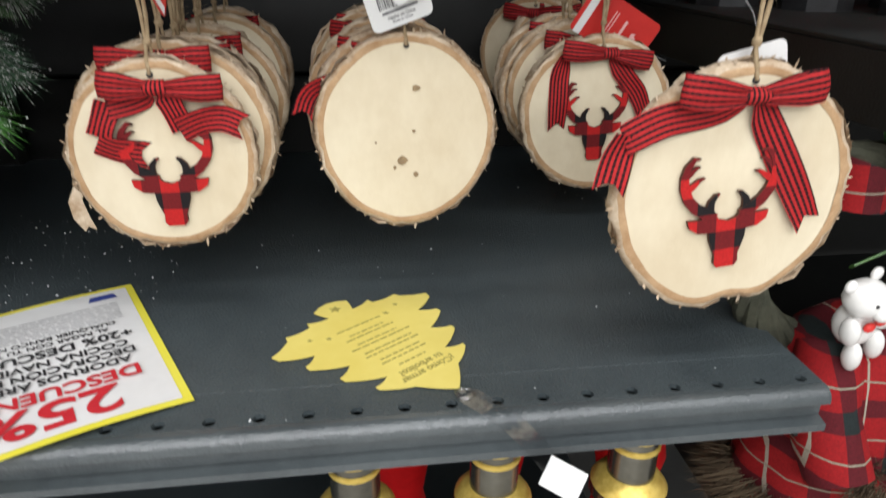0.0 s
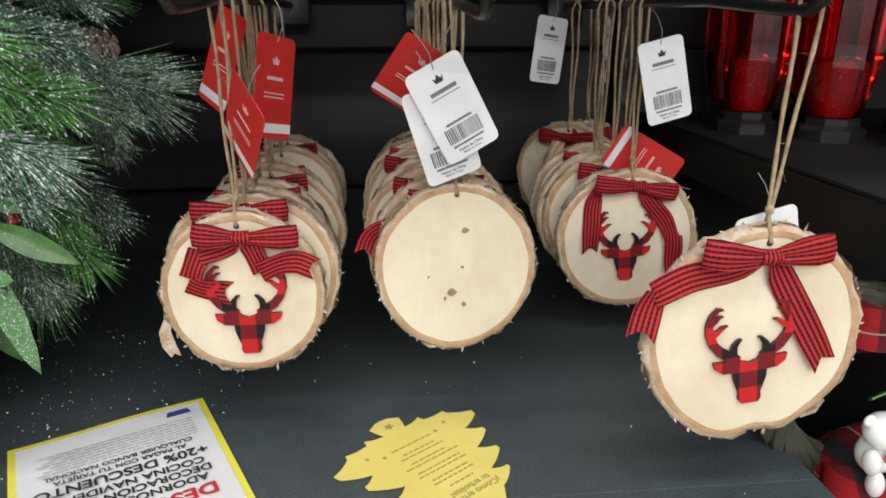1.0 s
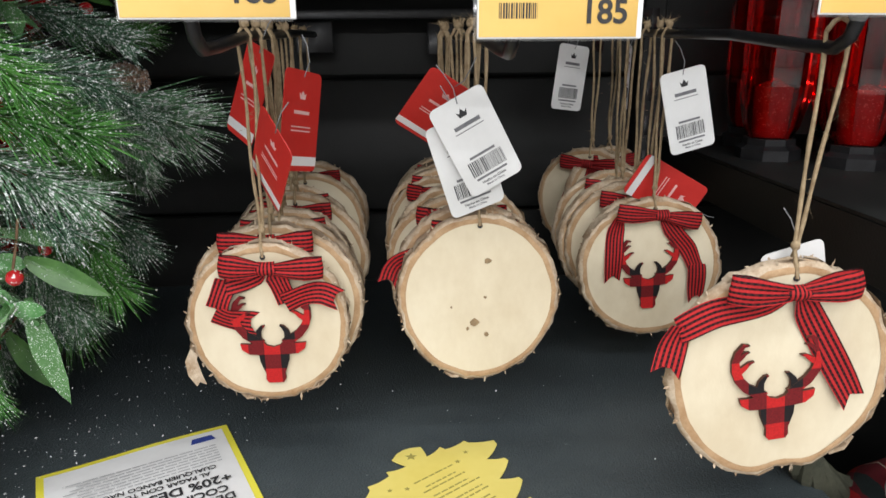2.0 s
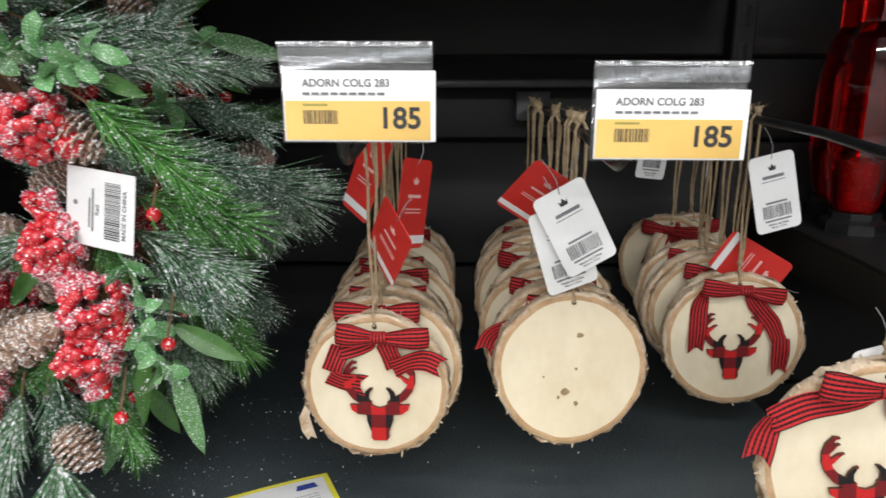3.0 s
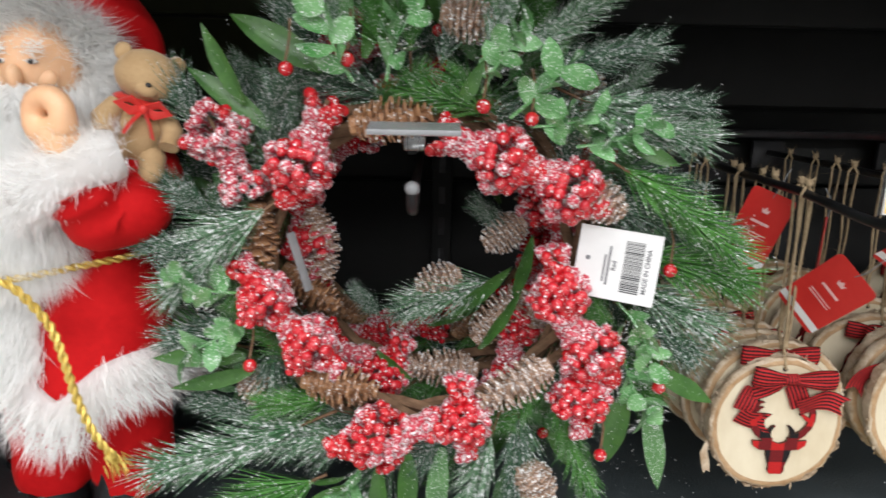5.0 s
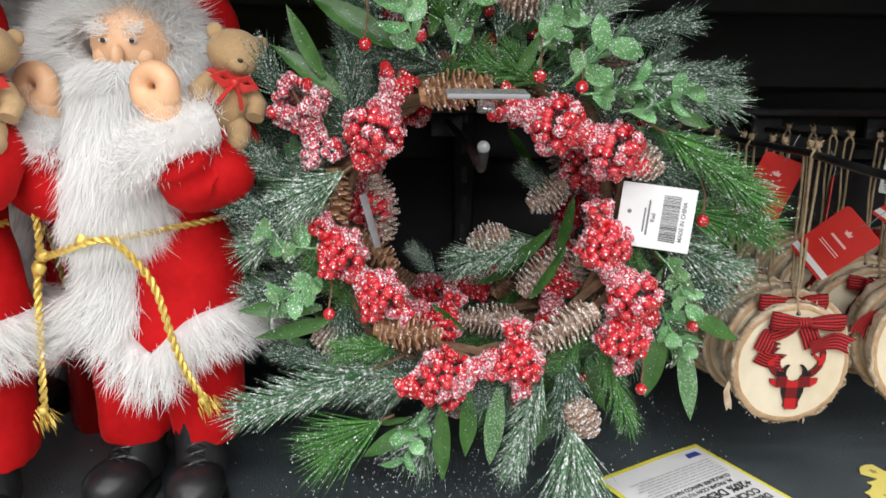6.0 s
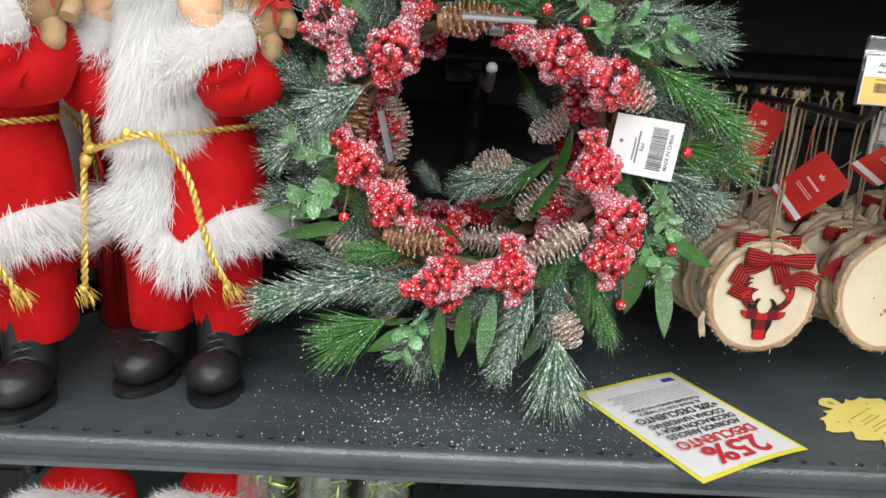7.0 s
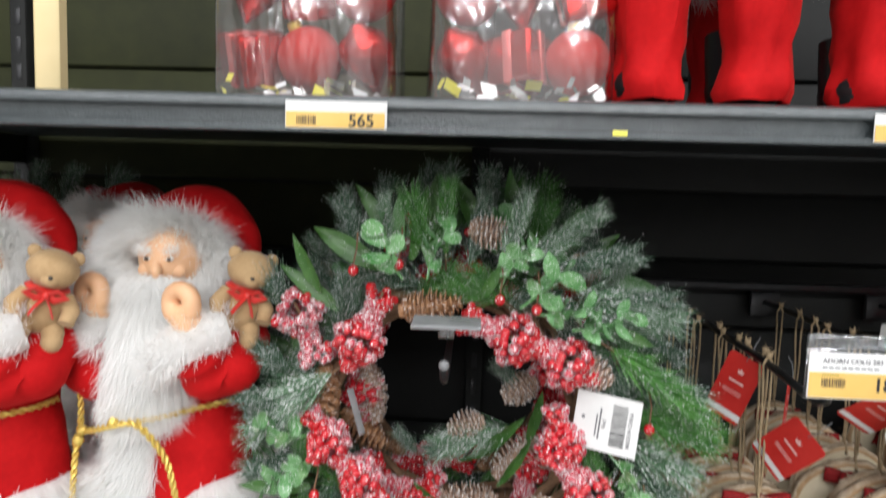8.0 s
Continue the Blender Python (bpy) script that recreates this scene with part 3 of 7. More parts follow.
# ---- price labels in clear holders ----
def price_label(x, z, y, tilt=0.0):
    """A card, white above and amber below, in a clear hinged holder; origin at the card's lower left corner."""
    lab = thing("price_label", "white and amber price card in a clear plastic holder", "price label", "hook price labels", pose(x, y, z, 0, tilt, 0))
    w, hgt = 0.0735, 0.0335
    g = Geo()
    g.box((0, 0, 0), (w, 0.0009, hgt), 0, 0.0003)
    card = part("card", g, "tag_white", lab)
    g = Geo()
    g.box((0.0008, -0.00035, 0.0008), (w - 0.0025, -0.0001, 0.0195), 0, 0.0001)
    part("amber_field", g, "price_yellow", card, "amber lower half of the card")
    words("ADORN COLG 283", 0.0050, "grey_ink", card, pose(0.0095, -0.0004, 0.0262), wide=1.0)
    bars(card, "grey_ink", [(0.0095 + 0.0045 * k, 0.0222, 0.0036, 0.0012) for k in range(9)], -0.0003, "small_print")
    bars(card, "tree_ink", [(0.0095, 0.0170, 0.012, 0.0011)], -0.0004, "small_print")
    bars(card, "ink", barcode(0.0095, 0.0085, 0.017, 0.0065, 3), -0.0004, "barcode_print")
    words("185", 0.0140, "ink", card, pose(0.0458, -0.0006, 0.0067), "price_figure", wide=1.0)
    g = Geo()
    g.box((-0.0015, 0.0016, -0.001), (w - 0.0015, 0.0026, hgt + 0.0115), 0, 0.0003)
    holder = part("holder", g, "clear", lab, "clear plastic holder")
    holder.visible_shadow = False
    g = Geo()
    g.box((-0.0015, -0.0010, hgt + 0.0035), (w - 0.0015, 0.0012, hgt + 0.0110), 0, 0.0006)
    g.tube([(-0.0015, 0.0004, hgt + 0.012), (w - 0.0015, 0.0004, hgt + 0.012)], 0.0016, 8)
    hinge = part("hinge", g, "hinge_clear", lab, "clear ribbed hinge strip")
    hinge.visible_shadow = False
    g = Geo()
    g.box((w / 2 - 0.010, 0.003, 0.002), (w / 2 + 0.010, 0.007, 0.010), 0, 0.0008)
    part("clip", g, "milky", lab)
    return lab


price_label(-0.2050, 1.2985, -0.0115, 0.2)
price_label(-0.0545, 1.2895, -0.0075, 0.3)
price_label(0.0965, 1.2985, -0.0115, 0.5)

wreath_holder = thing("price_holder", "empty grey plastic price holder flipped up flat", "price holder", at=pose(-0.466, 0.002, 1.340, 8, 0, 0))
g = Geo()
g.box((-0.026, -0.012, -0.0016), (0.026, 0.012, 0.0016), 0, 0.0006)
part("plate", g, "milky", wreath_holder)
g = Geo()
g.box((-0.006, -0.002, -0.012), (0.006, 0.003, 0.0), 0, 0.0006)
part("clip", g, "clear", wreath_holder)


# ---- hanging wood slices ----
def outline(rx, rz, seed, dent=None, n=72, amp=1.0):
    out = []
    for k in range(n):
        a = 2 * math.pi * k / n
        r = 1 + amp * (0.030 * noise.noise(Vector((math.cos(a) * 1.1, math.sin(a) * 1.1, seed * 7.7))) + 0.014 * noise.noise(Vector((math.cos(a) * 4, math.sin(a) * 4, seed * 3.1))))
        if dent is not None:
            d = (a - dent + math.pi) % (2 * math.pi) - math.pi
            r -= 0.055 * math.exp(-(d / 0.16) ** 2) - 0.02 * math.exp(-((abs(d) - 0.4) / 0.2) ** 2)
        out.append((math.cos(a) * rx * r, math.sin(a) * rz * r))
    return out


def slice_parts(orn, rx, rz, seed, dent=None, thick=0.0095, flakes=10):
    rim = outline(rx, rz, seed, dent)
    n, h2 = len(rim), thick / 2
    rnd = random.Random(seed)
    g = Geo()
    rings = [(0.0, 0), (0.35, 0), (0.7, 0), (0.885, 0), (0.9, 0.0003)]
    for s, y in ((-1, -h2), (1, h2)):
        base = len(g.v)
        g.v += [(x * k, y + s * (0.0004 * noise.noise(Vector((x * 60 * k, z * 60 * k, seed)))), z * k) for k, d in rings for x, z in rim]
        for i in range(len(rings) - 1):
            for j in range(n):
                f = (base + i * n + j, base + i * n + (j + 1) % n, base + (i + 1) * n + (j + 1) % n, base + (i + 1) * n + j)
                g.f.append(f if s > 0 else f[::-1])
                g.m.append(0)
    part("wood_face", g, "wood", orn, "pale sawn birch wood")
    g = Geo()
    prof = [(0.895, -h2 - 0.0002, 0), (0.925, -h2 - 0.0004, 0), (0.957, -h2 + 0.0002, 1), (0.99, -h2 + 0.0012, 1), (1.0, -h2 * 0.3, 1), (1.0, h2 * 0.4, 1), (0.985, h2 - 0.001, 1), (0.955, h2, 0), (0.925, h2 + 0.0004, 0), (0.895, h2 + 0.0002, 0)]
    base = len(g.v)
    for i, (k, y, m) in enumerate(prof):
        for j, (x, z) in enumerate(rim):
            e = 0.0
            if 2 <= i <= 7:
                e = 0.030 * noise.noise(Vector((x * 150, y * 260, z * 190 + seed * 5))) + 0.020 * noise.noise(Vector((x * 420, y * 90, z * 520)))
            g.v.append((x * (k + e), y + (0.0008 * noise.noise(Vector((x * 300, seed, z * 300))) if 2 <= i <= 7 else 0), z * (k + e)))
    for i in range(len(prof) - 1):
        for j in range(n):
            g.f.append((base + i * n + (j + 1) % n, base + i * n + j, base + (i + 1) * n + j, base + (i + 1) * n + (j + 1) % n)[::-1])
            g.m.append(prof[i][2])
    bark = part("bark", g, "cambium bark", orn, "peeling papery birch bark", angle=60)
    g = Geo()
    for _ in range(flakes):
        j = rnd.randrange(n)
        x, z = rim[j]
        x2, z2 = rim[(j + rnd.choice((2, 3, 4))) % n]
        lift = rnd.uniform(1.015, 1.05)
        y0, y1 = rnd.uniform(-h2, 0), rnd.uniform(0, h2 + 0.001)
        mx, mz = (x + x2) / 2 * lift, (z + z2) / 2 * lift
        g.add([(x * 0.995, y0, z * 0.995), (mx, y0 - 0.0008, mz), (x2 * 1.012, y0, z2 * 1.012), (x2 * 1.012, y1, z2 * 1.012), (mx, y1 + 0.0008, mz), (x * 0.995, y1, z * 0.995)], [(0, 1, 4, 5), (1, 2, 3, 4)])
        g.add([(x * 0.99, y0, z * 0.99), (mx * 0.992, y0 - 0.0008, mz * 0.992), (x2, y0, z2), (x2, y1, z2), (mx * 0.992, y1 + 0.0008, mz * 0.992), (x * 0.99, y1, z * 0.99)], [(5, 4, 1, 0), (4, 3, 2, 1)])
    for _ in range(flakes * 8):
        j = rnd.randrange(n)
        x, z = rim[j]
        y = rnd.uniform(-h2, h2)
        q = rnd.uniform(1.002, 1.016)
        g.blade((x * 0.985, y, z * 0.985), (x * q + rnd.gauss(0, 0.0012), y + rnd.gauss(0, 0.001), z * q + rnd.gauss(0, 0.0016)), 0.0008)
    tagged(part("bark_flakes", g, "bark", bark), kind="stuff")
    return rim


def deer_cutout(orn, at, scale=1.0):
    """A plain deer-head silhouette with antlers, cut from board; the ears lie at z = 0."""
    g = Geo()
    half = [(0.0, -0.0008), (0.0040, 0.0004), (0.0068, 0.0034), (0.0095, 0.0022), (0.0150, 0.0014), (0.0205, 0.0018), (0.0196, -0.0022), (0.0150, -0.0056), (0.0094, -0.0060), (0.0090, -0.0105), (0.0072, -0.0160), (0.0060, -0.0190), (0.0063, -0.0232), (0.0046, -0.0256)]
    g.prism([(-x, z) for x, z in half[::-1]] + half[1:], -0.0022, 0.0, 0, 1)
    for s in (-1, 1):
        beam = [(0.0070, 0.0010), (0.0112, 0.0042), (0.0165, 0.0078), (0.0204, 0.0128), (0.0224, 0.0185), (0.0226, 0.0240), (0.0212, 0.0290), (0.0180, 0.0328), (0.0150, 0.0325)]
        g.stroke([(s * x, z) for x, z in beam], [0.0060, 0.0058, 0.0054, 0.0050, 0.0046, 0.0040, 0.0032, 0.0022, 0.0008], -0.0021, 0.0, 0, 1)
        for tine, base in (([(0.0085, 0.0015), (0.0094, 0.0058), (0.0086, 0.0098), (0.0064, 0.0128), (0.0046, 0.0136)], 0.0056),
                           ([(0.0218, 0.0172), (0.0180, 0.0196), (0.0150, 0.0222), (0.0124, 0.0228)], 0.0040), ([(0.0216, 0.0248), (0.0190, 0.0266), (0.0168, 0.0284), (0.0148, 0.0286)], 0.0034)):
            n = len(tine)
            g.stroke([(s * x, z) for x, z in tine], [base * (1 - 0.86 * k / (n - 1)) for k in range(n)], -0.0019, 0.0, 0, 1)
    for i, (x, y, z) in enumerate(g.v):
        g.v[i] = (x * scale, y, z * scale)
    return part("deer_cutout", g, "plaid edge", orn, "red and black checked deer-head cutout", at, angle=30)


def glide(pts, per=6):
    """A smooth line through points of any number of values."""
    out = []
    for k in range(len(pts) - 1):
        p = [Vector(pts[min(max(k + d, 0), len(pts) - 1)]) for d in (-1, 0, 1, 2)]
        for i in range(per):
            u = i / per
            out.append(0.5 * (2 * p[1] + (p[2] - p[0]) * u + (2 * p[0] - 5 * p[1] + 4 * p[2] - p[3]) * u * u + (3 * p[1] - p[0] - 3 * p[2] + p[3]) * u ** 3))
    out.append(Vector(pts[-1]))
    return out


def ribbon_tail(pts, width, lift, seed, notch=0.0, gather=0.5):
    """A ribbon lying on the slice along (x, z) points, gathered where it leaves the knot."""
    g = Geo()
    line = glide([(x, z, 0.0) for x, z in pts])
    p3, across, wide = [], [], []
    for i, q in enumerate(line):
        a, c = line[max(i - 1, 0)], line[min(i + 1, len(line) - 1)]
        d = (c - a).normalized()
        t = i / (len(line) - 1)
        tw = 0.28 * math.sin(i * 0.33 + seed)
        p3.append((q.x, -lift - 0.0010 - 0.0010 * math.sin(i * 0.4 + seed * 2), q.y))
        across.append(Vector((-d.y * math.cos(tw), math.sin(tw), d.x * math.cos(tw))))
        wide.append(width * min(1.0, gather + 2.2 * t))
    g.strip(p3, across, wide, 0, notch, 7)
    return g


def bow_loop(tip, width, seed):
    """One loop of a bow: pinched at the knot with gathers, full width at its outer fold; tip is (x, z) from the knot."""
    g = Geo()
    length = math.hypot(*tip)
    d = Vector((tip[0] / length, 0, tip[1] / length))
    up = Vector((-d.z, 0, d.x)) * (1 if d.x > 0 else -1)
    rows, n = 11, 27
    base, run = len(g.v), 0.0
    for i in range(n):
        a = 2 * math.pi * i / (n - 1)
        reach = (1 - math.cos(a)) / 2
        side = math.sin(a)
        w = width * (0.40 + 0.60 * min(1.0, reach * 1.5) ** 0.8)
        for k in range(rows):
            s = k / (rows - 1) - 0.5
            fold = 0.0011 * math.sin(s * 15 + seed) * (1 - reach) ** 0.7
            y = -0.0046 - side * (0.0016 + 0.0036 * reach ** 0.6) + fold - 0.0014 * reach * (1 - 4 * s * s)
            p = d * (length * reach * (1 - 0.05 * abs(s))) + up * (s * w - 0.0016 * max(-side, 0))
            g.uv[len(g.v)] = (length * 2 * i / (n - 1), k / (rows - 1))
            g.v.append((p.x, y, p.z))
    for i in range(n - 1):
        for k in range(rows - 1):
            a = base + i * rows + k
            g.f.append((a, a + 1, a + rows + 1, a + rows))
            g.m.append(0)
    return g


def bow(orn, at, seed, loops, tails, width=0.0150, knot=(0.0135, 0.0095)):
    """A ribbon bow: loops by their tips, tails as runs of (x, z) from the knot; a folded tail has several runs."""
    b = part("bow", bow_loop(loops[0], width, seed), "ribbon", orn, "red ribbon bow with fine black lines", at, angle=80)
    for tip in loops[1:]:
        part("bow_loop", bow_loop(tip, width, seed + 1), "ribbon", b, angle=80)
    g = Geo()
    pts = arc(11, lambda t: (0.0, -0.0040 - 0.0048 * math.sin(math.pi * t) ** 0.6, knot[1] * (t - 0.5)))
    g.strip(pts, [(1, 0, 0)] * 11, [knot[0] * (0.82 + 0.18 * math.sin(math.pi * k / 10)) for k in range(11)], 0, 0.0, 9)
    for i, (x, y, z) in enumerate(g.v):
        g.v[i] = (x, y + 0.0016 * (2 * x / knot[0]) ** 2 + 0.0003 * math.sin(x * 2600), z)
    part("bow_knot", g, "ribbon", b, angle=80)
    for i, runs in enumerate(tails):
        for k, run in enumerate(runs):
            part("bow_tail", ribbon_tail(run, width, 0.0006 + 0.0012 * (k % 2) + 0.0005 * i, seed + i + k, 0.007 if k == len(runs) - 1 else 0.0, 0.5 if k == 0 else 0.95), "ribbon", b, angle=80)
    return b


def twine(orn, z_hole, top, seed, spread=0.004, hole_y=-0.006, lean=0.0):
    """A jute loop from the slice's hole to the hook, with a knot, loose ends and fuzz."""
    rnd = random.Random(seed)
    g = Geo()
    z_knot = z_hole + 0.016
    for s in (-1, 1):
        pts = [(0, hole_y * (1 if s < 0 else -1), z_hole - 0.001), (0.0006 * s, hole_y * (0.7 if s < 0 else -0.7), z_hole + 0.006), (0.0008 * s, 0.0, z_knot)]
        for k in range(1, 9):
            t = k / 8
            pts.append((s * (0.0009 + spread * t) + lean * t + 0.0006 * math.sin(t * 9 + seed), 0.0008 * math.sin(t * 7 + seed * 2), z_knot + (top - z_knot) * t))
        g.tube(pts, [0.00115 * (1 + 0.18 * math.sin(i * 2.4 + s)) for i in range(len(pts))], 6)
        for _ in range(16):
            i = rnd.randrange(2, len(pts) - 1)
            p = Vector(pts[i]).lerp(Vector(pts[i + 1]), rnd.random())
            g.blade(p, p + Vector((rnd.gauss(0, 0.004), rnd.gauss(0, 0.003), rnd.gauss(0, 0.004))), 0.00010)
    g.tube([(lean - spread - 0.001, 0, top), (lean - spread * 0.6, 0, top + 0.0045), (lean, 0, top + 0.006), (lean + spread * 0.6, 0, top + 0.0045), (lean + spread + 0.001, 0, top)], 0.0012, 6)
    g.ball((0, 0, z_knot), (0.0026, 0.0024, 0.003), 8, 6, 0, 0.3)
    g.ball((lean + 0.0008, 0.0, top + 0.0082), (0.0030, 0.0026, 0.0034), 8, 6, 0, 0.35)
    for s in (-1, 1):
        g.tube([(lean + 0.0008, 0, top + 0.008), (lean + s * 0.002, -0.001, top + 0.0105), (lean + s * rnd.uniform(0.001, 0.004), -0.002, top + rnd.uniform(0.009, 0.014))], [0.0011, 0.001, 0.0006], 5)
    for _ in range(14):
        p = Vector((lean, 0, top + 0.009))
        g.blade(p, p + Vector((rnd.gauss(0, 0.005), rnd.gauss(0, 0.003), rnd.uniform(0, 0.009))), 0.00012)
    return part("twine", g, "twine", orn, "fuzzy jute twine loop", angle=80)


def hang_tag(orn, at, red, seed):
    """A card tag with rounded corners, a punched hole, a plain emblem and print bars; origin at its middle."""
    w, hgt, r = 0.038, 0.064, 0.004
    poly = []
    for cx, cz, a0 in ((w / 2 - r, hgt / 2 - r, 0), (-w / 2 + r, hgt / 2 - r, 90), (-w / 2 + r, -hgt / 2 + r, 180), (w / 2 - r, -hgt / 2 + r, 270)):
        for k in range(4):
            a = radians(a0 + 30 * k)
            poly.append((cx + r * math.cos(a), cz + r * math.sin(a)))
    g = Geo()
    g.prism(poly[::-1], -0.0003, 0.0003)
    tag = part("tag", g, "tag_red" if red else "tag_white", orn, "red card tag with a white stripe" if red else "white card tag with a barcode", at, angle=30)
    g = Geo()
    em = [(0.0, 0.006), (0.0025, 0.006), (0.0036, 0.010), (0.0018, 0.0085), (0.0, 0.0115), (-0.0018, 0.0085), (-0.0036, 0.010), (-0.0025, 0.006)]
    g.prism([(x, z + 0.008 if red else z + 0.013) for x, z in em], -0.00046, -0.00032)
    part("emblem", g, "pale_ink" if red else "ink", tag)
    if red:
        bars(tag, "pale_ink", [(-0.008, 0.0045, 0.016, 0.0022), (-0.010, -0.004, 0.020, 0.0008), (-0.010, -0.0065, 0.020, 0.0008)], -0.00032)
        bars(tag, "tag_white", [(-0.019, -0.0285, 0.038, 0.006)], -0.00032, "white_stripe")
    else:
        bars(tag, "grey_ink", [(-0.009, 0.0125, 0.018, 0.0026), (-0.010, 0.010, 0.020, 0.0006), (-0.009, -0.0085, 0.018, 0.0016), (-0.011, -0.0235, 0.022, 0.0014)], -0.00032)
        bars(tag, "ink", barcode(-0.012, -0.0205, 0.024, 0.0105, seed), -0.00032, "barcode_print")
        words("Hecho en China", 0.0026, "ink", tag, pose(0, -0.00034, -0.0268), align="CENTER")
        words("Made in China", 0.0022, "grey_ink", tag, pose(0, -0.00034, -0.0292), align="CENTER")
    g = Geo()
    g.tube([(0, -0.0004, hgt / 2 - 0.004), (0.002, -0.002, hgt / 2 + 0.006), (0.001, 0, hgt / 2 + 0.016), (0, 0.004, hgt / 2 + 0.022)], 0.00035, 5)
    part("tag_thread", g, "milky", tag)
    return tag


TWINE_TOP = 1.292
LABEL_FRONT = "birch slice ornament with checked deer and ribbon bow on twine"
LABEL_BACK = "birch slice ornament hanging with its bare back outward"


LOOPS = ((-0.031, 0.002), (0.032, 0.001))
TAILS = ([[(-0.002, -0.002), (-0.010, -0.014), (-0.016, -0.026), (-0.022, -0.042)]], [[(0.002, -0.002), (0.009, -0.014), (0.016, -0.026), (0.025, -0.040)]])


def ornament(x, y, z, rx, rz, seed, turn=0.0, roll=0.0, dent=None, deer=(0, -0.014, 0), bow_at=(0, 0.042), loops=LOOPS, tails=TAILS, flakes=10, label=LABEL_FRONT, spread=0.003, top=TWINE_TOP, lean=0.0, yaw=0.0, width=0.0150):
    orn = thing("wood_slice_ornament", label, "ornament", "hanging wood slices", pose(x, y, z, 0, 0, turn + yaw))
    slice_parts(orn, rx, rz, seed, dent, flakes=flakes)
    h2 = 0.0095 / 2 + 0.0006
    deer_cutout(orn, pose(deer[0], -h2, deer[1], 0, deer[2], 0), 1.06)
    bow(orn, pose(bow_at[0], -h2 - 0.0004, bow_at[1], 0, roll, 0), seed, loops, tails, width)
    twine(orn, rz - 0.008, top - z, seed, spread, lean=lean)
    # flat black disc on each face for the dark inside of the hole
    for s in (-1, 1):
        g = Geo()
        g.lathe([(0.0018, -0.0004), (0.0018, 0.0004)], 10)
        part("drilled_hole", g, "ink", orn, "", pose(0, s * (h2 - 0.0002), rz - 0.009, 90))
    return orn


def tag_pose(orn, centre, across, up):
    """Where a tag hangs, by its middle and by the ways of its width and height, told in the place and given to its slice."""
    x = Vector(across).normalized()
    z = Vector(up)
    z = (z - x * z.dot(x)).normalized()
    m = Matrix((x, z.cross(x), z)).transposed().to_4x4()
    return orn.matrix_basis.inverted() @ Matrix.Translation(Vector(centre)) @ m


# first hook: a deer slice in front, a column behind it
orn1 = ornament(-0.1800, 0.111, 1.1095, 0.0535, 0.0560, 1.3, deer=(0.0025, -0.0145, 0), bow_at=(0.0025, 0.0405), loops=((-0.0300, 0.0035), (0.0370, 0.0005)), flakes=24,
                tails=([[(-0.003, -0.003), (-0.014, -0.0075), (-0.0270, -0.0105)], [(-0.0260, -0.0080), (-0.0305, -0.0180), (-0.0340, -0.0270)], [(-0.0360, -0.0300), (-0.0260, -0.0350), (-0.0120, -0.0380)]],
                       [[(0.004, -0.003), (0.0075, -0.0110), (0.0125, -0.0235)], [(0.0100, -0.0240), (0.0220, -0.0190), (0.0340, -0.0180), (0.0440, -0.0215)]]))
g = Geo()
g.strip([(-0.050, 0.0, -0.014), (-0.0545, -0.002, -0.026), (-0.0525, -0.003, -0.036), (-0.0500, -0.001, -0.044)], [(1, 0.4, 0)] * 4, [0.005, 0.007, 0.008, 0.006], 0, 0.003)
part("bark_curl", g, "bark", orn1, "loose curl of bark")
hang_tag(orn1, tag_pose(orn1, (-0.167, 0.092, 1.221), (0.019, -0.020, -0.028), (0.0194, -0.046, 0.046)), True, 1)
orn = ornament(-0.1765, 0.1275, 1.1165, 0.0585, 0.0575, 2.1, deer=(0, -0.016, 0), bow_at=(-0.0025, 0.0470), loops=((-0.0320, 0.0), (0.0310, 0.0)), flakes=22)
hang_tag(orn, tag_pose(orn, (-0.153, 0.130, 1.240), (0.018, 0.033, -0.007), (0.003, 0.0, 0.064)), True, 3)
orn = ornament(-0.1770, 0.165, 1.110, 0.058, 0.058, 3.4, 180, label=LABEL_BACK, flakes=8)
hang_tag(orn, tag_pose(orn, (-0.190, 0.160, 1.256), (0.021, -0.028, -0.010), (0.024, -0.010, 0.052)), True, 4)
for k, (y, dx, dz, tn, yw) in enumerate(((0.185, 0.004, 0.004, 0, 6), (0.215, 0.0, -0.002, 180, -4), (0.245, 0.006, 0.003, 0, -8), (0.285, -0.004, 0.0, 0, 10), (0.33, 0.002, 0.004, 180, 5), (0.40, 0.0, 0.002, 0, -6))):
    ornament(-0.183 + dx, y, 1.110 + dz, 0.054 + 0.002 * (k % 3), 0.056 + 0.001 * (k % 2), 10.0 + k, tn, flakes=6, yaw=yw, label=LABEL_FRONT if tn == 0 else LABEL_BACK)

# second hook: bare back in front
orn2 = ornament(-0.0365, 0.132, 1.1150, 0.0570, 0.0622, 4.2, 180, label=LABEL_BACK, bow_at=(0, 0.036), flakes=18,
                tails=([[(0.003, -0.002), (0.03, -0.004), (0.056, -0.012), (0.064, -0.026)]], [[(-0.003, -0.002), (-0.026, -0.014), (-0.034, -0.03)]]))
h2 = 0.0095 / 2
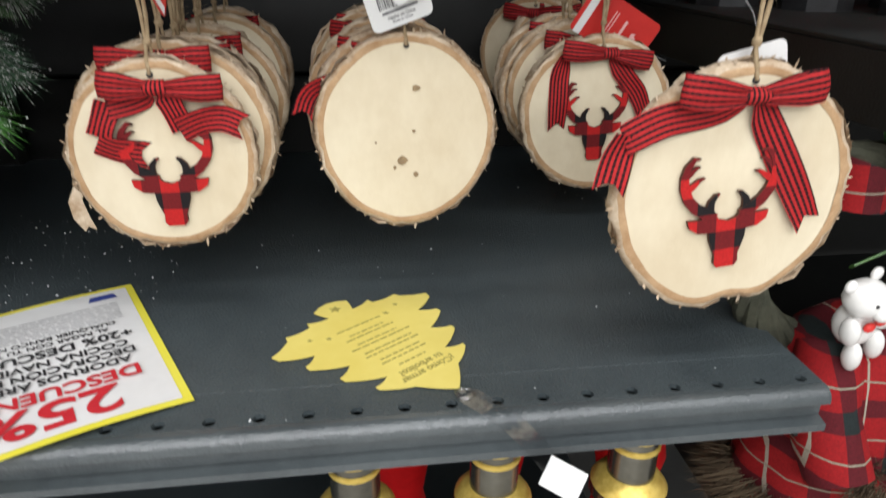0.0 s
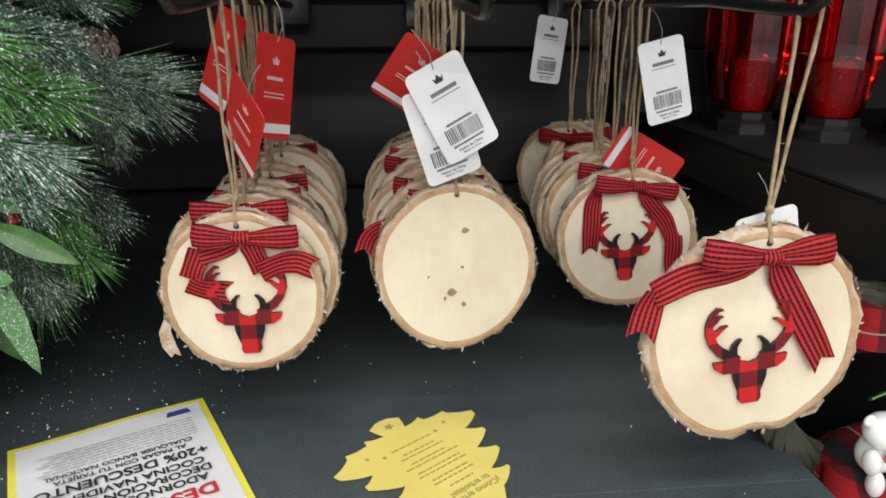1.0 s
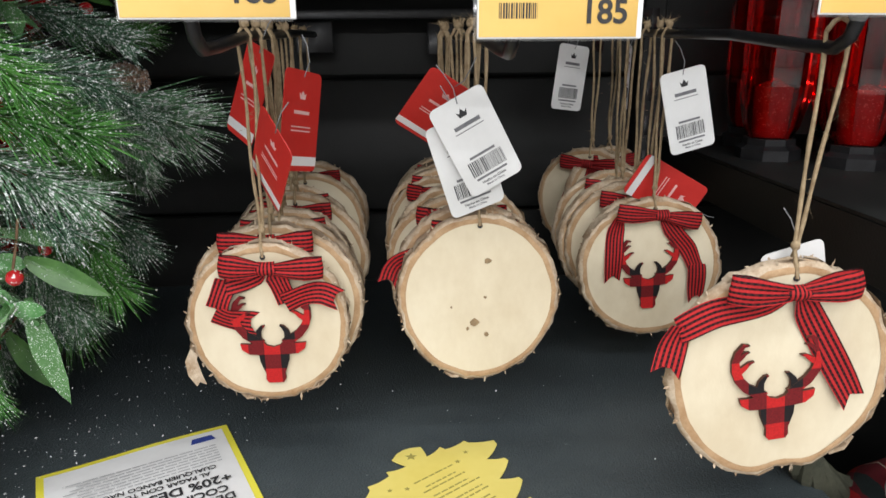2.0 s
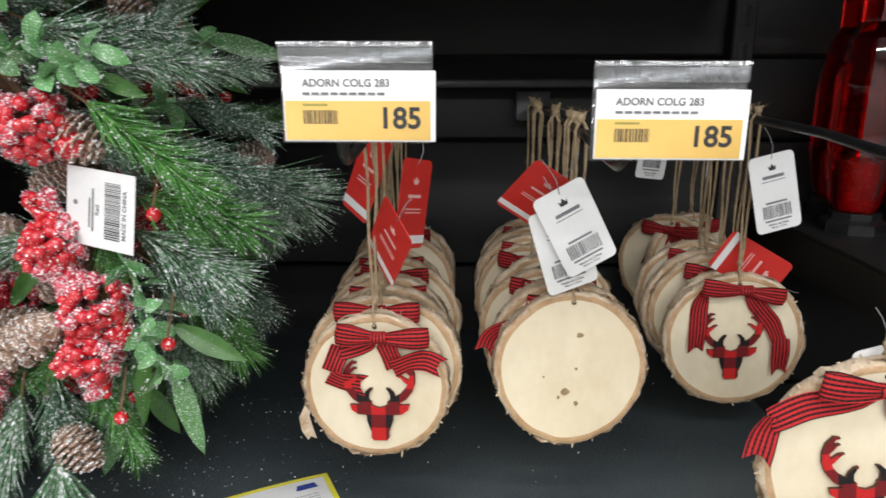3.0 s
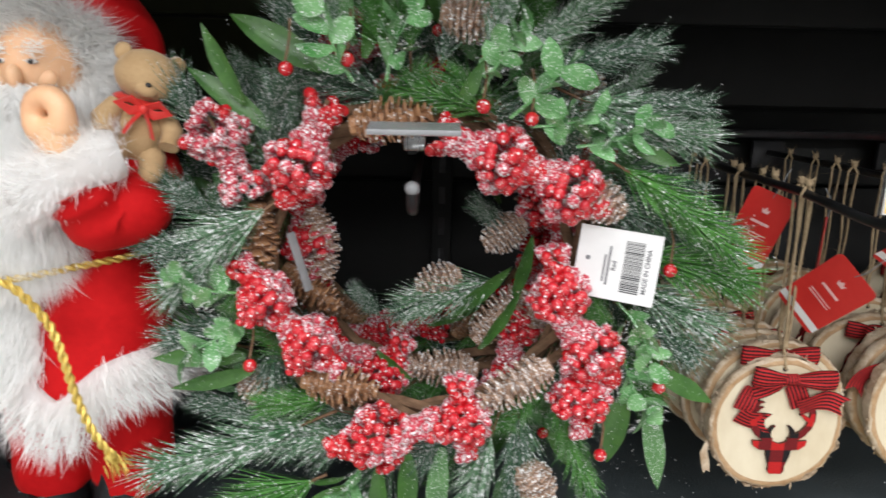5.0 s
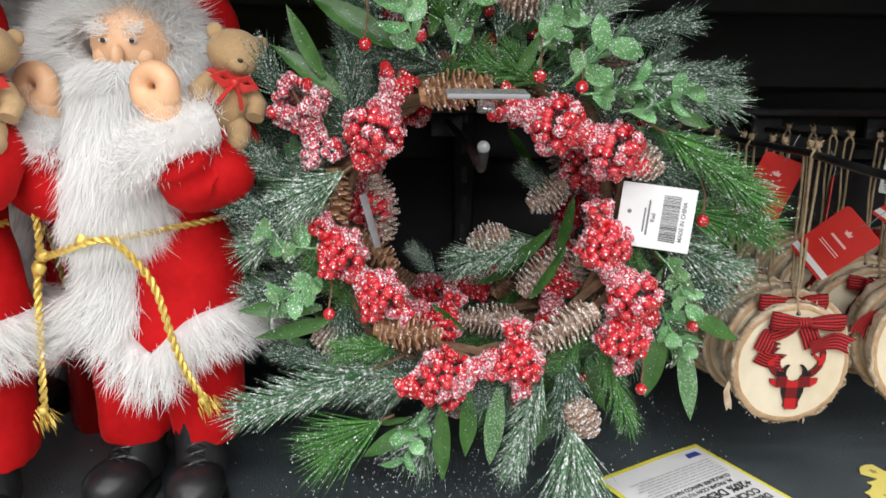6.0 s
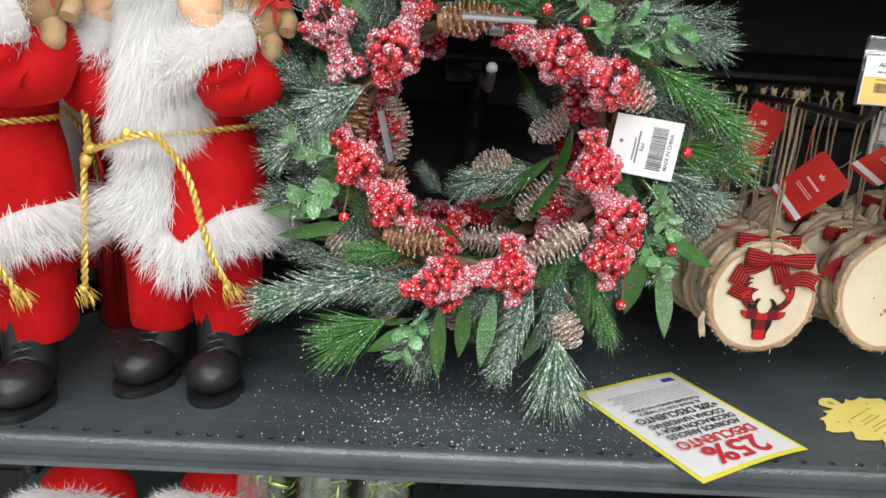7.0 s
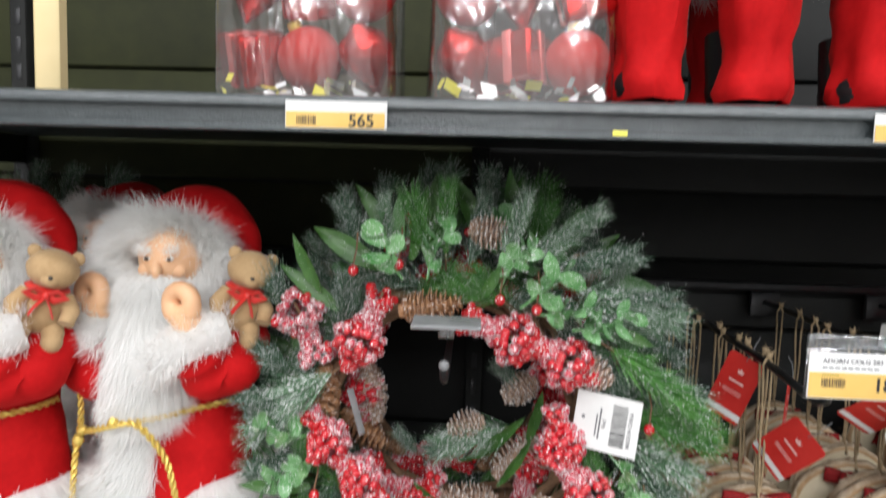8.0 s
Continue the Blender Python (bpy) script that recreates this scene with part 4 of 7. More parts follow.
for x, z, sx, sz in ((0.0055, 0.0280, 0.0030, 0.0022), (-0.0035, -0.0180, 0.0036, 0.0030), (0.0050, -0.0275, 0.0018, 0.0024), (-0.0085, -0.0225, 0.0012, 0.0016), (0.004, 0.001, 0.0014, 0.0010), (-0.020, -0.006, 0.0009, 0.0009)):
    g = Geo()
    rnd = random.Random(int(x * 1e5))
    g.prism([(-(x + sx * math.cos(a) * rnd.uniform(0.6, 1.1)), z + sz * math.sin(a) * rnd.uniform(0.6, 1.1)) for a in [k * 0.785 for k in range(8)]], h2 - 0.0002, h2 + 0.0008)
    part("knot_mark", g, "stain", orn2, "small brown knot stain")
hang_tag(orn2, tag_pose(orn2, (-0.041, 0.110, 1.2275), (0.0385, 0.004, 0.021), (-0.030, -0.010, 0.053)), False, 5)
hang_tag(orn2, tag_pose(orn2, (-0.047, 0.118, 1.2110), (0.0385, 0.006, 0.013), (-0.020, -0.010, 0.058)), False, 6)
orn = ornament(-0.0390, 0.152, 1.118, 0.058, 0.060, 5.5, 0, flakes=10)
hang_tag(orn, tag_pose(orn, (-0.065, 0.135, 1.245), (0.031, 0.0, -0.020), (0.024, -0.046, 0.040)), True, 7)
for k, (y, dx, dz, tn, yw) in enumerate(((0.172, 0.002, 0.002, 180, 5), (0.20, -0.006, 0.0, 0, -14), (0.235, 0.0, 0.006, 180, 10), (0.265, -0.012, 0.004, 0, -22), (0.30, -0.008, 0.006, 0, -8), (0.345, -0.004, 0.002, 180, 4), (0.40, -0.004, 0.0, 0, 8))):
    ornament(-0.040 + dx, y, 1.115 + dz, 0.056 + 0.002 * (k % 3), 0.057 + 0.001 * (k % 2), 20.0 + k, tn, flakes=6, yaw=yw, label=LABEL_FRONT if tn == 0 else LABEL_BACK)

# third hook: one slice near the tip, a column further back
orn4 = ornament(0.1208, 0.018, 1.1085, 0.0645, 0.0660, 6.6, dent=radians(278), deer=(-0.002, -0.0130, -7), bow_at=(-0.0015, 0.0505), loops=((-0.0385, 0.0040), (0.0355, 0.0055)), spread=0.0055, lean=0.006, flakes=16, width=0.0160,
                tails=([[(-0.004, -0.002), (-0.0190, -0.0080), (-0.0420, -0.0120), (-0.0620, -0.0205)], [(-0.0600, -0.0180), (-0.0635, -0.0290), (-0.0670, -0.0430)]], [[(0.004, -0.002), (0.0120, -0.0160), (0.0260, -0.0390), (0.0435, -0.0660)]]))
hang_tag(orn4, tag_pose(orn4, (0.1310, 0.026, 1.1480), (0.038, 0.004, 0.009), (-0.014, 0.0, 0.062)), False, 8)
orn3 = ornament(0.1215, 0.226, 1.1010, 0.0620, 0.0615, 7.7, deer=(-0.0015, -0.0085, -3), bow_at=(0.0040, 0.0480), loops=((-0.0380, 0.0035), (0.0340, -0.0055)), flakes=18,
                tails=([[(-0.0340, -0.0010), (-0.0370, -0.0180), (-0.0375, -0.0350), (-0.0370, -0.0560)]], [[(0.003, -0.003), (0.0150, -0.0180), (0.0270, -0.0320), (0.0350, -0.0480)], [(0.0345, -0.0440), (0.0360, -0.0600), (0.0370, -0.0750)]]))
hang_tag(orn3, tag_pose(orn3, (0.135, 0.236, 1.166), (-0.0190, 0.004, -0.033), (0.058, 0.0, -0.028)), True, 9)
hang_tag(orn3, tag_pose(orn3, (0.1365, 0.210, 1.2350), (0.037, 0.004, 0.009), (-0.015, 0.0, 0.061)), False, 10)
for k, (y, dx, dz, tn, yw) in enumerate(((0.243, 0.001, -0.002, 180, 3), (0.262, -0.004, 0.006, 0, -10), (0.285, -0.008, 0.004, 180, 8), (0.31, -0.006, 0.008, 0, -6))):
    ornament(0.121 + dx, y, 1.105 + dz, 0.058 + 0.001 * (k % 3), 0.058, 30.0 + k, tn, flakes=6, yaw=yw, label=LABEL_FRONT if tn == 0 else LABEL_BACK)
for k, (x, y, yw) in enumerate(((0.112, 0.385, -35), (0.135, 0.40, 25))):
    orn = ornament(x, y, 1.122, 0.058, 0.058, 40.0 + k, 0, flakes=6, yaw=yw)
    hang_tag(orn, pose(-0.02 + 0.02 * k, -0.02, 0.13, 0, 8, 60 - 20 * k), False, 41 + k)


# ---- cards lying on the shelf ----
def flyer():
    """A white discount sheet with a yellow border, lying flat, read from behind the shelf."""
    a, b, c = Vector((-0.232, 0.163)), Vector((-0.157, 0.020)), Vector((-0.349, 0.105))
    u, v = (a - b).normalized(), (b - a).normalized()
    wide, tall = (c - a).length, (b - a).length
    ang = math.degrees(math.atan2(c.y - a.y, c.x - a.x))
    fly = thing("flyer", "white discount flyer with yellow border lying on the shelf", "flyer", at=pose(a.x, a.y, SHELF_Z + 0.0014, 0, 0, ang))
    g = Geo()
    n, k = 10, 10

    def sheet(x0, x1, y0, y1, lift, m):
        base = len(g.v)
        for i in range(n + 1):
            for j in range(k + 1):
                x, y = x0 + (x1 - x0) * i / n, y0 + (y1 - y0) * j / k
                g.v.append((x, y, lift + 0.0022 * (y / tall) ** 2 * math.sin(x / wide * 3.0) + 0.0008 * math.sin(x * 40)))
        for i in range(n):
            for j in range(k):
                q = base + i * (k + 1) + j
                g.f.append((q, q + k + 1, q + k + 2, q + 1))
                g.m.append(m)
    sheet(0, wide, 0, tall, 0.0, 0)
    part("sheet", g, "flyer_yellow", fly, "yellow printed border")
    g = Geo()
    e = 0.0048
    sheet(e, wide - e, e, tall - e, 0.0004, 0)
    part("print_field", g, "tag_white", fly)
    up = lambda x, y: pose(x, y, 0.0016 + 0.0022 * (y / tall) ** 2 * math.sin(x / wide * 3.0) + 0.0008 * math.sin(x * 40), -90)
    m = wide / 2
    words("25%", 0.034, "red_ink", fly, up(m, tall - 0.034), "heading", "CENTER", 1.2)
    words("DESCUENTO", 0.0158, "red_ink", fly, up(m, tall - 0.049), "heading", "CENTER", 1.05)
    for i, s in enumerate(("ADORNOS ÁRBOLES", "DECORACIÓN MESA Y", "COCINA NAVIDEÑAS")):
        words(s, 0.0098, "ink", fly, up(m, tall - 0.0610 - 0.0098 * i), "text_line", "CENTER")
    words("+20% DESCUENTO", 0.0125, "ink", fly, up(m, tall - 0.0935), "text_line", "CENTER")
    words("AL PAGAR CON TU TARJETA", 0.0062, "ink", fly, up(m, tall - 0.1015), "text_line", "CENTER")
    words("CUALQUIER BANCO NACIONAL", 0.0062, "ink", fly, up(m, tall - 0.1085), "text_line", "CENTER")
    g = Geo()
    for i in range(7):
        z = tall - 0.1125 - 0.0036 * i
        x, end = 0.014, wide - 0.016 - 0.004 * (i % 3)
        while x < end:
            w = min(0.003 + 0.0065 * abs(math.sin(x * 900 + i)), end - x)
            g.add([(x, z, 0.0017), (x + w, z, 0.0017), (x + w, z - 0.0011, 0.0017), (x, z - 0.0011, 0.0017)], [(0, 3, 2, 1)])
            x += w + 0.0011
    tagged(part("small_print", g, "faint_ink", fly), kind="stuff")
    g = Geo()
    g.add([(0.012, 0.018, 0.0014), (0.030, 0.018, 0.0014), (0.028, 0.011, 0.0014), (0.014, 0.011, 0.0014)], [(0, 3, 2, 1)])
    part("logo_mark", g, "blue_ink", fly)
    return fly


flyer()


def tree_card():
    """A yellow card cut as a fir tree; its tip is the origin and z runs down to the foot."""
    half = [(0.0, 0.0), (0.0165, 0.0180), (0.0330, 0.0285), (0.0335, 0.0315), (0.0220, 0.0355), (0.0425, 0.0475), (0.0430, 0.0515), (0.0310, 0.0585), (0.0510, 0.0700), (0.0510, 0.0740), (0.0400, 0.0810),
            (0.0590, 0.0900), (0.0605, 0.0955), (0.0440, 0.1048), (0.0430, 0.1090), (0.0250, 0.1095), (0.0240, 0.1145), (0.0090, 0.1110), (0.0130, 0.1235), (0.0060, 0.1275), (0.0, 0.1285)]
    fine = []
    for (x0, z0), (x1, z1) in zip(half, half[1:]):
        long_side = math.hypot(x1 - x0, z1 - z0) > 0.01
        for k in range(4):
            t = k / 4
            bend = 0.0012 * math.sin(math.pi * t) if long_side else 0.0
            fine.append((x0 + (x1 - x0) * t, z0 + (z1 - z0) * t - bend))
    fine[0] = (0.0, 0.0)
    poly = fine + [half[-1]] + [(-x, z) for x, z in fine[:0:-1]]
    tree = thing("tree_card", "yellow card cut as a fir tree lying on the shelf", "card", at=pose(-0.019, 0.012, SHELF_Z + 0.0010, 0, 0, 35.6) @ pose(0, 0, 0, -90))
    g = Geo()
    g.prism(poly, -0.0007, 0.0)
    part("card", g, "tree_card", tree, angle=30)
    for text, z in (("¿Cómo armar", 0.0270), ("tu arbolito?", 0.0335)):
        words(text, 0.0070, "tree_ink", tree, pose(0, -0.0009, z, 0, 180, 0), "heading", "CENTER")
    g = Geo()
    for z, w in ((0.039, 0.020), (0.046, 0.034), (0.050, 0.030), (0.057, 0.040), (0.061, 0.036), (0.068, 0.044), (0.072, 0.030), (0.079, 0.036), (0.083, 0.026), (0.091, 0.034)):
        x = -w / 2
        while x < w / 2:
            long = min(0.0025 + 0.004 * abs(math.sin(x * 700 + z * 900)), w / 2 - x)
            g.prism([(x, z), (x + long, z), (x + long, z + 0.0012), (x, z + 0.0012)], -0.00085, -0.00072)
            x += long + 0.0011
    tagged(part("small_print", g, "tree_ink", tree), kind="stuff")
    g = Geo()
    for cx, cz, r in ((0.0, 0.118, 0.0045), (0.022, 0.092, 0.0024), (-0.024, 0.090, 0.0022), (-0.034, 0.096, 0.002), (0.034, 0.097, 0.002)):
        g.prism([(cx + r * (1 if k % 2 else 0.45) * math.sin(k * math.pi / 5), cz + r * (1 if k % 2 else 0.45) * math.cos(k * math.pi / 5)) for k in range(10)], -0.00085, -0.00072)
    part("star_print", g, "tree_ink", tree)


tree_card()


# ---- wreaths ----
def spray_mesh(key, length, count, needle, seed, fan=0.9, bits=30, curve=0.25):
    """A pine spray along +x: a stem with needles that point outward and forward, and frost bits."""
    rnd = random.Random(seed)
    random.seed(seed)
    g = Geo()
    stem = lambda t: Vector((length * t, curve * length * 0.3 * math.sin(t * 2.2), curve * length * 0.35 * t * t))
    g.tube([stem(k / 6) for k in range(7)], [0.0011 - 0.00012 * k for k in range(7)], 5, 1)
    for _ in range(count):
        t = rnd.uniform(0.12, 1.0) ** 0.8
        p = stem(t)
        a = rnd.uniform(0, 2 * math.pi)
        f = rnd.uniform(0.75, 1.35)
        d = Vector((f, fan * math.cos(a) * rnd.uniform(0.35, 0.8), fan * math.sin(a) * rnd.uniform(0.35, 0.8))).normalized()
        ln = needle * rnd.uniform(0.65, 1.1) * (1.05 - 0.35 * t)
        g.blade(p, p + d * ln, rnd.uniform(0.00034, 0.00062), 0)
        for _ in range(2):
            if rnd.random() < bits / count:
                g.bit(p + d * ln * rnd.uniform(0.25, 1.0), rnd.uniform(0.00032, 0.00085), 2)
    return g.mesh("pine_spray", mats(key, "vine", "ice"), angle=0)


def leaf_mesh(key, length, width, seed, fold=0.25, droop=0.3, bits=34):
    rnd = random.Random(seed)
    random.seed(seed)
    g = Geo()
    n, rows = 9, 5
    base = len(g.v)
    for i in range(n):
        t = i / (n - 1)
        w = width * (math.sin(math.pi * min(1, 0.06 + t * 0.97)) ** 0.75) * (1 if t < 0.999 else 0.05)
        for k in range(rows):
            s = k / (rows - 1) * 2 - 1
            g.v.append((length * t, s * w / 2, fold * abs(s) * w / 2 - droop * length * t * t * 0.4 + 0.0006 * math.sin(i * 2.1 + k)))
    for i in range(n - 1):
        for k in range(rows - 1):
            a = base + i * rows + k
            g.f.append((a, a + rows, a + rows + 1, a + 1))
            g.m.append(0)
    g.tube([(length * t, 0, -droop * length * t * t * 0.4 - 0.0003) for t in (0, 0.3, 0.6, 0.95)], [0.0009, 0.0007, 0.0005, 0.0003], 5, 0)
    for _ in range(bits):
        t = rnd.random()
        g.bit((length * t, rnd.uniform(-0.35, 0.35) * width, 0.0010 - droop * length * t * t * 0.4), rnd.uniform(0.0002, 0.00055), 1)
    return g.mesh("leaf", mats(key, "ice"), angle=70)


def sprig_mesh(key, seed, n=12, size=0.0185):
    """A twig with small round frosted leaves."""
    rnd = random.Random(seed)
    random.seed(seed)
    g = Geo()
    ln = 0.046
    g.tube([(ln * t, 0.004 * math.sin(t * 3), 0.003 * t) for t in (0, 0.3, 0.6, 1)], [0.0012, 0.001, 0.0008, 0.0005], 5, 0)
    for i in range(n):
        t = 0.2 + 0.8 * i / (n - 1)
        p = Vector((ln * t, 0.004 * math.sin(t * 3), 0.003 * t))
        a = i * 2.4 + rnd.uniform(-0.4, 0.4)
        d = Vector((0.55, math.cos(a), math.sin(a))).normalized()
        s = d.cross(Vector((rnd.gauss(0, 1), rnd.gauss(0, 1), rnd.gauss(0, 1)))).normalized()
        nrm = d.cross(s)
        L, W = size * rnd.uniform(0.75, 1.15), size * rnd.uniform(0.5, 0.68)
        rows = []
        for k in range(6):
            u = k / 5
            w = W * math.sin(math.pi * min(1, 0.08 + 0.92 * u)) ** 0.7 * 0.5 + 0.0003
            c = p + d * (L * u) + nrm * (0.18 * L * math.sin(u * 2.4))
            rows += [c - s * w + nrm * 0.12 * w, c, c + s * w + nrm * 0.12 * w]
        fs = []
        for k in range(5):
            for q in (0, 1):
                fs.append((k * 3 + q, k * 3 + q + 1, k * 3 + q + 4, k * 3 + q + 3))
        g.add(rows, fs, 0)
        for _ in range(26):
            u = rnd.random() ** 0.6
            g.bit(p + d * (L * u) + s * rnd.choice((-1, 1)) * rnd.uniform(0.25, 0.48) * W + nrm * 0.001, rnd.uniform(0.0003, 0.00075), 1)
    return g.mesh("leaf_sprig", mats(key, "ice"), angle=70)


def berry_ball(frosted):
    g = Geo()
    random.seed(3 + frosted)
    g.ball((0, 0, 0), 1.0, 10, 7, 0, 0.05, 200)
    for _ in range(18 if frosted else 5):
        d = Vector((random.gauss(0, 1), random.gauss(0, 1), random.gauss(0, 1))).normalized()
        g.bit(d * 1.03, random.uniform(0.12, 0.28), 1)
    return g.mesh("berry", mats("berry_frost_one" if frosted else "berry_one", "ice"), angle=80)


BERRY_BALL = [berry_ball(0), berry_ball(1)]


def berry_mesh(length, radius, count, seed, frost=0.5, single=26):
    """A cluster of berries along +x, some bare, some sugared, with crystals between. Returns the joined inner berries and the places of the outermost ones."""
    rnd = random.Random(seed)
    random.seed(seed)
    g, every = Geo(), []
    for _ in range(count):
        t = rnd.random()
        a = rnd.uniform(0, 2 * math.pi)
        rr = radius * math.sqrt(rnd.uniform(0.35, 1)) * (0.75 + 0.4 * math.sin(t * 9 + seed)) * (math.sin(math.pi * (0.12 + 0.76 * t)) ** 0.5)
        c = Vector((length * (t - 0.5), rr * math.cos(a), rr * math.sin(a)))
        r = rnd.uniform(0.0030, 0.0044)
        every.append((c, r, 1 if noise.noise(c * 38 + Vector((seed, 0, 0))) * 1.3 + rnd.uniform(-0.15, 0.15) < frost - 0.56 else 0))
    every.sort(key=lambda e: -e[0].z)
    for c, r, m in every[single:]:
        g.ball(c, r, 8, 5, m, 0.06, 200)
        for _ in range(14 if m else 3):
            d = Vector((rnd.gauss(0, 1), rnd.gauss(0, 1), rnd.gauss(0, 1))).normalized()
            g.bit(c + d * r * 1.03, rnd.uniform(0.0004, 0.0009), 2)
    g.tube([(-length / 2, 0, 0), (0, 0.001, 0), (length / 2, 0, 0)], 0.0015, 5, 3)
    return g.mesh("berry_cluster", mats("berry", "berry_frost", "ice", "vine"), angle=80), every[:single]


def cone_mesh(length, radius, key, seed):
    """A pine cone along +x with spiral rows of scales."""
    rnd = random.Random(seed)
    random.seed(seed)
    g = Geo()
    g.tube([(length * t, 0, 0) for t in (0, 0.25, 0.6, 1.0)], [radius * 0.5, radius * 0.62, radius * 0.5, radius * 0.15], 8, 0)
    n = 56
    for i in range(n):
        t = i / (n - 1)
        a = i * 2.39996
        rr = radius * (math.sin(math.pi * (0.16 + 0.76 * t)) ** 0.8)
        out = Vector((0, math.cos(a), math.sin(a)))
        side = Vector((0, -math.sin(a), math.cos(a)))
        p = Vector((length * (0.02 + 0.93 * t), 0, 0)) + out * rr * 0.45
        q = p + out * rr * 0.70 + Vector((length * (0.035 + 0.03 * rnd.random()), 0, 0))
        w = radius * 0.46 * (1.1 - 0.5 * t)
        th = Vector((0.0012, 0, 0))
        g.add([p - side * w * 0.5, p + side * w * 0.5, q + side * w - out * 0.001, q + out * 0.0012, q - side * w - out * 0.001,
               p - side * w * 0.5 + th, p + side * w * 0.5 + th, q + side * w - out * 0.001 + th, q + out * 0.0016 + th, q - side * w - out * 0.001 + th],
              [(0, 1, 2, 3, 4), (9, 8, 7, 6, 5), (2, 1, 6, 7), (3, 2, 7, 8), (4, 3, 8, 9), (0, 4, 9, 5)], 0)
        if key == "cone_frost" or rnd.random() < 0.35:
            for _ in range(2):
                g.bit(q + side * rnd.uniform(-1, 1) * w + out * 0.0008, rnd.uniform(0.0005, 0.0012), 1)
    return g.mesh("pine_cone", mats(key, "ice"), angle=40)


def along(p, q, y=0.0, y2=None, spin=0.0, size=0.0):
    """The pose at p whose x axis runs to q, both as (x, z)."""
    a, b = Vector((p[0], y, p[1])), Vector((q[0], y if y2 is None else y2, q[1]))
    d = (b - a).normalized()
    s = Vector((0, -1, 0))
    s = (s - d * s.dot(d)).normalized()
    m = Matrix((d, s.cross(d), s)).transposed().to_4x4()
    return Matrix.Translation(a) @ m @ Matrix.Rotation(radians(spin), 4, "X") @ Matrix.Scale((b - a).length / size if size else 1.0, 4)


SPRAYS = {k: [spray_mesh(k, ln, cnt, nd, 50 + i, fan, bits) for i, (ln, cnt, nd, fan, bits) in enumerate(((0.100, 560, 0.042, 0.95, 260), (0.070, 440, 0.044, 1.05, 210), (0.042, 320, 0.058, 1.0, 150)))]
          for k in ("needle", "needle_frost", "needle_dark")}
LEAVES = {k: [leaf_mesh(k, ln, w, 70 + i) for i, (ln, w) in enumerate(((0.070, 0.0155), (0.058, 0.0165), (0.046, 0.0135)))] for k in ("leaf", "leaf_frost")}
SPRIGS = [sprig_mesh("sprig", 80 + i) for i in range(3)] + [sprig_mesh("sprig", 84, 9, 0.022)]
BERRIES = [berry_mesh(0.072, 0.0205, 250, 90, 0.54), berry_mesh(0.058, 0.0195, 200, 91, 0.68), berry_mesh(0.082, 0.0220, 280, 92, 0.46), berry_mesh(0.064, 0.0205, 210, 93, 1.05)]
CONES = [cone_mesh(0.052, 0.0125, "cone", 95), cone_mesh(0.056, 0.0130, "cone_frost", 96), cone_mesh(0.036, 0.0125, "cone_frost", 97)]
WX, WY, WZ = -0.462, 0.060, 1.240


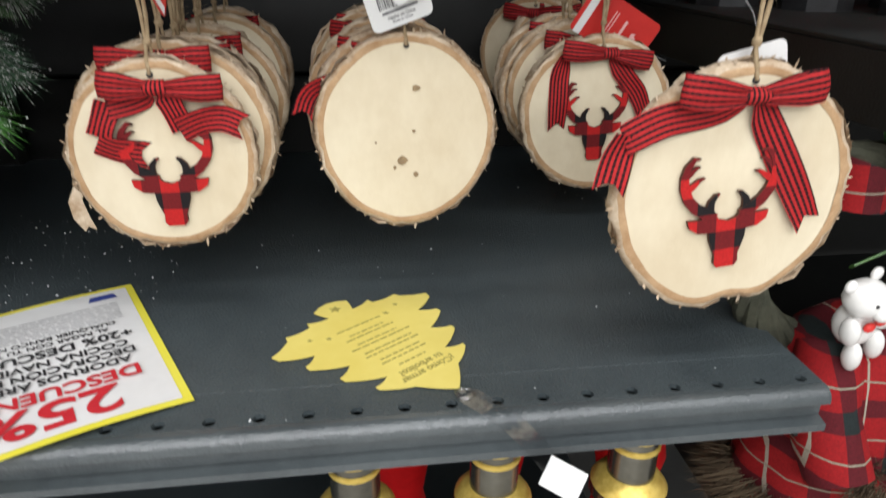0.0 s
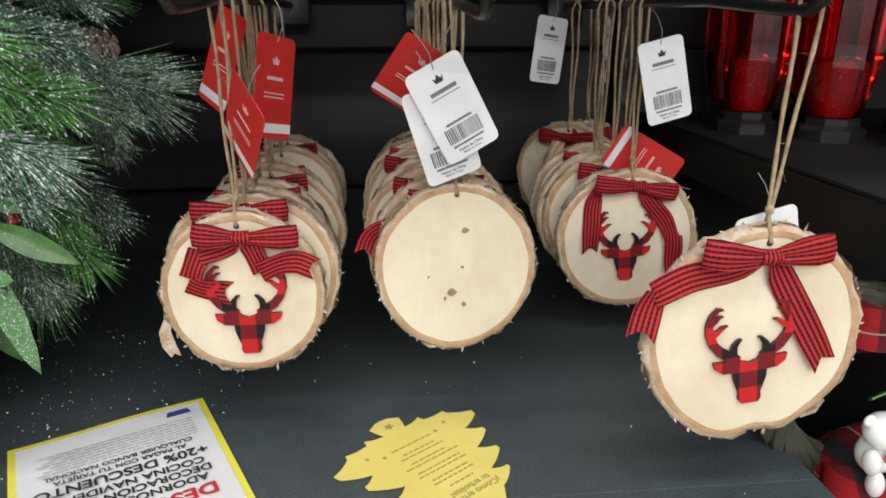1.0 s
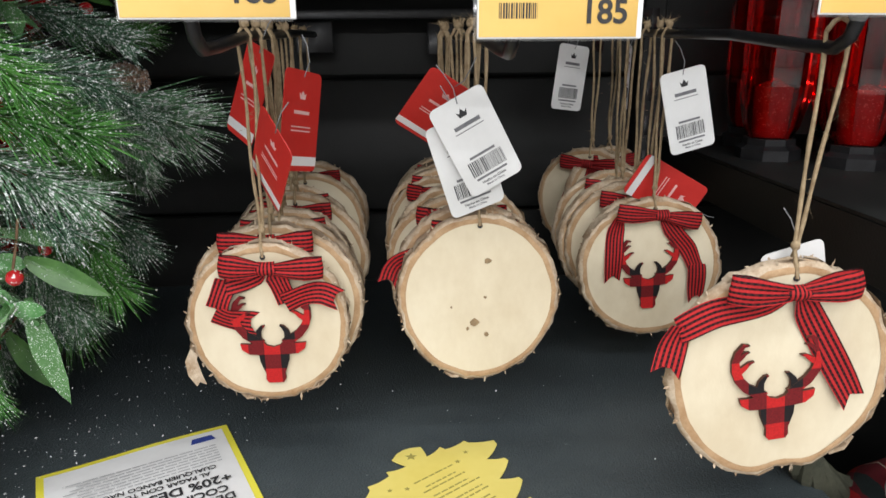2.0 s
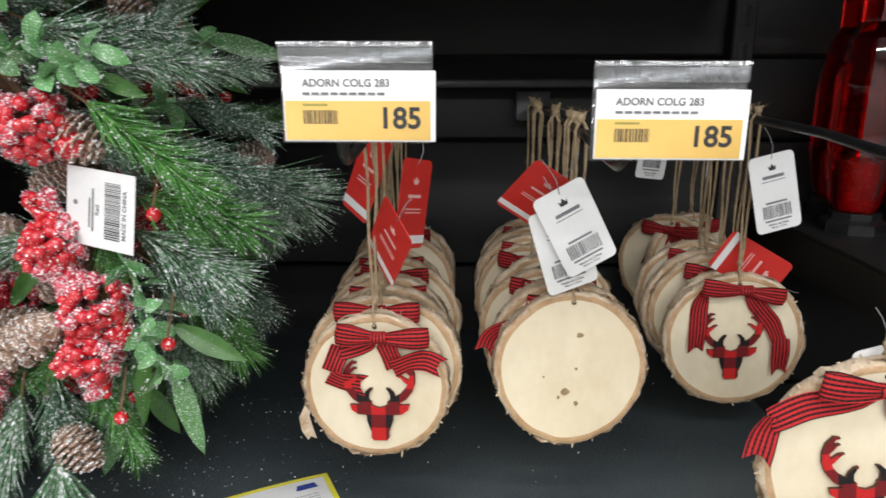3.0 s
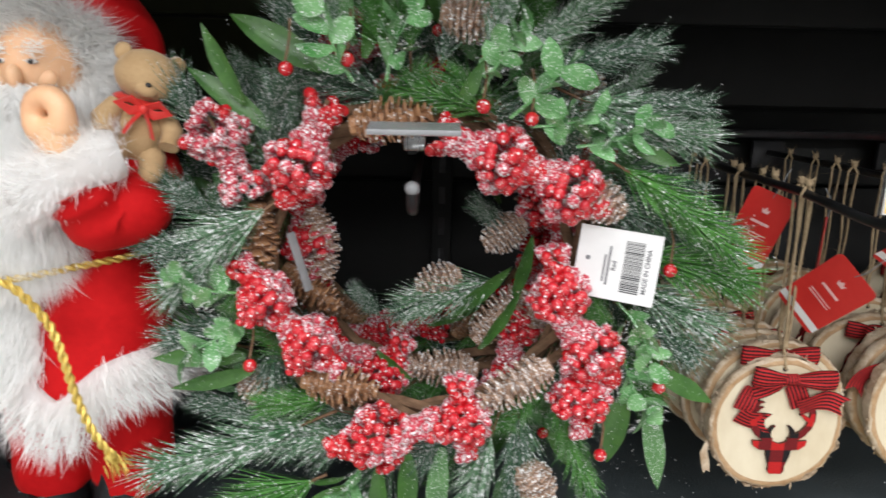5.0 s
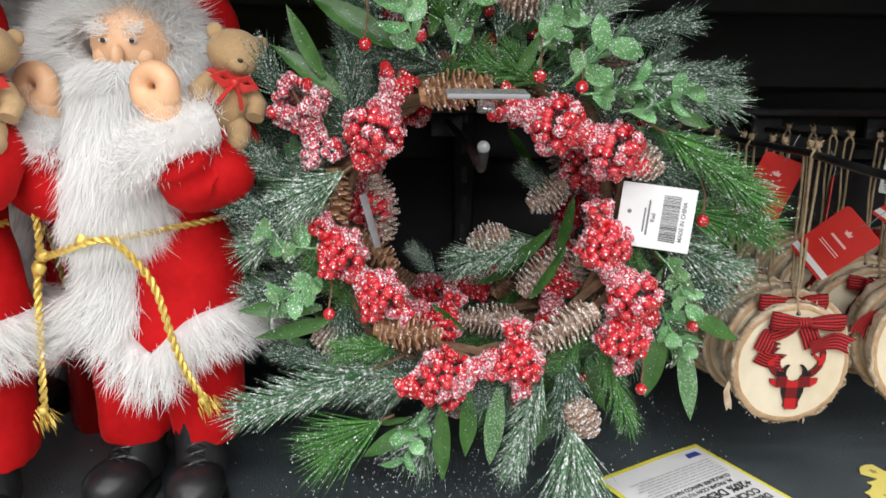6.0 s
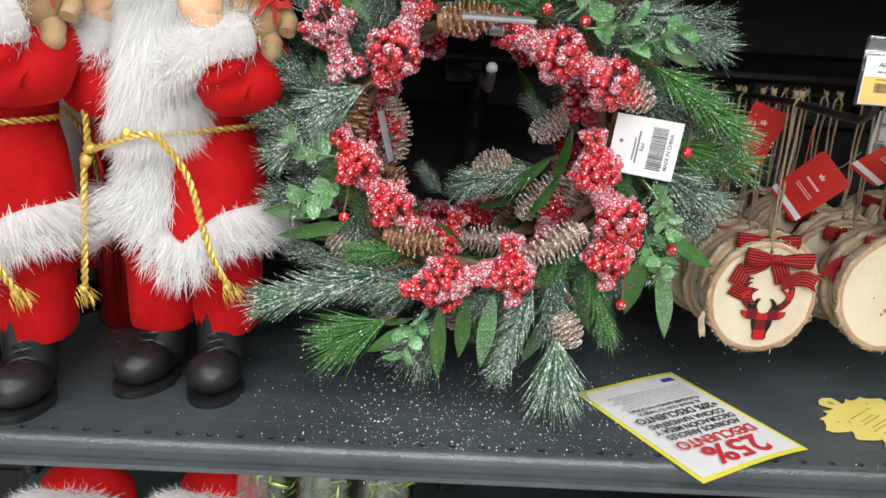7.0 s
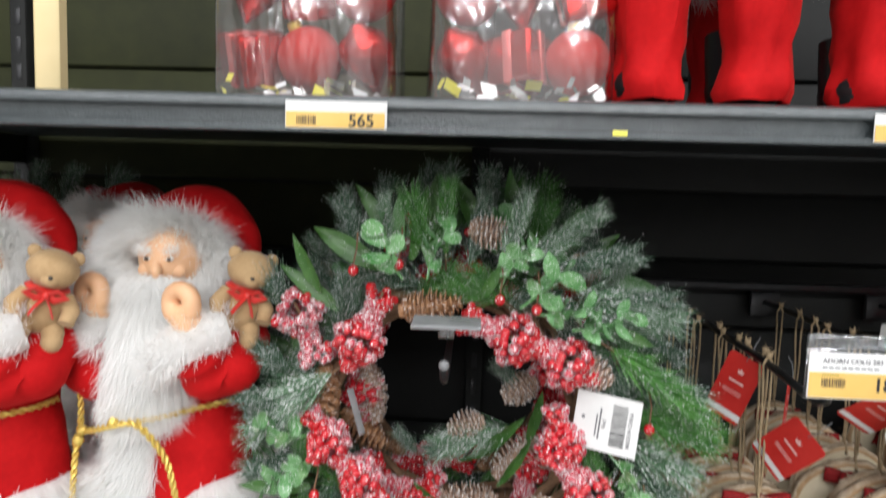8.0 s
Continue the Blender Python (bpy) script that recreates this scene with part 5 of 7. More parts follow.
def wreath(at, label, full=True):
    """A round wreath on a vine ring; places are offsets (x, z) from its middle."""
    w = thing("wreath", label, "wreath", "wreaths on the hook", at)
    for k in range(4):
        rnd = random.Random(k)
        g = Geo()
        pts = []
        for i in range(48):
            a = 2 * math.pi * i / 48
            r = 0.113 + 0.009 * math.cos(5 * a + k * 1.7)
            pts.append((r * math.cos(a), 0.022 + 0.009 * math.sin(5 * a + k * 1.7), r * math.sin(a)))
        g.tube(pts, 0.0042, 7, closed=True)
        part("vine", g, "vine", w)

    def o(x, z):
        return (x - WX, z - WZ)

    # berry clusters: from, to, which, depth
    for p, q, k, y in (((-0.600, 1.345), (-0.577, 1.296), 3, 0.0), ((-0.522, 1.352), (-0.550, 1.290), 0, -0.008), ((-0.448, 1.333), (-0.392, 1.312), 0, -0.010), ((-0.400, 1.318), (-0.350, 1.291), 0, -0.008), ((-0.580, 1.245), (-0.552, 1.205), 1, -0.006),
                       ((-0.556, 1.210), (-0.520, 1.176), 1, -0.006), ((-0.520, 1.120), (-0.450, 1.138), 2, -0.014), ((-0.434, 1.168), (-0.428, 1.110), 1, -0.008), ((-0.374, 1.258), (-0.362, 1.205), 1, -0.004), ((-0.366, 1.215), (-0.338, 1.180), 0, -0.010), ((-0.352, 1.185), (-0.350, 1.135), 1, -0.012)):
        a, b = o(*p), o(*q)
        mid = ((a[0] + b[0]) / 2, (a[1] + b[1]) / 2)
        mesh, outer = BERRIES[k]
        cluster = part("berry_cluster", mesh, "", w, "", along(mid, b, y))
        tagged(cluster, kind="stuff")
        for c, r, m in outer:
            part("berry", BERRY_BALL[m], "", cluster, "", Matrix.Translation(c) @ Matrix.Rotation(c.x * 900, 4, "X") @ Matrix.Scale(r, 4))
    # cones
    for p, q, k, y in (((-0.508, 1.338), (-0.462, 1.346), 0, -0.004), ((-0.362, 1.302), (-0.326, 1.282), 2, -0.004), ((-0.372, 1.180), (-0.418, 1.152), 1, -0.008), ((-0.543, 1.165), (-0.492, 1.158), 0, -0.004), ((-0.572, 1.286), (-0.574, 1.235), 0, 0.008),
                       ((-0.452, 1.408), (-0.418, 1.402), 2, 0.010), ((-0.590, 1.160), (-0.565, 1.140), 2, 0.015), ((-0.388, 1.100), (-0.372, 1.078), 2, 0.0)):
        part("pine_cone", CONES[k], "", w, "", along(o(*p), o(*q), y))
    # pine sprays: base, tip, needle colour, size
    F, G, D = "needle_frost", "needle", "needle_dark"
    for p, q, c, k, y, y2 in (((-0.520, 1.140), (-0.642, 1.112), F, 0, 0.0, -0.01), ((-0.515, 1.152), (-0.570, 1.150), G, 1, 0.0, -0.01), ((-0.500, 1.120), (-0.575, 1.108), F, 1, 0.004, 0.0), ((-0.528, 1.090), (-0.592, 1.064), G, 2, 0.0, -0.01),
                              ((-0.405, 1.142), (-0.443, 1.050), F, 0, 0.0, -0.01), ((-0.386, 1.092), (-0.380, 1.020), F, 2, -0.006, -0.02), ((-0.368, 1.162), (-0.345, 1.078), G, 0, 0.0, 0.0), ((-0.392, 1.150), (-0.386, 1.075), D, 1, 0.01, 0.01),
                              ((-0.352, 1.325), (-0.262, 1.270), G, 0, -0.006, -0.02), ((-0.372, 1.330), (-0.288, 1.335), F, 0, 0.0, -0.005), ((-0.360, 1.350), (-0.285, 1.350), D, 0, 0.01, 0.005), ((-0.380, 1.365), (-0.278, 1.340), F, 0, 0.0, 0.0),
                              ((-0.330, 1.262), (-0.250, 1.236), G, 1, 0.0, -0.012), ((-0.335, 1.245), (-0.262, 1.205), F, 1, 0.004, -0.005), ((-0.330, 1.290), (-0.255, 1.262), D, 1, 0.012, 0.01), ((-0.328, 1.220), (-0.275, 1.180), D, 1, 0.01, 0.0)):
        part("pine_spray", SPRAYS[c][k], "", w, "", along(o(*p), o(*q), y, y2, (p[0] * 9000) % 360, (0.104, 0.078, 0.060)[k]))
    for p, q, c, k, y, y2 in (((-0.575, 1.262), (-0.636, 1.222), F, 1, 0.0, 0.0), ((-0.555, 1.290), (-0.600, 1.262), F, 2, -0.012, -0.016), ((-0.590, 1.270), (-0.640, 1.300), D, 1, 0.01, 0.01), ((-0.590, 1.245), (-0.650, 1.255), D, 1, 0.01, 0.01),
                              ((-0.570, 1.200), (-0.640, 1.190), D, 1, 0.01, 0.01), ((-0.515, 1.378), (-0.522, 1.430), F, 0, 0.0, 0.0), ((-0.530, 1.370), (-0.556, 1.428), D, 1, 0.01, 0.01), ((-0.470, 1.372), (-0.474, 1.442), G, 0, 0.0, 0.0),
                              ((-0.480, 1.375), (-0.497, 1.436), G, 1, 0.004, 0.0), ((-0.425, 1.372), (-0.412, 1.436), F, 0, 0.0, -0.004), ((-0.412, 1.378), (-0.345, 1.420), F, 0, 0.0, 0.0), ((-0.400, 1.365), (-0.318, 1.385), D, 0, 0.01, 0.006),
                              ((-0.455, 1.365), (-0.440, 1.430), D, 0, 0.012, 0.01), ((-0.415, 1.345), (-0.470, 1.362), G, 1, -0.002, -0.006), ((-0.598, 1.330), (-0.625, 1.365), D, 2, 0.01, 0.01), ((-0.545, 1.120), (-0.620, 1.135), D, 0, 0.012, 0.01)):
        part("pine_spray", SPRAYS[c][k], "", w, "", along(o(*p), o(*q), y, y2, (p[0] * 9000) % 360, (0.104, 0.078, 0.060)[k]))
    # short dark sprays that cover the vine all round
    for k in range(20):
        a = 2 * math.pi * k / 20 + 0.1
        lead = a + (0.42 if k % 2 else -0.42)
        p, q = (0.110 * math.cos(a), 0.110 * math.sin(a)), ((0.128 + 0.012 * (k % 3)) * math.cos(lead), (0.128 + 0.012 * (k % 3)) * math.sin(lead))
        part("pine_spray", SPRAYS["needle_dark" if k % 3 else "needle"][1], "", w, "", along(p, q, 0.016, 0.006, k * 47, 0.078))
    # long leaves
    for p, q, c, k, y, y2, s in (((-0.582, 1.180), (-0.642, 1.180), "leaf", 0, 0.0, -0.006, 20), ((-0.575, 1.172), (-0.628, 1.158), "leaf", 0, -0.004, -0.012, -10), ((-0.490, 1.100), (-0.491, 1.038), "leaf", 0, -0.004, -0.012, 15), ((-0.470, 1.110), (-0.469, 1.058), "leaf", 1, -0.004, -0.010, -20),
                                 ((-0.445, 1.115), (-0.452, 1.048), "leaf_frost", 0, -0.004, -0.008, 10), ((-0.510, 1.080), (-0.552, 1.058), "leaf", 1, 0.0, -0.006, 30), ((-0.515, 1.088), (-0.545, 1.080), "leaf", 2, 0.0, 0.0, -30), ((-0.318, 1.160), (-0.330, 1.108), "leaf", 1, -0.004, -0.010, 25),
                                 ((-0.302, 1.152), (-0.290, 1.088), "leaf_frost", 0, -0.004, -0.012, 0), ((-0.300, 1.175), (-0.258, 1.154), "leaf", 1, -0.004, -0.008, -20), ((-0.315, 1.190), (-0.270, 1.180), "leaf_frost", 0, 0.004, 0.0, 20), ((-0.560, 1.335), (-0.608, 1.372), "leaf", 0, 0.004, 0.0, 20)):
        part("leaf", LEAVES[c][k], "", w, "", along(o(*p), o(*q), y, y2, s, (0.066, 0.055, 0.044)[k]))
    for p, q, c, k, y, y2, s in (((-0.575, 1.350), (-0.600, 1.395), "leaf", 0, 0.0, -0.004, -15), ((-0.525, 1.372), (-0.580, 1.405), "leaf", 1, 0.002, 0.0, 15), ((-0.500, 1.380), (-0.485, 1.440), "leaf", 0, 0.006, 0.004, 30), ((-0.510, 1.385), (-0.512, 1.432), "leaf_frost", 1, 0.0, -0.006, -20),
                                 ((-0.440, 1.350), (-0.425, 1.378), "leaf", 2, -0.004, -0.012, 10), ((-0.330, 1.330), (-0.300, 1.318), "leaf", 2, -0.006, -0.014, 0), ((-0.505, 1.388), (-0.545, 1.440), "leaf", 0, 0.004, 0.0, 10), ((-0.420, 1.180), (-0.390, 1.220), "leaf", 0, 0.020, 0.018, 30)):
        part("leaf", LEAVES[c][k], "", w, "", along(o(*p), o(*q), y, y2, s, (0.066, 0.055, 0.044)[k]))
    # frosted sprigs
    for p, q, k, y in (((-0.580, 1.228), (-0.612, 1.240), 0, -0.008), ((-0.575, 1.212), (-0.610, 1.195), 1, -0.008), ((-0.408, 1.345), (-0.375, 1.375), 3, -0.012), ((-0.395, 1.340), (-0.345, 1.350), 0, -0.012), ((-0.365, 1.328), (-0.325, 1.345), 2, -0.010),
                       ((-0.330, 1.225), (-0.310, 1.190), 1, -0.006), ((-0.505, 1.365), (-0.520, 1.410), 3, -0.010), ((-0.500, 1.105), (-0.510, 1.080), 2, -0.006), ((-0.485, 1.366), (-0.465, 1.410), 2, -0.008), ((-0.322, 1.185), (-0.305, 1.155), 0, -0.004), ((-0.425, 1.360), (-0.400, 1.395), 1, -0.006)):
        part("leaf_sprig", SPRIGS[k], "", w, "", along(o(*p), o(*q), y, y - 0.012, (p[1] * 5000) % 360))
    # loose berries on stems
    for x, z in ((-0.336, 1.117), (-0.508, 1.378), (-0.545, 1.372), (-0.575, 1.180), (-0.395, 1.345), (-0.300, 1.250), (-0.300, 1.168), (-0.425, 1.352)):
        g = Geo()
        g.ball((0, 0, 0), 0.0046, 12, 8)
        g.tube([(0, 0, 0.005), (0.002, 0.004, 0.018), (0.001, 0.012, 0.030)], 0.0008, 5, 1)
        part("berry", g, "berry vine", w, "", pose(x - WX, -0.016, z - WZ))
    return w


front_wreath = wreath(pose(WX, WY, WZ), "frosted wreath of pine sprays, red berries and cones")
back_wreaths = []
for y, turn, dx, dz in ((0.130, 34, 0.004, 0.006), (0.205, -65, -0.004, 0.010)):
    back_wreaths.append(copy_thing(front_wreath, pose(WX + dx, y, WZ + dz, 0, turn, 0)))
    tagged(back_wreaths[-1], "frosted wreath hanging behind the front wreath")
# deep inside the front ring
for p, q, k, y in (((-0.386, 1.268), (-0.412, 1.250), 2, 0.058), ((-0.420, 1.172), (-0.396, 1.200), 1, 0.058), ((-0.384, 1.174), (-0.362, 1.221), 1, 0.058), ((-0.432, 1.225), (-0.462, 1.215), 2, 0.058), ((-0.545, 1.275), (-0.536, 1.228), 1, 0.060)):
    part("pine_cone", CONES[k], "", front_wreath, "", along((p[0] - WX, p[1] - WZ), (q[0] - WX, q[1] - WZ), y))
for p, q, c in (((-0.396, 1.227), (-0.474, 1.202), "needle_frost"), ((-0.433, 1.206), (-0.484, 1.195), "needle_dark"), ((-0.489, 1.187), (-0.514, 1.214), "needle_dark"), ((-0.391, 1.255), (-0.424, 1.281), "needle_dark")):
    part("pine_spray", SPRAYS[c][1], "", front_wreath, "", along((p[0] - WX, p[1] - WZ), (q[0] - WX, q[1] - WZ), 0.060, 0.055, 40, 0.080))
for p, q in (((-0.44, 1.194), (-0.396, 1.229)), ((-0.393, 1.207), (-0.379, 1.255)), ((-0.496, 1.165), (-0.47, 1.142))):
    part("leaf", LEAVES["leaf"][0], "", front_wreath, "", along((p[0] - WX, p[1] - WZ), (q[0] - WX, q[1] - WZ), 0.052, 0.046, 20, 0.066))
# its price tag
tag_at = pose(-0.334 - WX, 0.054 - WY - 0.006, 1.252 - WZ, -6, 5, -20)
g = Geo()
g.box((-0.0265, -0.0004, -0.0235), (0.0265, 0.0004, 0.0235), 0, 0.0002)
wt = part("tag", g, "tag_white", front_wreath, "white card tag with a barcode", tag_at)
turned = pose(0, 0, 0, 0, -90, 0)
bars(wt, "ink", [(0.004, z, 0.012, hh) for _, _, hh, z in [(0, 0, w_, -0.017 + p_) for (p_, _, w_, _) in barcode(0, 0, 0.034, 0.01, 5)]], -0.0005, "barcode_print")
bars(wt, "grey_ink", [(-0.006, -0.014, 0.0014, 0.026), (-0.0085, -0.012, 0.0012, 0.018)], -0.0005)
words("MADE IN CHINA", 0.0042, "grey_ink", wt, pose(0.0205, -0.0006, -0.016) @ pose(0, 0, 0, 0, -90, 0), wide=0.95)
words("Red", 0.0042, "grey_ink", wt, pose(-0.0005, -0.0006, -0.004) @ pose(0, 0, 0, 0, -90, 0))
g = Geo()
g.lathe([(0.0016, -0.0002), (0.0016, 0.0002)], 10)
part("tag_hole", g, "grey_ink", wt, "", pose(-0.019, -0.0005, 0.002, 90))
# the white cable tie seen inside the ring
g = Geo()
g.box((-0.003, -0.0004, -0.022), (0.003, 0.0004, 0.022), 0, 0.0002)
part("paper_strip", g, "milky", front_wreath, "", pose(-0.545 - WX, 0.01, 1.245 - WZ, 0, -16, 30))

tagged(copy_thing(front_wreath, pose(-0.985, 0.33, 1.265, 0, 80, 0)), "frosted wreath hanging in shade at the shelf end")


# ---- loose frost on the shelf ----
random.seed(11)
rnd = random.Random(11)
g = Geo()
for _ in range(1700):
    k = rnd.random()
    if k < 0.72:
        x, y = rnd.gauss(-0.475, 0.085), abs(rnd.gauss(0.075, 0.07)) - 0.01
    elif k < 0.86:
        x, y = rnd.uniform(-0.36, -0.2), rnd.uniform(0.0, 0.3)
    else:
        x, y = rnd.uniform(-1.0, 0.18), rnd.uniform(-0.01, 0.4)
    if y < -0.006:
        continue
    r = rnd.choice((0.0003, 0.0004, 0.0005, 0.0006, 0.0007, 0.0008, 0.0012))
    g.bit((x, y, SHELF_Z + r * 0.5), r)
solid("frost_flakes", g, "ice", "white artificial frost flakes shed on the shelf", "frost", kind="stuff", angle=0)


# ---- the dolls ----
def fur_patch(g, pts, length, mat, count, down=0.5, seed=0, width=0.00042, face=None):
    """Thin plush strands; pts are (place, outward way); face turns their flat side."""
    count = int(count * 3.4)
    rnd = random.Random(seed)
    random.seed(seed)
    for _ in range(count):
        p, d0 = pts[rnd.randrange(len(pts))]
        d = d0
        p = Vector(p) + Vector((rnd.gauss(0, 0.003), rnd.gauss(0, 0.002), rnd.gauss(0, 0.003)))
        d = (Vector(d).normalized() + Vector((rnd.gauss(0, 0.35), rnd.gauss(0, 0.35), rnd.gauss(0, 0.35) - down))).normalized()
        out = (Vector(face) + Vector((rnd.gauss(0, 0.3), 0, rnd.gauss(0, 0.3)))) if face else Vector(d0).normalized()
        g.blade(p, p + d * length * rnd.uniform(0.5, 1.15), width * rnd.uniform(0.5, 1.05), mat, d.cross(out) if d.cross(out).length > 0.05 else None)


def ball_points(c, r, n, seed, front=True):
    rnd = random.Random(seed)
    out = []
    while len(out) < n:
        d = Vector((rnd.gauss(0, 1), rnd.gauss(0, 1), rnd.gauss(0, 1))).normalized()
        if front and d.y > 0.35:
            continue
        out.append((Vector(c) + Vector((d.x * r[0], d.y * r[1], d.z * r[2])), Vector((d.x / r[0], d.y / r[1], d.z / r[2])).normalized()))
    return out


def rope(g, pts, r, mat, turns=14):
    """A cord of two twisted strands."""
    pts = [Vector(p) for p in pts]
    fine = []
    n = 6 * (len(pts) - 1)
    for i in range(n + 1):
        t = i / n * (len(pts) - 1)
        k = min(int(t), len(pts) - 2)
        u = t - k
        p0, p1, p2, p3 = pts[max(k - 1, 0)], pts[k], pts[k + 1], pts[min(k + 2, len(pts) - 1)]
        fine.append(0.5 * ((2 * p1) + (p2 - p0) * u + (2 * p0 - 5 * p1 + 4 * p2 - p3) * u * u + (3 * p1 - p0 - 3 * p2 + p3) * u ** 3))
    dense = []
    for a, b in zip(fine, fine[1:]):
        dense += [a.lerp(b, k / 6) for k in range(6)]
    dense.append(fine[-1])
    run = 0.0
    for ph in (0, math.pi):
        out, run = [], 0.0
        for i, p in enumerate(dense):
            d = (dense[min(i + 1, len(dense) - 1)] - dense[max(i - 1, 0)]).normalized()
            s = d.orthogonal().normalized()
            s = (Vector((0, -1, 0)) - d * d.dot(Vector((0, -1, 0))))
            s = s.normalized() if s.length > 1e-4 else d.orthogonal().normalized()
            t = d.cross(s)
            run += (p - dense[i - 1]).length if i else 0
            a = run / (r * 5.2) * 2 * math.pi + ph
            out.append(p + s * (math.cos(a) * r * 0.55) + t * (math.sin(a) * r * 0.55))
        g.tube(out, r * 0.56, 5, mat)


def teddy(g, c, tan, satin, bead, turn=0.0):
    """A small plush bear with a satin bow, as a plain shape."""
    R = Matrix.Rotation(radians(turn), 3, "Z")

    def q(x, y, z):
        return Vector(c) + R @ Vector((x, y, z))
    g.ball(q(0, 0, -0.030), (0.021, 0.018, 0.026), 14, 9, tan, 0.05)
    g.ball(q(0, -0.003, 0.010), (0.0235, 0.019, 0.0195), 18, 12, tan, 0.05)
    g.ball(q(0, -0.016, 0.003), (0.0095, 0.0075, 0.0075), 12, 8, tan)
    for s in (-1, 1):
        g.ball(q(s * 0.0185, 0.003, 0.0225), (0.0070, 0.0045, 0.0070), 10, 7, tan)
        g.ball(q(s * 0.0085, -0.0170, 0.0115), 0.0020, 8, 6, bead)
        g.tube([q(s * 0.016, -0.004, -0.016), q(s * 0.024, -0.012, -0.026), q(s * 0.022, -0.020, -0.036)], [0.0085, 0.0085, 0.0075], 10, tan)
        g.tube([q(s * 0.010, -0.002, -0.042), q(s * 0.014, -0.010, -0.050), q(s * 0.015, -0.014, -0.058)], [0.0105, 0.0105, 0.009], 10, tan)
        g.ball(q(s * 0.015, -0.014, -0.058), (0.010, 0.010, 0.010), 10, 7, tan)
        g.tube([q(0, -0.019, -0.012), q(s * 0.010, -0.022, -0.006), q(s * 0.017, -0.021, -0.011), q(s * 0.008, -0.021, -0.015), q(0, -0.019, -0.012)], [(0.0012, 0.004)] * 5, 6, satin)
        g.tube([q(0, -0.020, -0.013), q(s * 0.006, -0.023, -0.022), q(s * 0.010, -0.021, -0.032)], [(0.0008, 0.0035)] * 3, 6, satin)
    g.ball(q(0, -0.0232, 0.0060), (0.0024, 0.0018, 0.0017), 8, 6, bead)
    g.ball(q(0, -0.021, -0.012), (0.004, 0.003, 0.004), 8, 6, satin)
    g.tube([q(0.017 * math.cos(a), 0.015 * math.sin(a), -0.0085) for a in [k * math.pi / 6 for k in range(12)]], [(0.002, 0.004)] * 12, 6, satin, closed=True)


def santa_doll(long_legs=False):
    """A plush gift-bringer doll as one plain mesh; feet at z = 0, front towards -y."""
    RED, FUR, BOOT, SKIN, TAN, SATIN, GOLD, BEAD = range(8)
    g = Geo()
    # boots with soles
    for x, y, a in ((-0.045 if long_legs else -0.030, 0.012 if long_legs else 0.0, 0.30), (0.034, 0.010 if long_legs else -0.010, -0.08)):
        R = Matrix.Rotation(-a, 3, "Z")
        c = Vector((x, y, 0))
        g.ball(c + R @ Vector((0, -0.010, 0.022)), (0.0245, 0.030, 0.0195), 18, 11, BOOT, 0.0, 40, R)
        g.ball(c + R @ Vector((0, 0.018, 0.026)), (0.021, 0.028, 0.024), 16, 10, BOOT, 0.0, 40, R)
        g.tube([c + R @ Vector((0, 0.016, 0.026)), c + R @ Vector((0, 0.022, 0.050)), c + R @ Vector((0, 0.024, 0.072))], [0.0215, 0.0215, 0.022], 16, BOOT)
        sole = [c + R @ Vector((0.0255 * math.sin(t) * (1 if math.cos(t) > 0 else 0.9), -0.004 - 0.0385 * math.cos(t), 0)) for t in [k * math.pi / 12 for k in range(24)]]
        n = len(sole)
        g.add([(p.x, p.y, 0.0) for p in sole] + [(p.x, p.y, 0.007) for p in sole], [tuple(range(n - 1, -1, -1)), tuple(range(n, 2 * n))] + [(i, (i + 1) % n, n + (i + 1) % n, n + i) for i in range(n)], BOOT)
        for k in range(4):
            for s in (-1, 1):
                p = c + R @ Vector((-s * 0.008, -0.010 + k * 0.006, 0.040 + k * 0.0055))
                q = c + R @ Vector((s * 0.008, -0.006 + k * 0.006, 0.044 + k * 0.0055))
                g.tube([p, (p + q) / 2 + Vector((0, -0.003, 0.002)), q], 0.0011, 5, BOOT)
    # trousers, gathered over the boots
    for x, y, k in ((-0.045 if long_legs else -0.026, 0.010, 0), (0.036, 0.006, 1)):
        prof = [(0.0235, 0.052), (0.0275, 0.050), (0.0300, 0.056), (0.0305, 0.068), (0.0290, 0.085), (0.0315, 0.105), (0.0325, 0.130), (0.034, 0.165), (0.034, 0.185)]
        if long_legs:
            prof = [(0.021, 0.016), (0.026, 0.010), (0.0285, 0.018), (0.0270, 0.028), (0.0235, 0.042), (0.0245, 0.055), (0.0270, 0.070), (0.0285, 0.090), (0.0300, 0.104)] + prof[6:]
        g.lathe(prof, 26, (x, y + (-0.014 if long_legs else 0.014), 0), RED, 1.0, 1.10 if long_legs else 0.95, 0.30 if long_legs else 0.14)
    # coat, flared
    coat = [(0.071, 0.146), (0.0735, 0.150), (0.0730, 0.163), (0.067, 0.190), (0.0615, 0.220), (0.0590, 0.238), (0.0605, 0.262), (0.061, 0.290), (0.056, 0.318), (0.040, 0.342), (0.020, 0.352)]
    g.lathe(coat, 48, (0.006, 0.018, 0), RED, 1.0, 0.74, 0.11)
    # fur hem round the coat, higher at the front opening
    hem = []
    for k in range(44):
        a = 2 * math.pi * k / 44
        front = math.exp(-((a - 4.25 + math.pi) % (2 * math.pi) - math.pi) ** 2 / 0.07)
        hem.append(Vector((0.006 + 0.0755 * math.cos(a), 0.018 + 0.057 * math.sin(a), 0.158 + 0.026 * front - 0.026 * math.exp(-((a - 4.85) ** 2) / 0.10) + 0.008 * math.cos(a))))
    g.tube(hem, [(0.0095, 0.0125)] * len(hem), 10, FUR, closed=True)
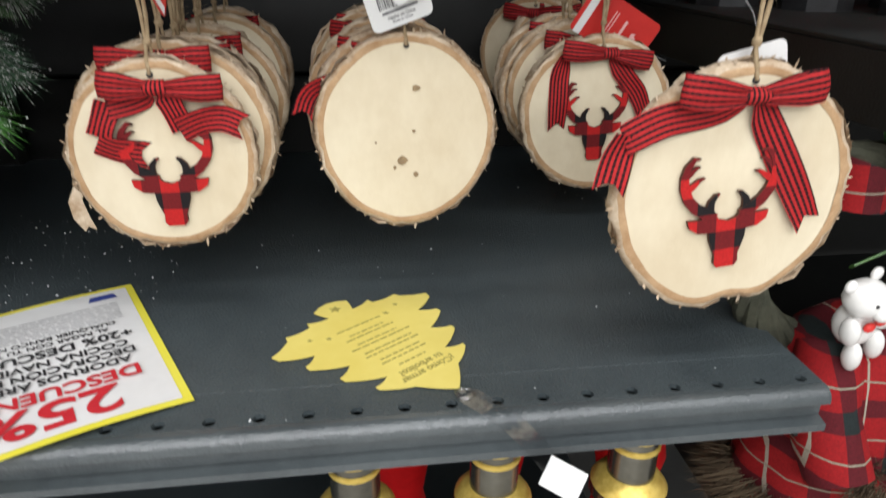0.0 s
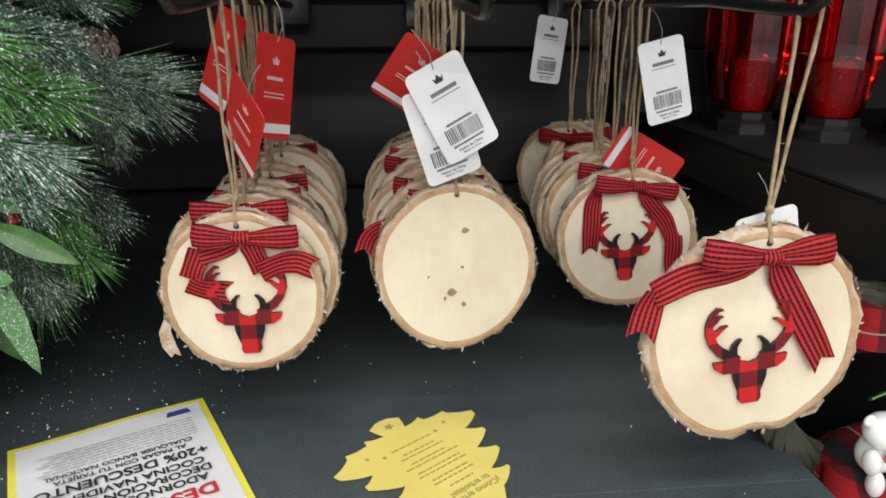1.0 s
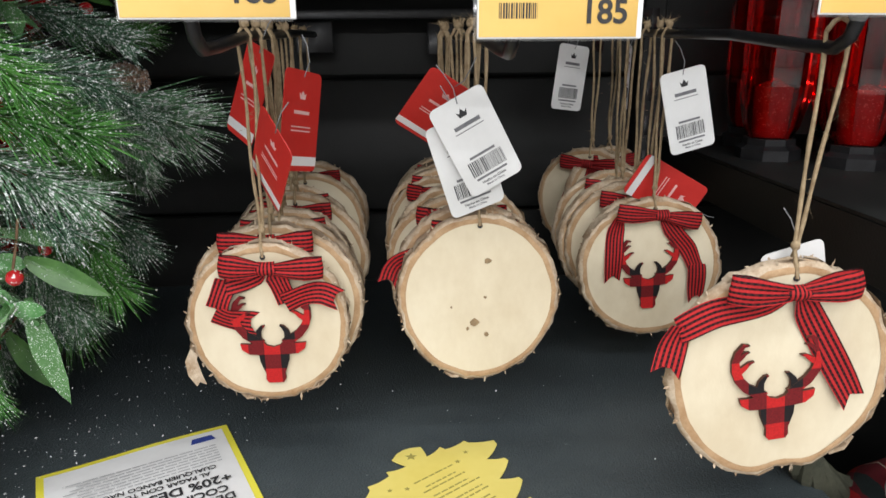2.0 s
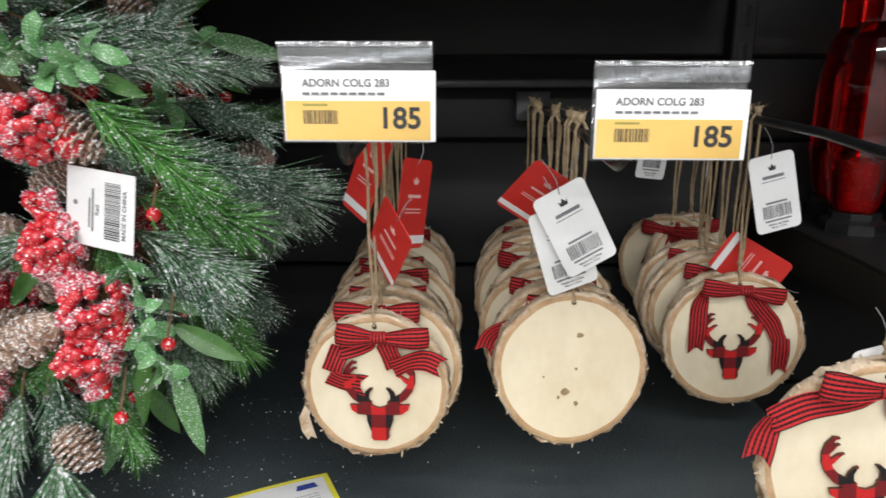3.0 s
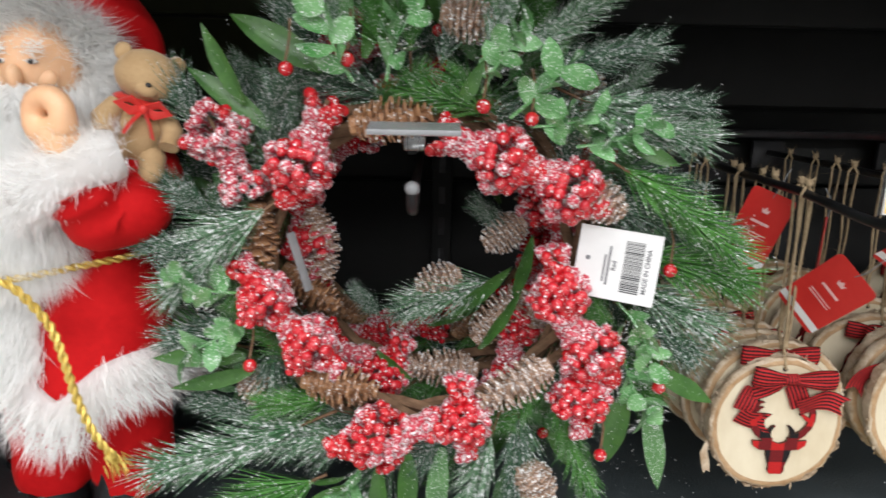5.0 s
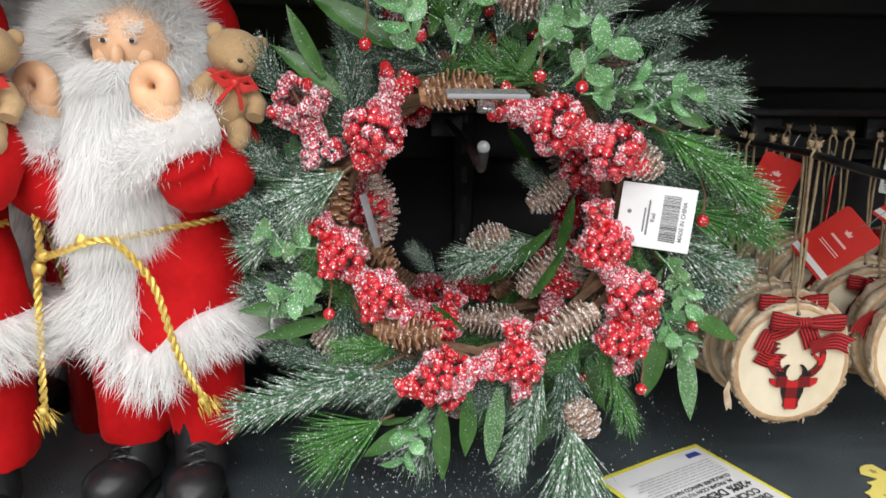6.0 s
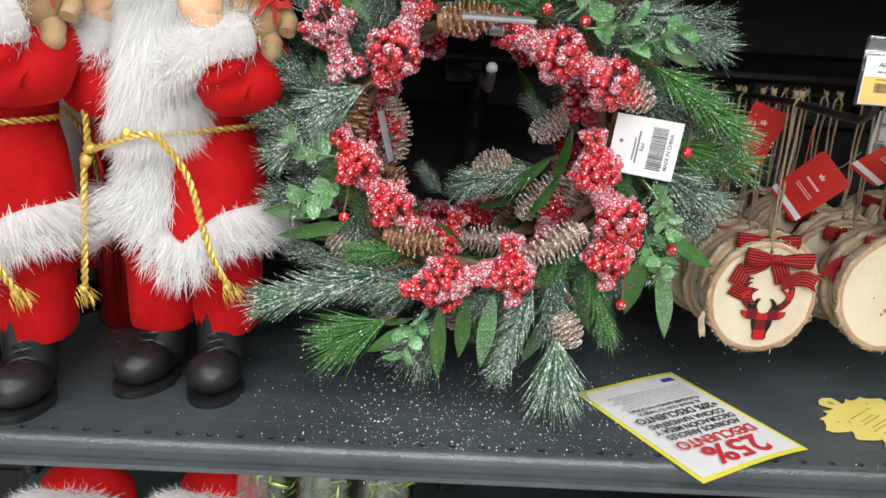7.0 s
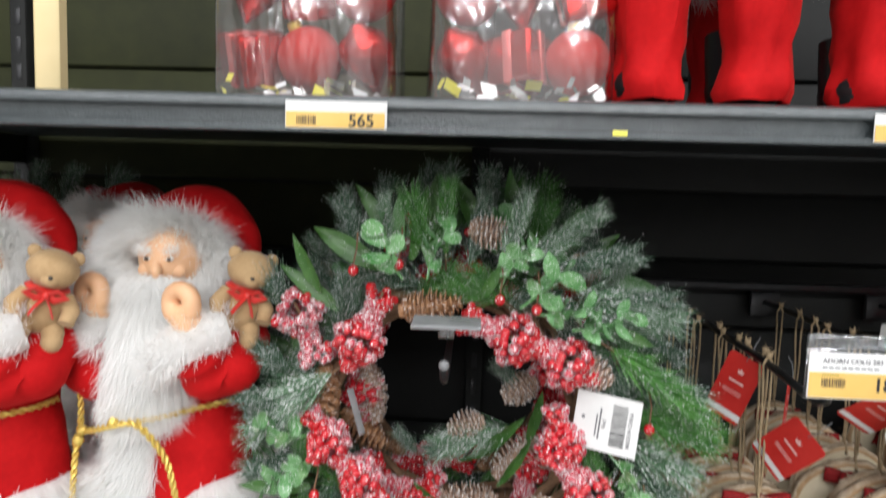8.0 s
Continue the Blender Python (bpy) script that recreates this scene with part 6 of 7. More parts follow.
    fur_patch(g, [(p + Vector((math.cos(2 * math.pi * k / 44) * 0.009, math.sin(2 * math.pi * k / 44) * 0.009, j)), (math.cos(2 * math.pi * k / 44), math.sin(2 * math.pi * k / 44), -0.3)) for k, p in enumerate(hem) for j in (-0.012, -0.004, 0.006, 0.013)], 0.021, FUR, 3600, 0.45, 1, 0.00032)
    # fur panel down the front
    panel = []
    for i in range(9):
        z = 0.174 + 0.070 * i / 8
        r = 0.0735 - 0.014 * i / 8
        row = []
        for j in range(7):
            a = radians(235 + 33 * j / 6)
            bulge = 0.008 * math.sin(math.pi * (j + 0.3) / 6.6)
            row.append(Vector((0.006 + (r + bulge) * math.cos(a), 0.018 + (r * 0.74 + bulge) * math.sin(a), z)))
        panel.append(row)
    g.add([p for row in panel for p in row], [(i * 7 + j, i * 7 + j + 1, i * 7 + j + 8, i * 7 + j + 7) for i in range(8) for j in range(6)], FUR)
    fur_patch(g, [(p, (p.x * 0.8, -0.05, -0.02)) for row in panel for p in row], 0.017, FUR, 2200, 0.9, 2, 0.00032, (-0.2, -1, 0.3))
    # beard: a long full sheet of white plush down to the belt
    rows = []
    for i in range(13):
        t = i / 12
        z = 0.352 - 0.114 * t
        cx, half = 0.008 - 0.017 * t, 0.037 - 0.007 * t - 0.006 * max(0.0, t - 0.85) / 0.15
        yc, deep = -0.008 - 0.014 * t, 0.022 + 0.010 * math.sin(math.pi * min(1, t * 1.1))
        rows.append([Vector((cx + half * math.cos(a), yc + deep * math.sin(a), z)) for a in [math.pi * (1.0 + j / 14) for j in range(15)]])
    g.add([p for row in rows for p in row], [(i * 15 + j, (i + 1) * 15 + j, (i + 1) * 15 + j + 1, i * 15 + j + 1) for i in range(12) for j in range(14)], FUR)
    pts = []
    for i, row in enumerate(rows):
        for j, p in enumerate(row):
            a = math.pi * (1.0 + j / 14)
            pts.append((p, Vector((math.cos(a) * 0.45 + 0.4 * math.sin(i * 1.9 + j), math.sin(a) * 0.6, -0.25))))
    fur_patch(g, pts, 0.024, FUR, 6200, 1.9, 3, 0.00026, (0, -1, 0.2))
    fur_patch(g, [(p, Vector((math.cos(math.pi * (1.0 + j / 14)), -0.3, -0.4))) for row in rows[2:] for j, p in enumerate(row) if j < 2 or j > 12], 0.024, FUR, 420, 0.9, 8, 0.00030, (0, -1, 0.2))
    # head, plain face, brows, moustache
    hx = 0.011
    g.ball((hx, 0.002, 0.374), (0.030, 0.034, 0.035), 22, 14, SKIN)
    g.ball((hx, -0.034, 0.3640), (0.0044, 0.0055, 0.0074), 12, 8, SKIN)
    for s in (-1, 1):
        g.ball((hx + s * 0.0140, -0.0235, 0.3630), (0.0075, 0.0042, 0.0065), 12, 8, SKIN)
        g.ball((hx + s * 0.0100, -0.0303, 0.3735), (0.0036, 0.0020, 0.0016), 10, 7, FUR)
        g.ball((hx + s * 0.0098, -0.0318, 0.3735), (0.0019, 0.0013, 0.0017), 8, 6, BEAD)
    fur_patch(g, [((hx + s * x, -0.031, 0.3815), (s * 0.8, -0.5, 0.1)) for s in (-1, 1) for x in (0.006, 0.010, 0.014)], 0.007, FUR, 80, 0.1, 6, 0.0003, (0, -1, 0.3))
    fur_patch(g, [((hx + s * x, -0.034, 0.3545 - x * 0.15), (s * 1.0, -0.5, -0.4)) for s in (-1, 1) for x in (0.001, 0.005, 0.010, 0.016, 0.022)], 0.020, FUR, 900, 0.7, 7, 0.00032, (0, -1, 0.3))
    # fluffy hair round the face
    arch = [Vector((hx - 0.007 + 0.043 * math.cos(a), -0.010 + 0.018 * abs(math.cos(a)), 0.370 + 0.030 * math.sin(a))) for a in [radians(-62 + 304 * k / 30) for k in range(31)]]
    g.tube(arch, [(0.0135, 0.0125)] * 31, 12, FUR)
    tips = []
    for p in arch:
        way = (p - Vector((hx, 0.016, 0.366))).normalized()
        for dx, dz in ((-0.008, -0.005), (0.008, 0.006), (0.0, 0.010), (0.0, -0.008)):
            tips.append((p + Vector((dx, -0.009, dz)), way + Vector((0, -0.45, 0))))
    fur_patch(g, tips, 0.025, FUR, 4600, 0.35, 9, 0.00028, (0, -1, 0.35))
    # hat, slouched over to one side
    g.ball((hx + 0.002, 0.030, 0.390), (0.042, 0.038, 0.034), 26, 16, RED, 0.04, 20)
    spine = glide([(hx - 0.010, 0.022, 0.388), (0.020, 0.020, 0.403), (0.038, 0.022, 0.407), (0.053, 0.025, 0.400), (0.066, 0.029, 0.388), (0.073, 0.031, 0.370)], 4)
    n = len(spine) - 1
    g.tube(spine, [0.030 * (1 - (k / n) ** 1.5) + 0.0065 for k in range(n + 1)], 26, RED)
    g.ball((0.074, 0.031, 0.366), 0.0062, 12, 8, GOLD)
    # arms: sleeves with a bent elbow, long fur cuffs, fists
    for s, shoulder, elbow, cuff0, cuff1, fist in ((1, (0.050, 0.012, 0.322), (0.074, -0.020, 0.284), (0.072, -0.042, 0.318), (0.022, -0.060, 0.290), (0.044, -0.060, 0.334)),
                                                   (-1, (-0.042, 0.012, 0.318), (-0.066, -0.002, 0.272), (-0.068, -0.014, 0.316), (-0.040, -0.026, 0.300), (-0.050, -0.026, 0.334))):
        sh, e, a, b, h = (Vector(v) for v in (shoulder, elbow, cuff0, cuff1, fist))
        low = e + Vector((-s * 0.016, -0.012, -0.006))
        line = glide([sh, sh.lerp(e, 0.55) + Vector((s * 0.010, 0.002, 0.004)), e, low, low.lerp(a.lerp(b, 0.5), 0.6), a.lerp(b, 0.5)], 5)
        m = len(line) - 1
        g.tube(line, [0.0215 + 0.0030 * math.sin(math.pi * k / m) + 0.0016 * math.sin(k * 1.3) for k in range(m + 1)], 22, RED)
        g.ball(e + Vector((-s * 0.003, -0.004, 0.0)), (0.0240, 0.0230, 0.0255), 20, 14, RED, 0.08)
        roll = glide([a + (a - b) * 0.05, a.lerp(b, 0.33) + Vector((0, -0.004, 0.004)), a.lerp(b, 0.7) + Vector((0, -0.004, 0.003)), b], 5)
        m = len(roll) - 1
        fat = [0.0195 * (0.45 + 0.55 * math.sin(math.pi * min(1.0, 0.16 + 0.74 * k / m)) ** 0.7) for k in range(m + 1)]
        g.tube(roll, fat, 16, FUR)
        skin_pts = []
        for k, p in enumerate(roll):
            for j in range(14):
                w = 2 * math.pi * j / 14
                d = Vector((0.35 * math.cos(w), -abs(math.cos(w)) if j % 3 else math.cos(w), math.sin(w))).normalized()
                skin_pts.append((p + d * fat[k] * 0.96, d))
        fur_patch(g, skin_pts, 0.0105, FUR, 1100, 0.25, 14 + s, 0.00030)
        ring = [h + Vector((0.0098 * math.cos(w), -0.003 * math.cos(w), 0.0105 * math.sin(w) + 0.008)) for w in [2 * math.pi * k / 16 for k in range(16)]]
        g.tube(ring, [0.0078 + 0.0022 * max(0.0, -math.sin(2 * math.pi * k / 16)) for k in range(16)], 10, SKIN, closed=True)
        g.tube([a.lerp(b, 0.4), h + Vector((0.004, 0, -0.006)), h + Vector((0.003, 0, 0.0))], [0.013, 0.013, 0.011], 12, SKIN)
    first = len(g.v)
    bear = Vector((0.086, -0.022, 0.358))
    teddy(g, bear, TAN, SATIN, BEAD, 26)
    lean = Matrix.Rotation(radians(16), 3, "Y")
    for i in range(first, len(g.v)):
        g.v[i] = tuple(bear + lean @ (Vector(g.v[i]) - bear) * 0.86)
    # gold cord belt, knot and hanging ends
    belt = [(0.006 + 0.0625 * math.cos(a), 0.018 + 0.0475 * math.sin(a) - 0.020 * math.exp(-((a - 4.60) / 0.42) ** 2), 0.238 + 0.006 * math.cos(a)) for a in [math.pi * (1.0 + k / 12) for k in range(13)]]
    rope(g, belt, 0.0026, GOLD)
    rope(g, [(-0.056, -0.012, 0.300), (-0.063, -0.022, 0.268), (-0.060, -0.030, 0.228), (-0.062, -0.034, 0.205), (-0.059, -0.046, 0.170), (-0.061, -0.048, 0.125), (-0.064, -0.046, 0.100)], 0.0028, GOLD)
    rope(g, [(-0.052, -0.036, 0.222), (-0.036, -0.048, 0.228), (-0.015, -0.058, 0.236), (0.003, -0.060, 0.239), (0.017, -0.059, 0.227), (0.031, -0.058, 0.204), (0.042, -0.062, 0.165), (0.051, -0.061, 0.136), (0.060, -0.056, 0.116)], 0.0028, GOLD)
    for c, r in (((-0.060, -0.034, 0.212), 0.0075), ((-0.055, -0.036, 0.222), 0.006), ((-0.064, -0.047, 0.105), 0.0055), ((0.059, -0.057, 0.117), 0.0058), ((-0.016, -0.057, 0.238), 0.006)):
        g.ball(c, (r * 0.72, r * 0.6, r * 0.72), 10, 7, GOLD, 0.5, 200)
    for p in ((-0.064, -0.047, 0.102), (0.061, -0.057, 0.116)):
        fur_patch(g, [(p, (0.4, -0.2, -0.6))], 0.014, GOLD, 12, 0.6, 15, 0.0007)
    return g.mesh("santa_doll", mats("velvet", "fur", "boot", "skin", "teddy", "satin", "gold", "ink"), angle=60)


SANTA = santa_doll()
SANTA_TALL = santa_doll(True)
SX, SY = -0.727, 0.092
for dx, dy, turn, label in ((0, 0, 0, "red velvet gift-bringer doll with white beard and teddy"), (-0.153, -0.043, 4, "red velvet gift-bringer doll with teddy beside another doll"), (-0.150, 0.170, -6, "red velvet gift-bringer doll standing in the second row"), (-0.310, 0.150, 5, "red velvet gift-bringer doll standing in the second row")):
    ob = new("santa_doll", SANTA)
    ob.matrix_basis = pose(SX + dx, SY + dy, SHELF_Z, 0, 0, turn)
    tagged(ob, label, "doll", "dolls on the shelf")

# tall added shape standing in for red and gold foil packs behind the dolls
g = Geo()
g.lathe([(0.030, 0.0), (0.032, 0.004), (0.032, 0.20), (0.026, 0.25), (0.012, 0.28), (0.012, 0.33), (0.022, 0.345), (0.018, 0.36), (0.0, 0.365)], 20, (0, 0, 0), 0, wob=0.08, mats=[0, 0, 0, 1, 0, 1, 0, 1])
solid("foil_bottle", g, "bauble gold", "red and gold foil shape standing in for shiny packs", "bottle", at=pose(-0.835, 0.235, SHELF_Z))

# the shelf above: dolls' legs come into view
for x, y, turn in ((-0.268, 0.062, 0), (-0.090, 0.085, 8), (-0.245, 0.215, -14)):
    ob = new("santa_doll", SANTA_TALL)
    ob.matrix_basis = pose(x, y, 1.504, 0, 0, turn)
    tagged(ob, "red velvet doll standing on the upper shelf", "doll", "dolls on the upper shelf")

# heads of dolls on the shelf below
for x, y, turn in ((-0.820, 0.03, 4), (-0.700, 0.035, -5)):
    ob = new("santa_doll", SANTA)
    ob.matrix_basis = pose(x, y, 0.62, 0, 0, turn) @ Matrix.Diagonal((0.735, 0.735, 0.735, 1))
    tagged(ob, "red velvet doll standing on the lower shelf", "doll", "dolls on the lower shelf")


# ---- clear boxes of baubles on the upper shelf ----
def bauble_box(x, y, z, label, seed):
    box = thing("bauble_box", label, "ornament box", "bauble boxes", pose(x, y, z))
    w, d, hgt = 0.074, 0.050, 0.19
    g = Geo()
    n = 88
    prof = []
    for k in range(n):
        a = 2 * math.pi * k / n
        c, s = math.cos(a), math.sin(a)
        prof.append((w * math.copysign(abs(c) ** 0.35, c), d * math.copysign(abs(s) ** 0.35, s)))
    rows = 16
    ring = []
    for i in range(rows + 1):
        zz = 0.001 + (hgt - 0.001) * i / rows
        shrink = 0.97 if i in (0, rows) else 1.0
        for k, (px, py) in enumerate(prof):
            crease = 1 + 0.030 * noise.noise(Vector((px * 34 + seed * 3, py * 34, zz * 11))) + 0.012 * noise.noise(Vector((px * 90, py * 90, zz * 30 + seed)))
            ring.append((px * shrink * crease, py * shrink * crease, zz))
    g.add(ring, [(i * n + j, i * n + (j + 1) % n, (i + 1) * n + (j + 1) % n, (i + 1) * n + j) for i in range(rows) for j in range(n)] + [tuple(range(n - 1, -1, -1)), tuple(rows * n + j for j in range(n))])
    shell = part("clear_shell", g, "film", box, "clear glossy plastic box")
    shell.visible_shadow = False
    rnd = random.Random(seed)
    # glitter balls, wrapped parcels and drops packed in layers
    for k in range(3):
        for i, bx in enumerate((-0.046, 0.0, 0.046)):
            kind = (k + 2 * i + seed) % 3
            at = pose(bx + rnd.uniform(-0.003, 0.003), rnd.uniform(-0.020, -0.010), 0.040 + 0.056 * k, rnd.uniform(-25, 25), rnd.uniform(-30, 30), rnd.uniform(0, 90))
            g = Geo()
            if kind == 0:
                g.ball((0, 0, 0), 0.0265, 24, 16)
                g.lathe([(0.0060, 0.0255), (0.0060, 0.0310), (0.0030, 0.0325)], 12, (0, 0, 0), 1)
                part("bauble", g, "bauble_matt gold", box, "red glitter bauble", at)
            elif kind == 1:
                g.box((-0.021, -0.021, -0.021), (0.021, 0.021, 0.021), 0, 0.003)
                parcel = part("parcel", g, "bauble", box, "red foil parcel", at)
                for turn in (0, 90):
                    g = Geo()
                    g.box((-0.0045, -0.0216, -0.0216), (0.0045, 0.0216, 0.0216), 0, 0.001)
                    part("ribbon_band", g, "pink_foil", parcel, "", pose(0, 0, 0, 0, 0, turn))
            else:
                g.lathe([(0.0, -0.032), (0.006, -0.026), (0.018, -0.008), (0.0225, 0.006), (0.019, 0.018), (0.008, 0.026), (0.005, 0.030), (0.0, 0.031)], 18)
                part("drop_ornament", g, "bauble", box, "red foil drop", at)
    g = Geo()
    for s in (-1, 1):
        g.strip([(0, -0.040, 0.118), (s * 0.012, -0.046, 0.126), (s * 0.022, -0.043, 0.121), (s * 0.010, -0.040, 0.114), (0, -0.040, 0.117)], [(0, 0.3, 1)] * 5, 0.008)
        g.strip([(0, -0.041, 0.117), (s * 0.006, -0.043, 0.104), (s * 0.013, -0.042, 0.094)], [(1, 0.2, 0.2)] * 3, 0.007)
    part("gold_bow", g, "gold", box, "gold ribbon bow", angle=80)
    # crumpled clear base with bits of silver and yellow paper
    g = Geo()
    for _ in range(26):
        p = Vector((rnd.uniform(-0.062, 0.062), rnd.uniform(-0.044, -0.030), rnd.uniform(0.003, 0.022)))
        a, c = (Vector((rnd.gauss(0, 1), rnd.gauss(0, 0.5), rnd.gauss(0, 0.8))).normalized() * rnd.uniform(0.004, 0.010) for _ in range(2))
        g.add([p - a, p + c, p + a, p - c], [(0, 1, 2, 3)], 1 if rnd.random() < 0.2 else 0)
    tagged(part("paper_scraps", g, "silver_foil flyer_yellow", box, "silver and yellow paper scraps", angle=0), kind="stuff")
    return box


bauble_box(-0.588, 0.080, 1.504, "clear box of mixed red ornaments on the shelf", 1)
bauble_box(-0.416, 0.080, 1.504, "clear box of mixed red ornaments on the shelf", 2)
g = Geo()
g.box((-0.0075, 0, 0), (0.0075, 0.012, 0.20), 0, 0.001)
solid("carton_edge", g, "cream", "cream card carton seen edge-on on the upper shelf", "carton", at=pose(-0.790, 0.030, 1.5045) @ Matrix.Diagonal((1.4, 1, 1, 1)))

# price card on the upper shelf's edge
lab = thing("shelf_price_card", "white and amber price card clipped to the shelf edge", "price label", "shelf price cards", pose(-0.582, -0.0270, 1.4800))
g = Geo()
g.box((0, 0, 0), (0.0715, 0.0008, 0.0190), 0, 0.0002)
card = part("card", g, "tag_white", lab)
g = Geo()
g.box((0.0006, -0.0004, 0.0006), (0.0700, -0.0001, 0.0115), 0, 0.0001)
part("amber_field", g, "price_yellow", card)
bars(card, "ink", barcode(0.008, 0.0025, 0.014, 0.006, 9), -0.0005, "barcode_print")
words("565", 0.0122, "ink", card, pose(0.0445, -0.0007, 0.0016), "price_figure", wide=1.0, bold=0.018)
lab2 = copy_thing(lab, pose(-0.182, -0.0270, 1.4800))
g = Geo()
g.box((-0.005, 0, 0), (0.005, 0.0004, 0.0035), 0, 0.0001)
solid("sticker_scrap", g, "flyer_yellow", "small scrap of yellow sticker on the shelf edge", "sticker", at=pose(-0.350, -0.0262, 1.4800))


# ---- clear stopper with a white sticker, hung on the shelf's edge ----
st = thing("plastic_strip", "clear plastic strip with a white square on its end", "plastic strip", at=pose(-0.016, 0.004, SHELF_Z + 0.0015))
g = Geo()
g.strip([(0, 0.0, 0.0012), (0.009, -0.012, 0.0016), (0.018, -0.024, 0.001), (0.028, -0.034, -0.006), (0.036, -0.042, -0.014)], [(0.75, 0.62, 0.0)] * 5, 0.015)
strip_ob = part("strip", g, "clear", st)
strip_ob.visible_shadow = False
g = Geo()
g.ball((-0.001, 0.001, 0.0012), (0.006, 0.006, 0.0022), 14, 6)
part("disc", g, "clear", st, "round clear plastic stopper")
g = Geo()
g.box((-0.0100, -0.0078, -0.0005), (0.0100, 0.0078, 0.0005), 0, 0.0002)
part("sticker", g, "tag_white", st, "", pose(0.0405, -0.0475, -0.0185, 45, 10, -38))


# ---- figures under the shelf ----
def tin_figure(x, y, k):
    g = Geo()
    prof = [(0.0, 0.350), (0.0125, 0.350), (0.0145, 0.347), (0.0145, 0.3425), (0.0155, 0.3420), (0.0155, 0.3392), (0.0145, 0.3387), (0.0145, 0.3335), (0.0155, 0.3330), (0.0155, 0.3302), (0.0145, 0.3297), (0.0145, 0.309), (0.0190, 0.306), (0.0235, 0.300), (0.0240, 0.293), (0.018, 0.288), (0.021, 0.19), (0.024, 0.18), (0.030, 0.17), (0.032, 0.10), (0.03, 0.02), (0.036, 0.012), (0.036, 0.0)]
    mt = [0, 0, 0, 1, 1, 1, 0, 1, 1, 1, 0, 1, 1, 0, 0, 2, 2, 3, 3, 3, 3, 0]
    g.lathe(prof, 28, (0, 0, 0), 0, mats=mt)
    return solid("nutcracker_figure", g, "pewter gold skin velvet", "pewter and gold nutcracker figure under the shelf", "figure", "nutcracker figures", pose(x, y, 0.62))


for k, (x, y) in enumerate(((-0.0785, 0.016), (0.0035, 0.016), (0.0895, 0.016))):
    tin_figure(x, y, k)
for k, (x, y, zt, r) in enumerate(((-0.045, 0.09, 0.31, 0.026), (0.040, 0.10, 0.30, 0.024), (0.14, 0.07, 0.31, 0.03))):
    g = Geo()
    g.lathe([(r * 0.9, 0.0), (r, 0.01), (r, zt * 0.5), (r * 0.7, zt * 0.62), (r * 0.95, zt * 0.75), (r * 0.6, zt * 0.95), (0.0, zt)], 22, (0, 0, 0), 0)
    solid("felt_gnome", g, "velvet", "plain red felt figure in shade under the shelf", "figure", "felt figures", pose(x, y + 0.05, 0.62))

# bag of green tinsel below
random.seed(21)
rnd = random.Random(21)
for bx in (-0.64, -0.585, -0.53):
    bag = thing("tinsel_bag", "clear bag of shiny green tinsel on the lower shelf", "tinsel", "tinsel bags", pose(bx, 0.03, 0.62))
    g = Geo()
    for _ in range(700):
        p = Vector((rnd.gauss(0, 0.012), rnd.gauss(0, 0.010), rnd.uniform(0.01, 0.335)))
        d = Vector((rnd.gauss(0, 1), rnd.gauss(0, 1), rnd.gauss(0, 0.6))).normalized()
        g.blade(p, p + d * 0.014, 0.0009)
    part("tinsel", g, "tinsel", bag)
    g = Geo()
    g.lathe([(0.024, 0.0), (0.026, 0.01), (0.025, 0.33), (0.012, 0.345)], 18, (0, 0, 0), 0, 1.0, 0.8, 0.1)
    sh = part("bag", g, "film", bag)
    sh.visible_shadow = False


# ---- the next bay: red glass lanterns above, a tartan figure below ----
def red_lantern(x, y, z, s=1.0, turn=0.0):
    jar = thing("glass_lantern", "tall faceted red glass lantern on a dark foot", "lantern", "red glass lanterns", pose(x, y, z, 0, 0, turn))
    g = Geo()
    prof = [(0.0, 0.020), (0.020, 0.020), (0.026, 0.032), (0.032, 0.060), (0.033, 0.150), (0.026, 0.185), (0.018, 0.200), (0.018, 0.230), (0.0, 0.230)]
    g.lathe([(r * s, zz * s) for r, zz in prof], 8)
    part("glass_body", g, "red_glass", jar, "faceted red glass", angle=12)
    g = Geo()
    g.lathe([(0.030 * s, 0.0), (0.030 * s, 0.010), (0.024 * s, 0.014), (0.024 * s, 0.020)], 8)
    part("foot", g, "rod", jar, angle=20)
    g = Geo()
    g.lathe([(0.012 * s, 0.022 * s), (0.014 * s, 0.030 * s), (0.014 * s, 0.07 * s), (0.004 * s, 0.075 * s)], 14)
    part("candle_cup", g, "berry", jar)
    return jar


for x, y, turn in ((0.275, 0.335, 10), (0.328, 0.280, 0), (0.375, 0.215, 22), (0.300, 0.420, 5), (0.370, 0.370, 16), (0.425, 0.290, 8), (0.45, 0.19, 12), (0.49, 0.36, 0)):
    red_lantern(x, y, 1.175, 1.0, turn)


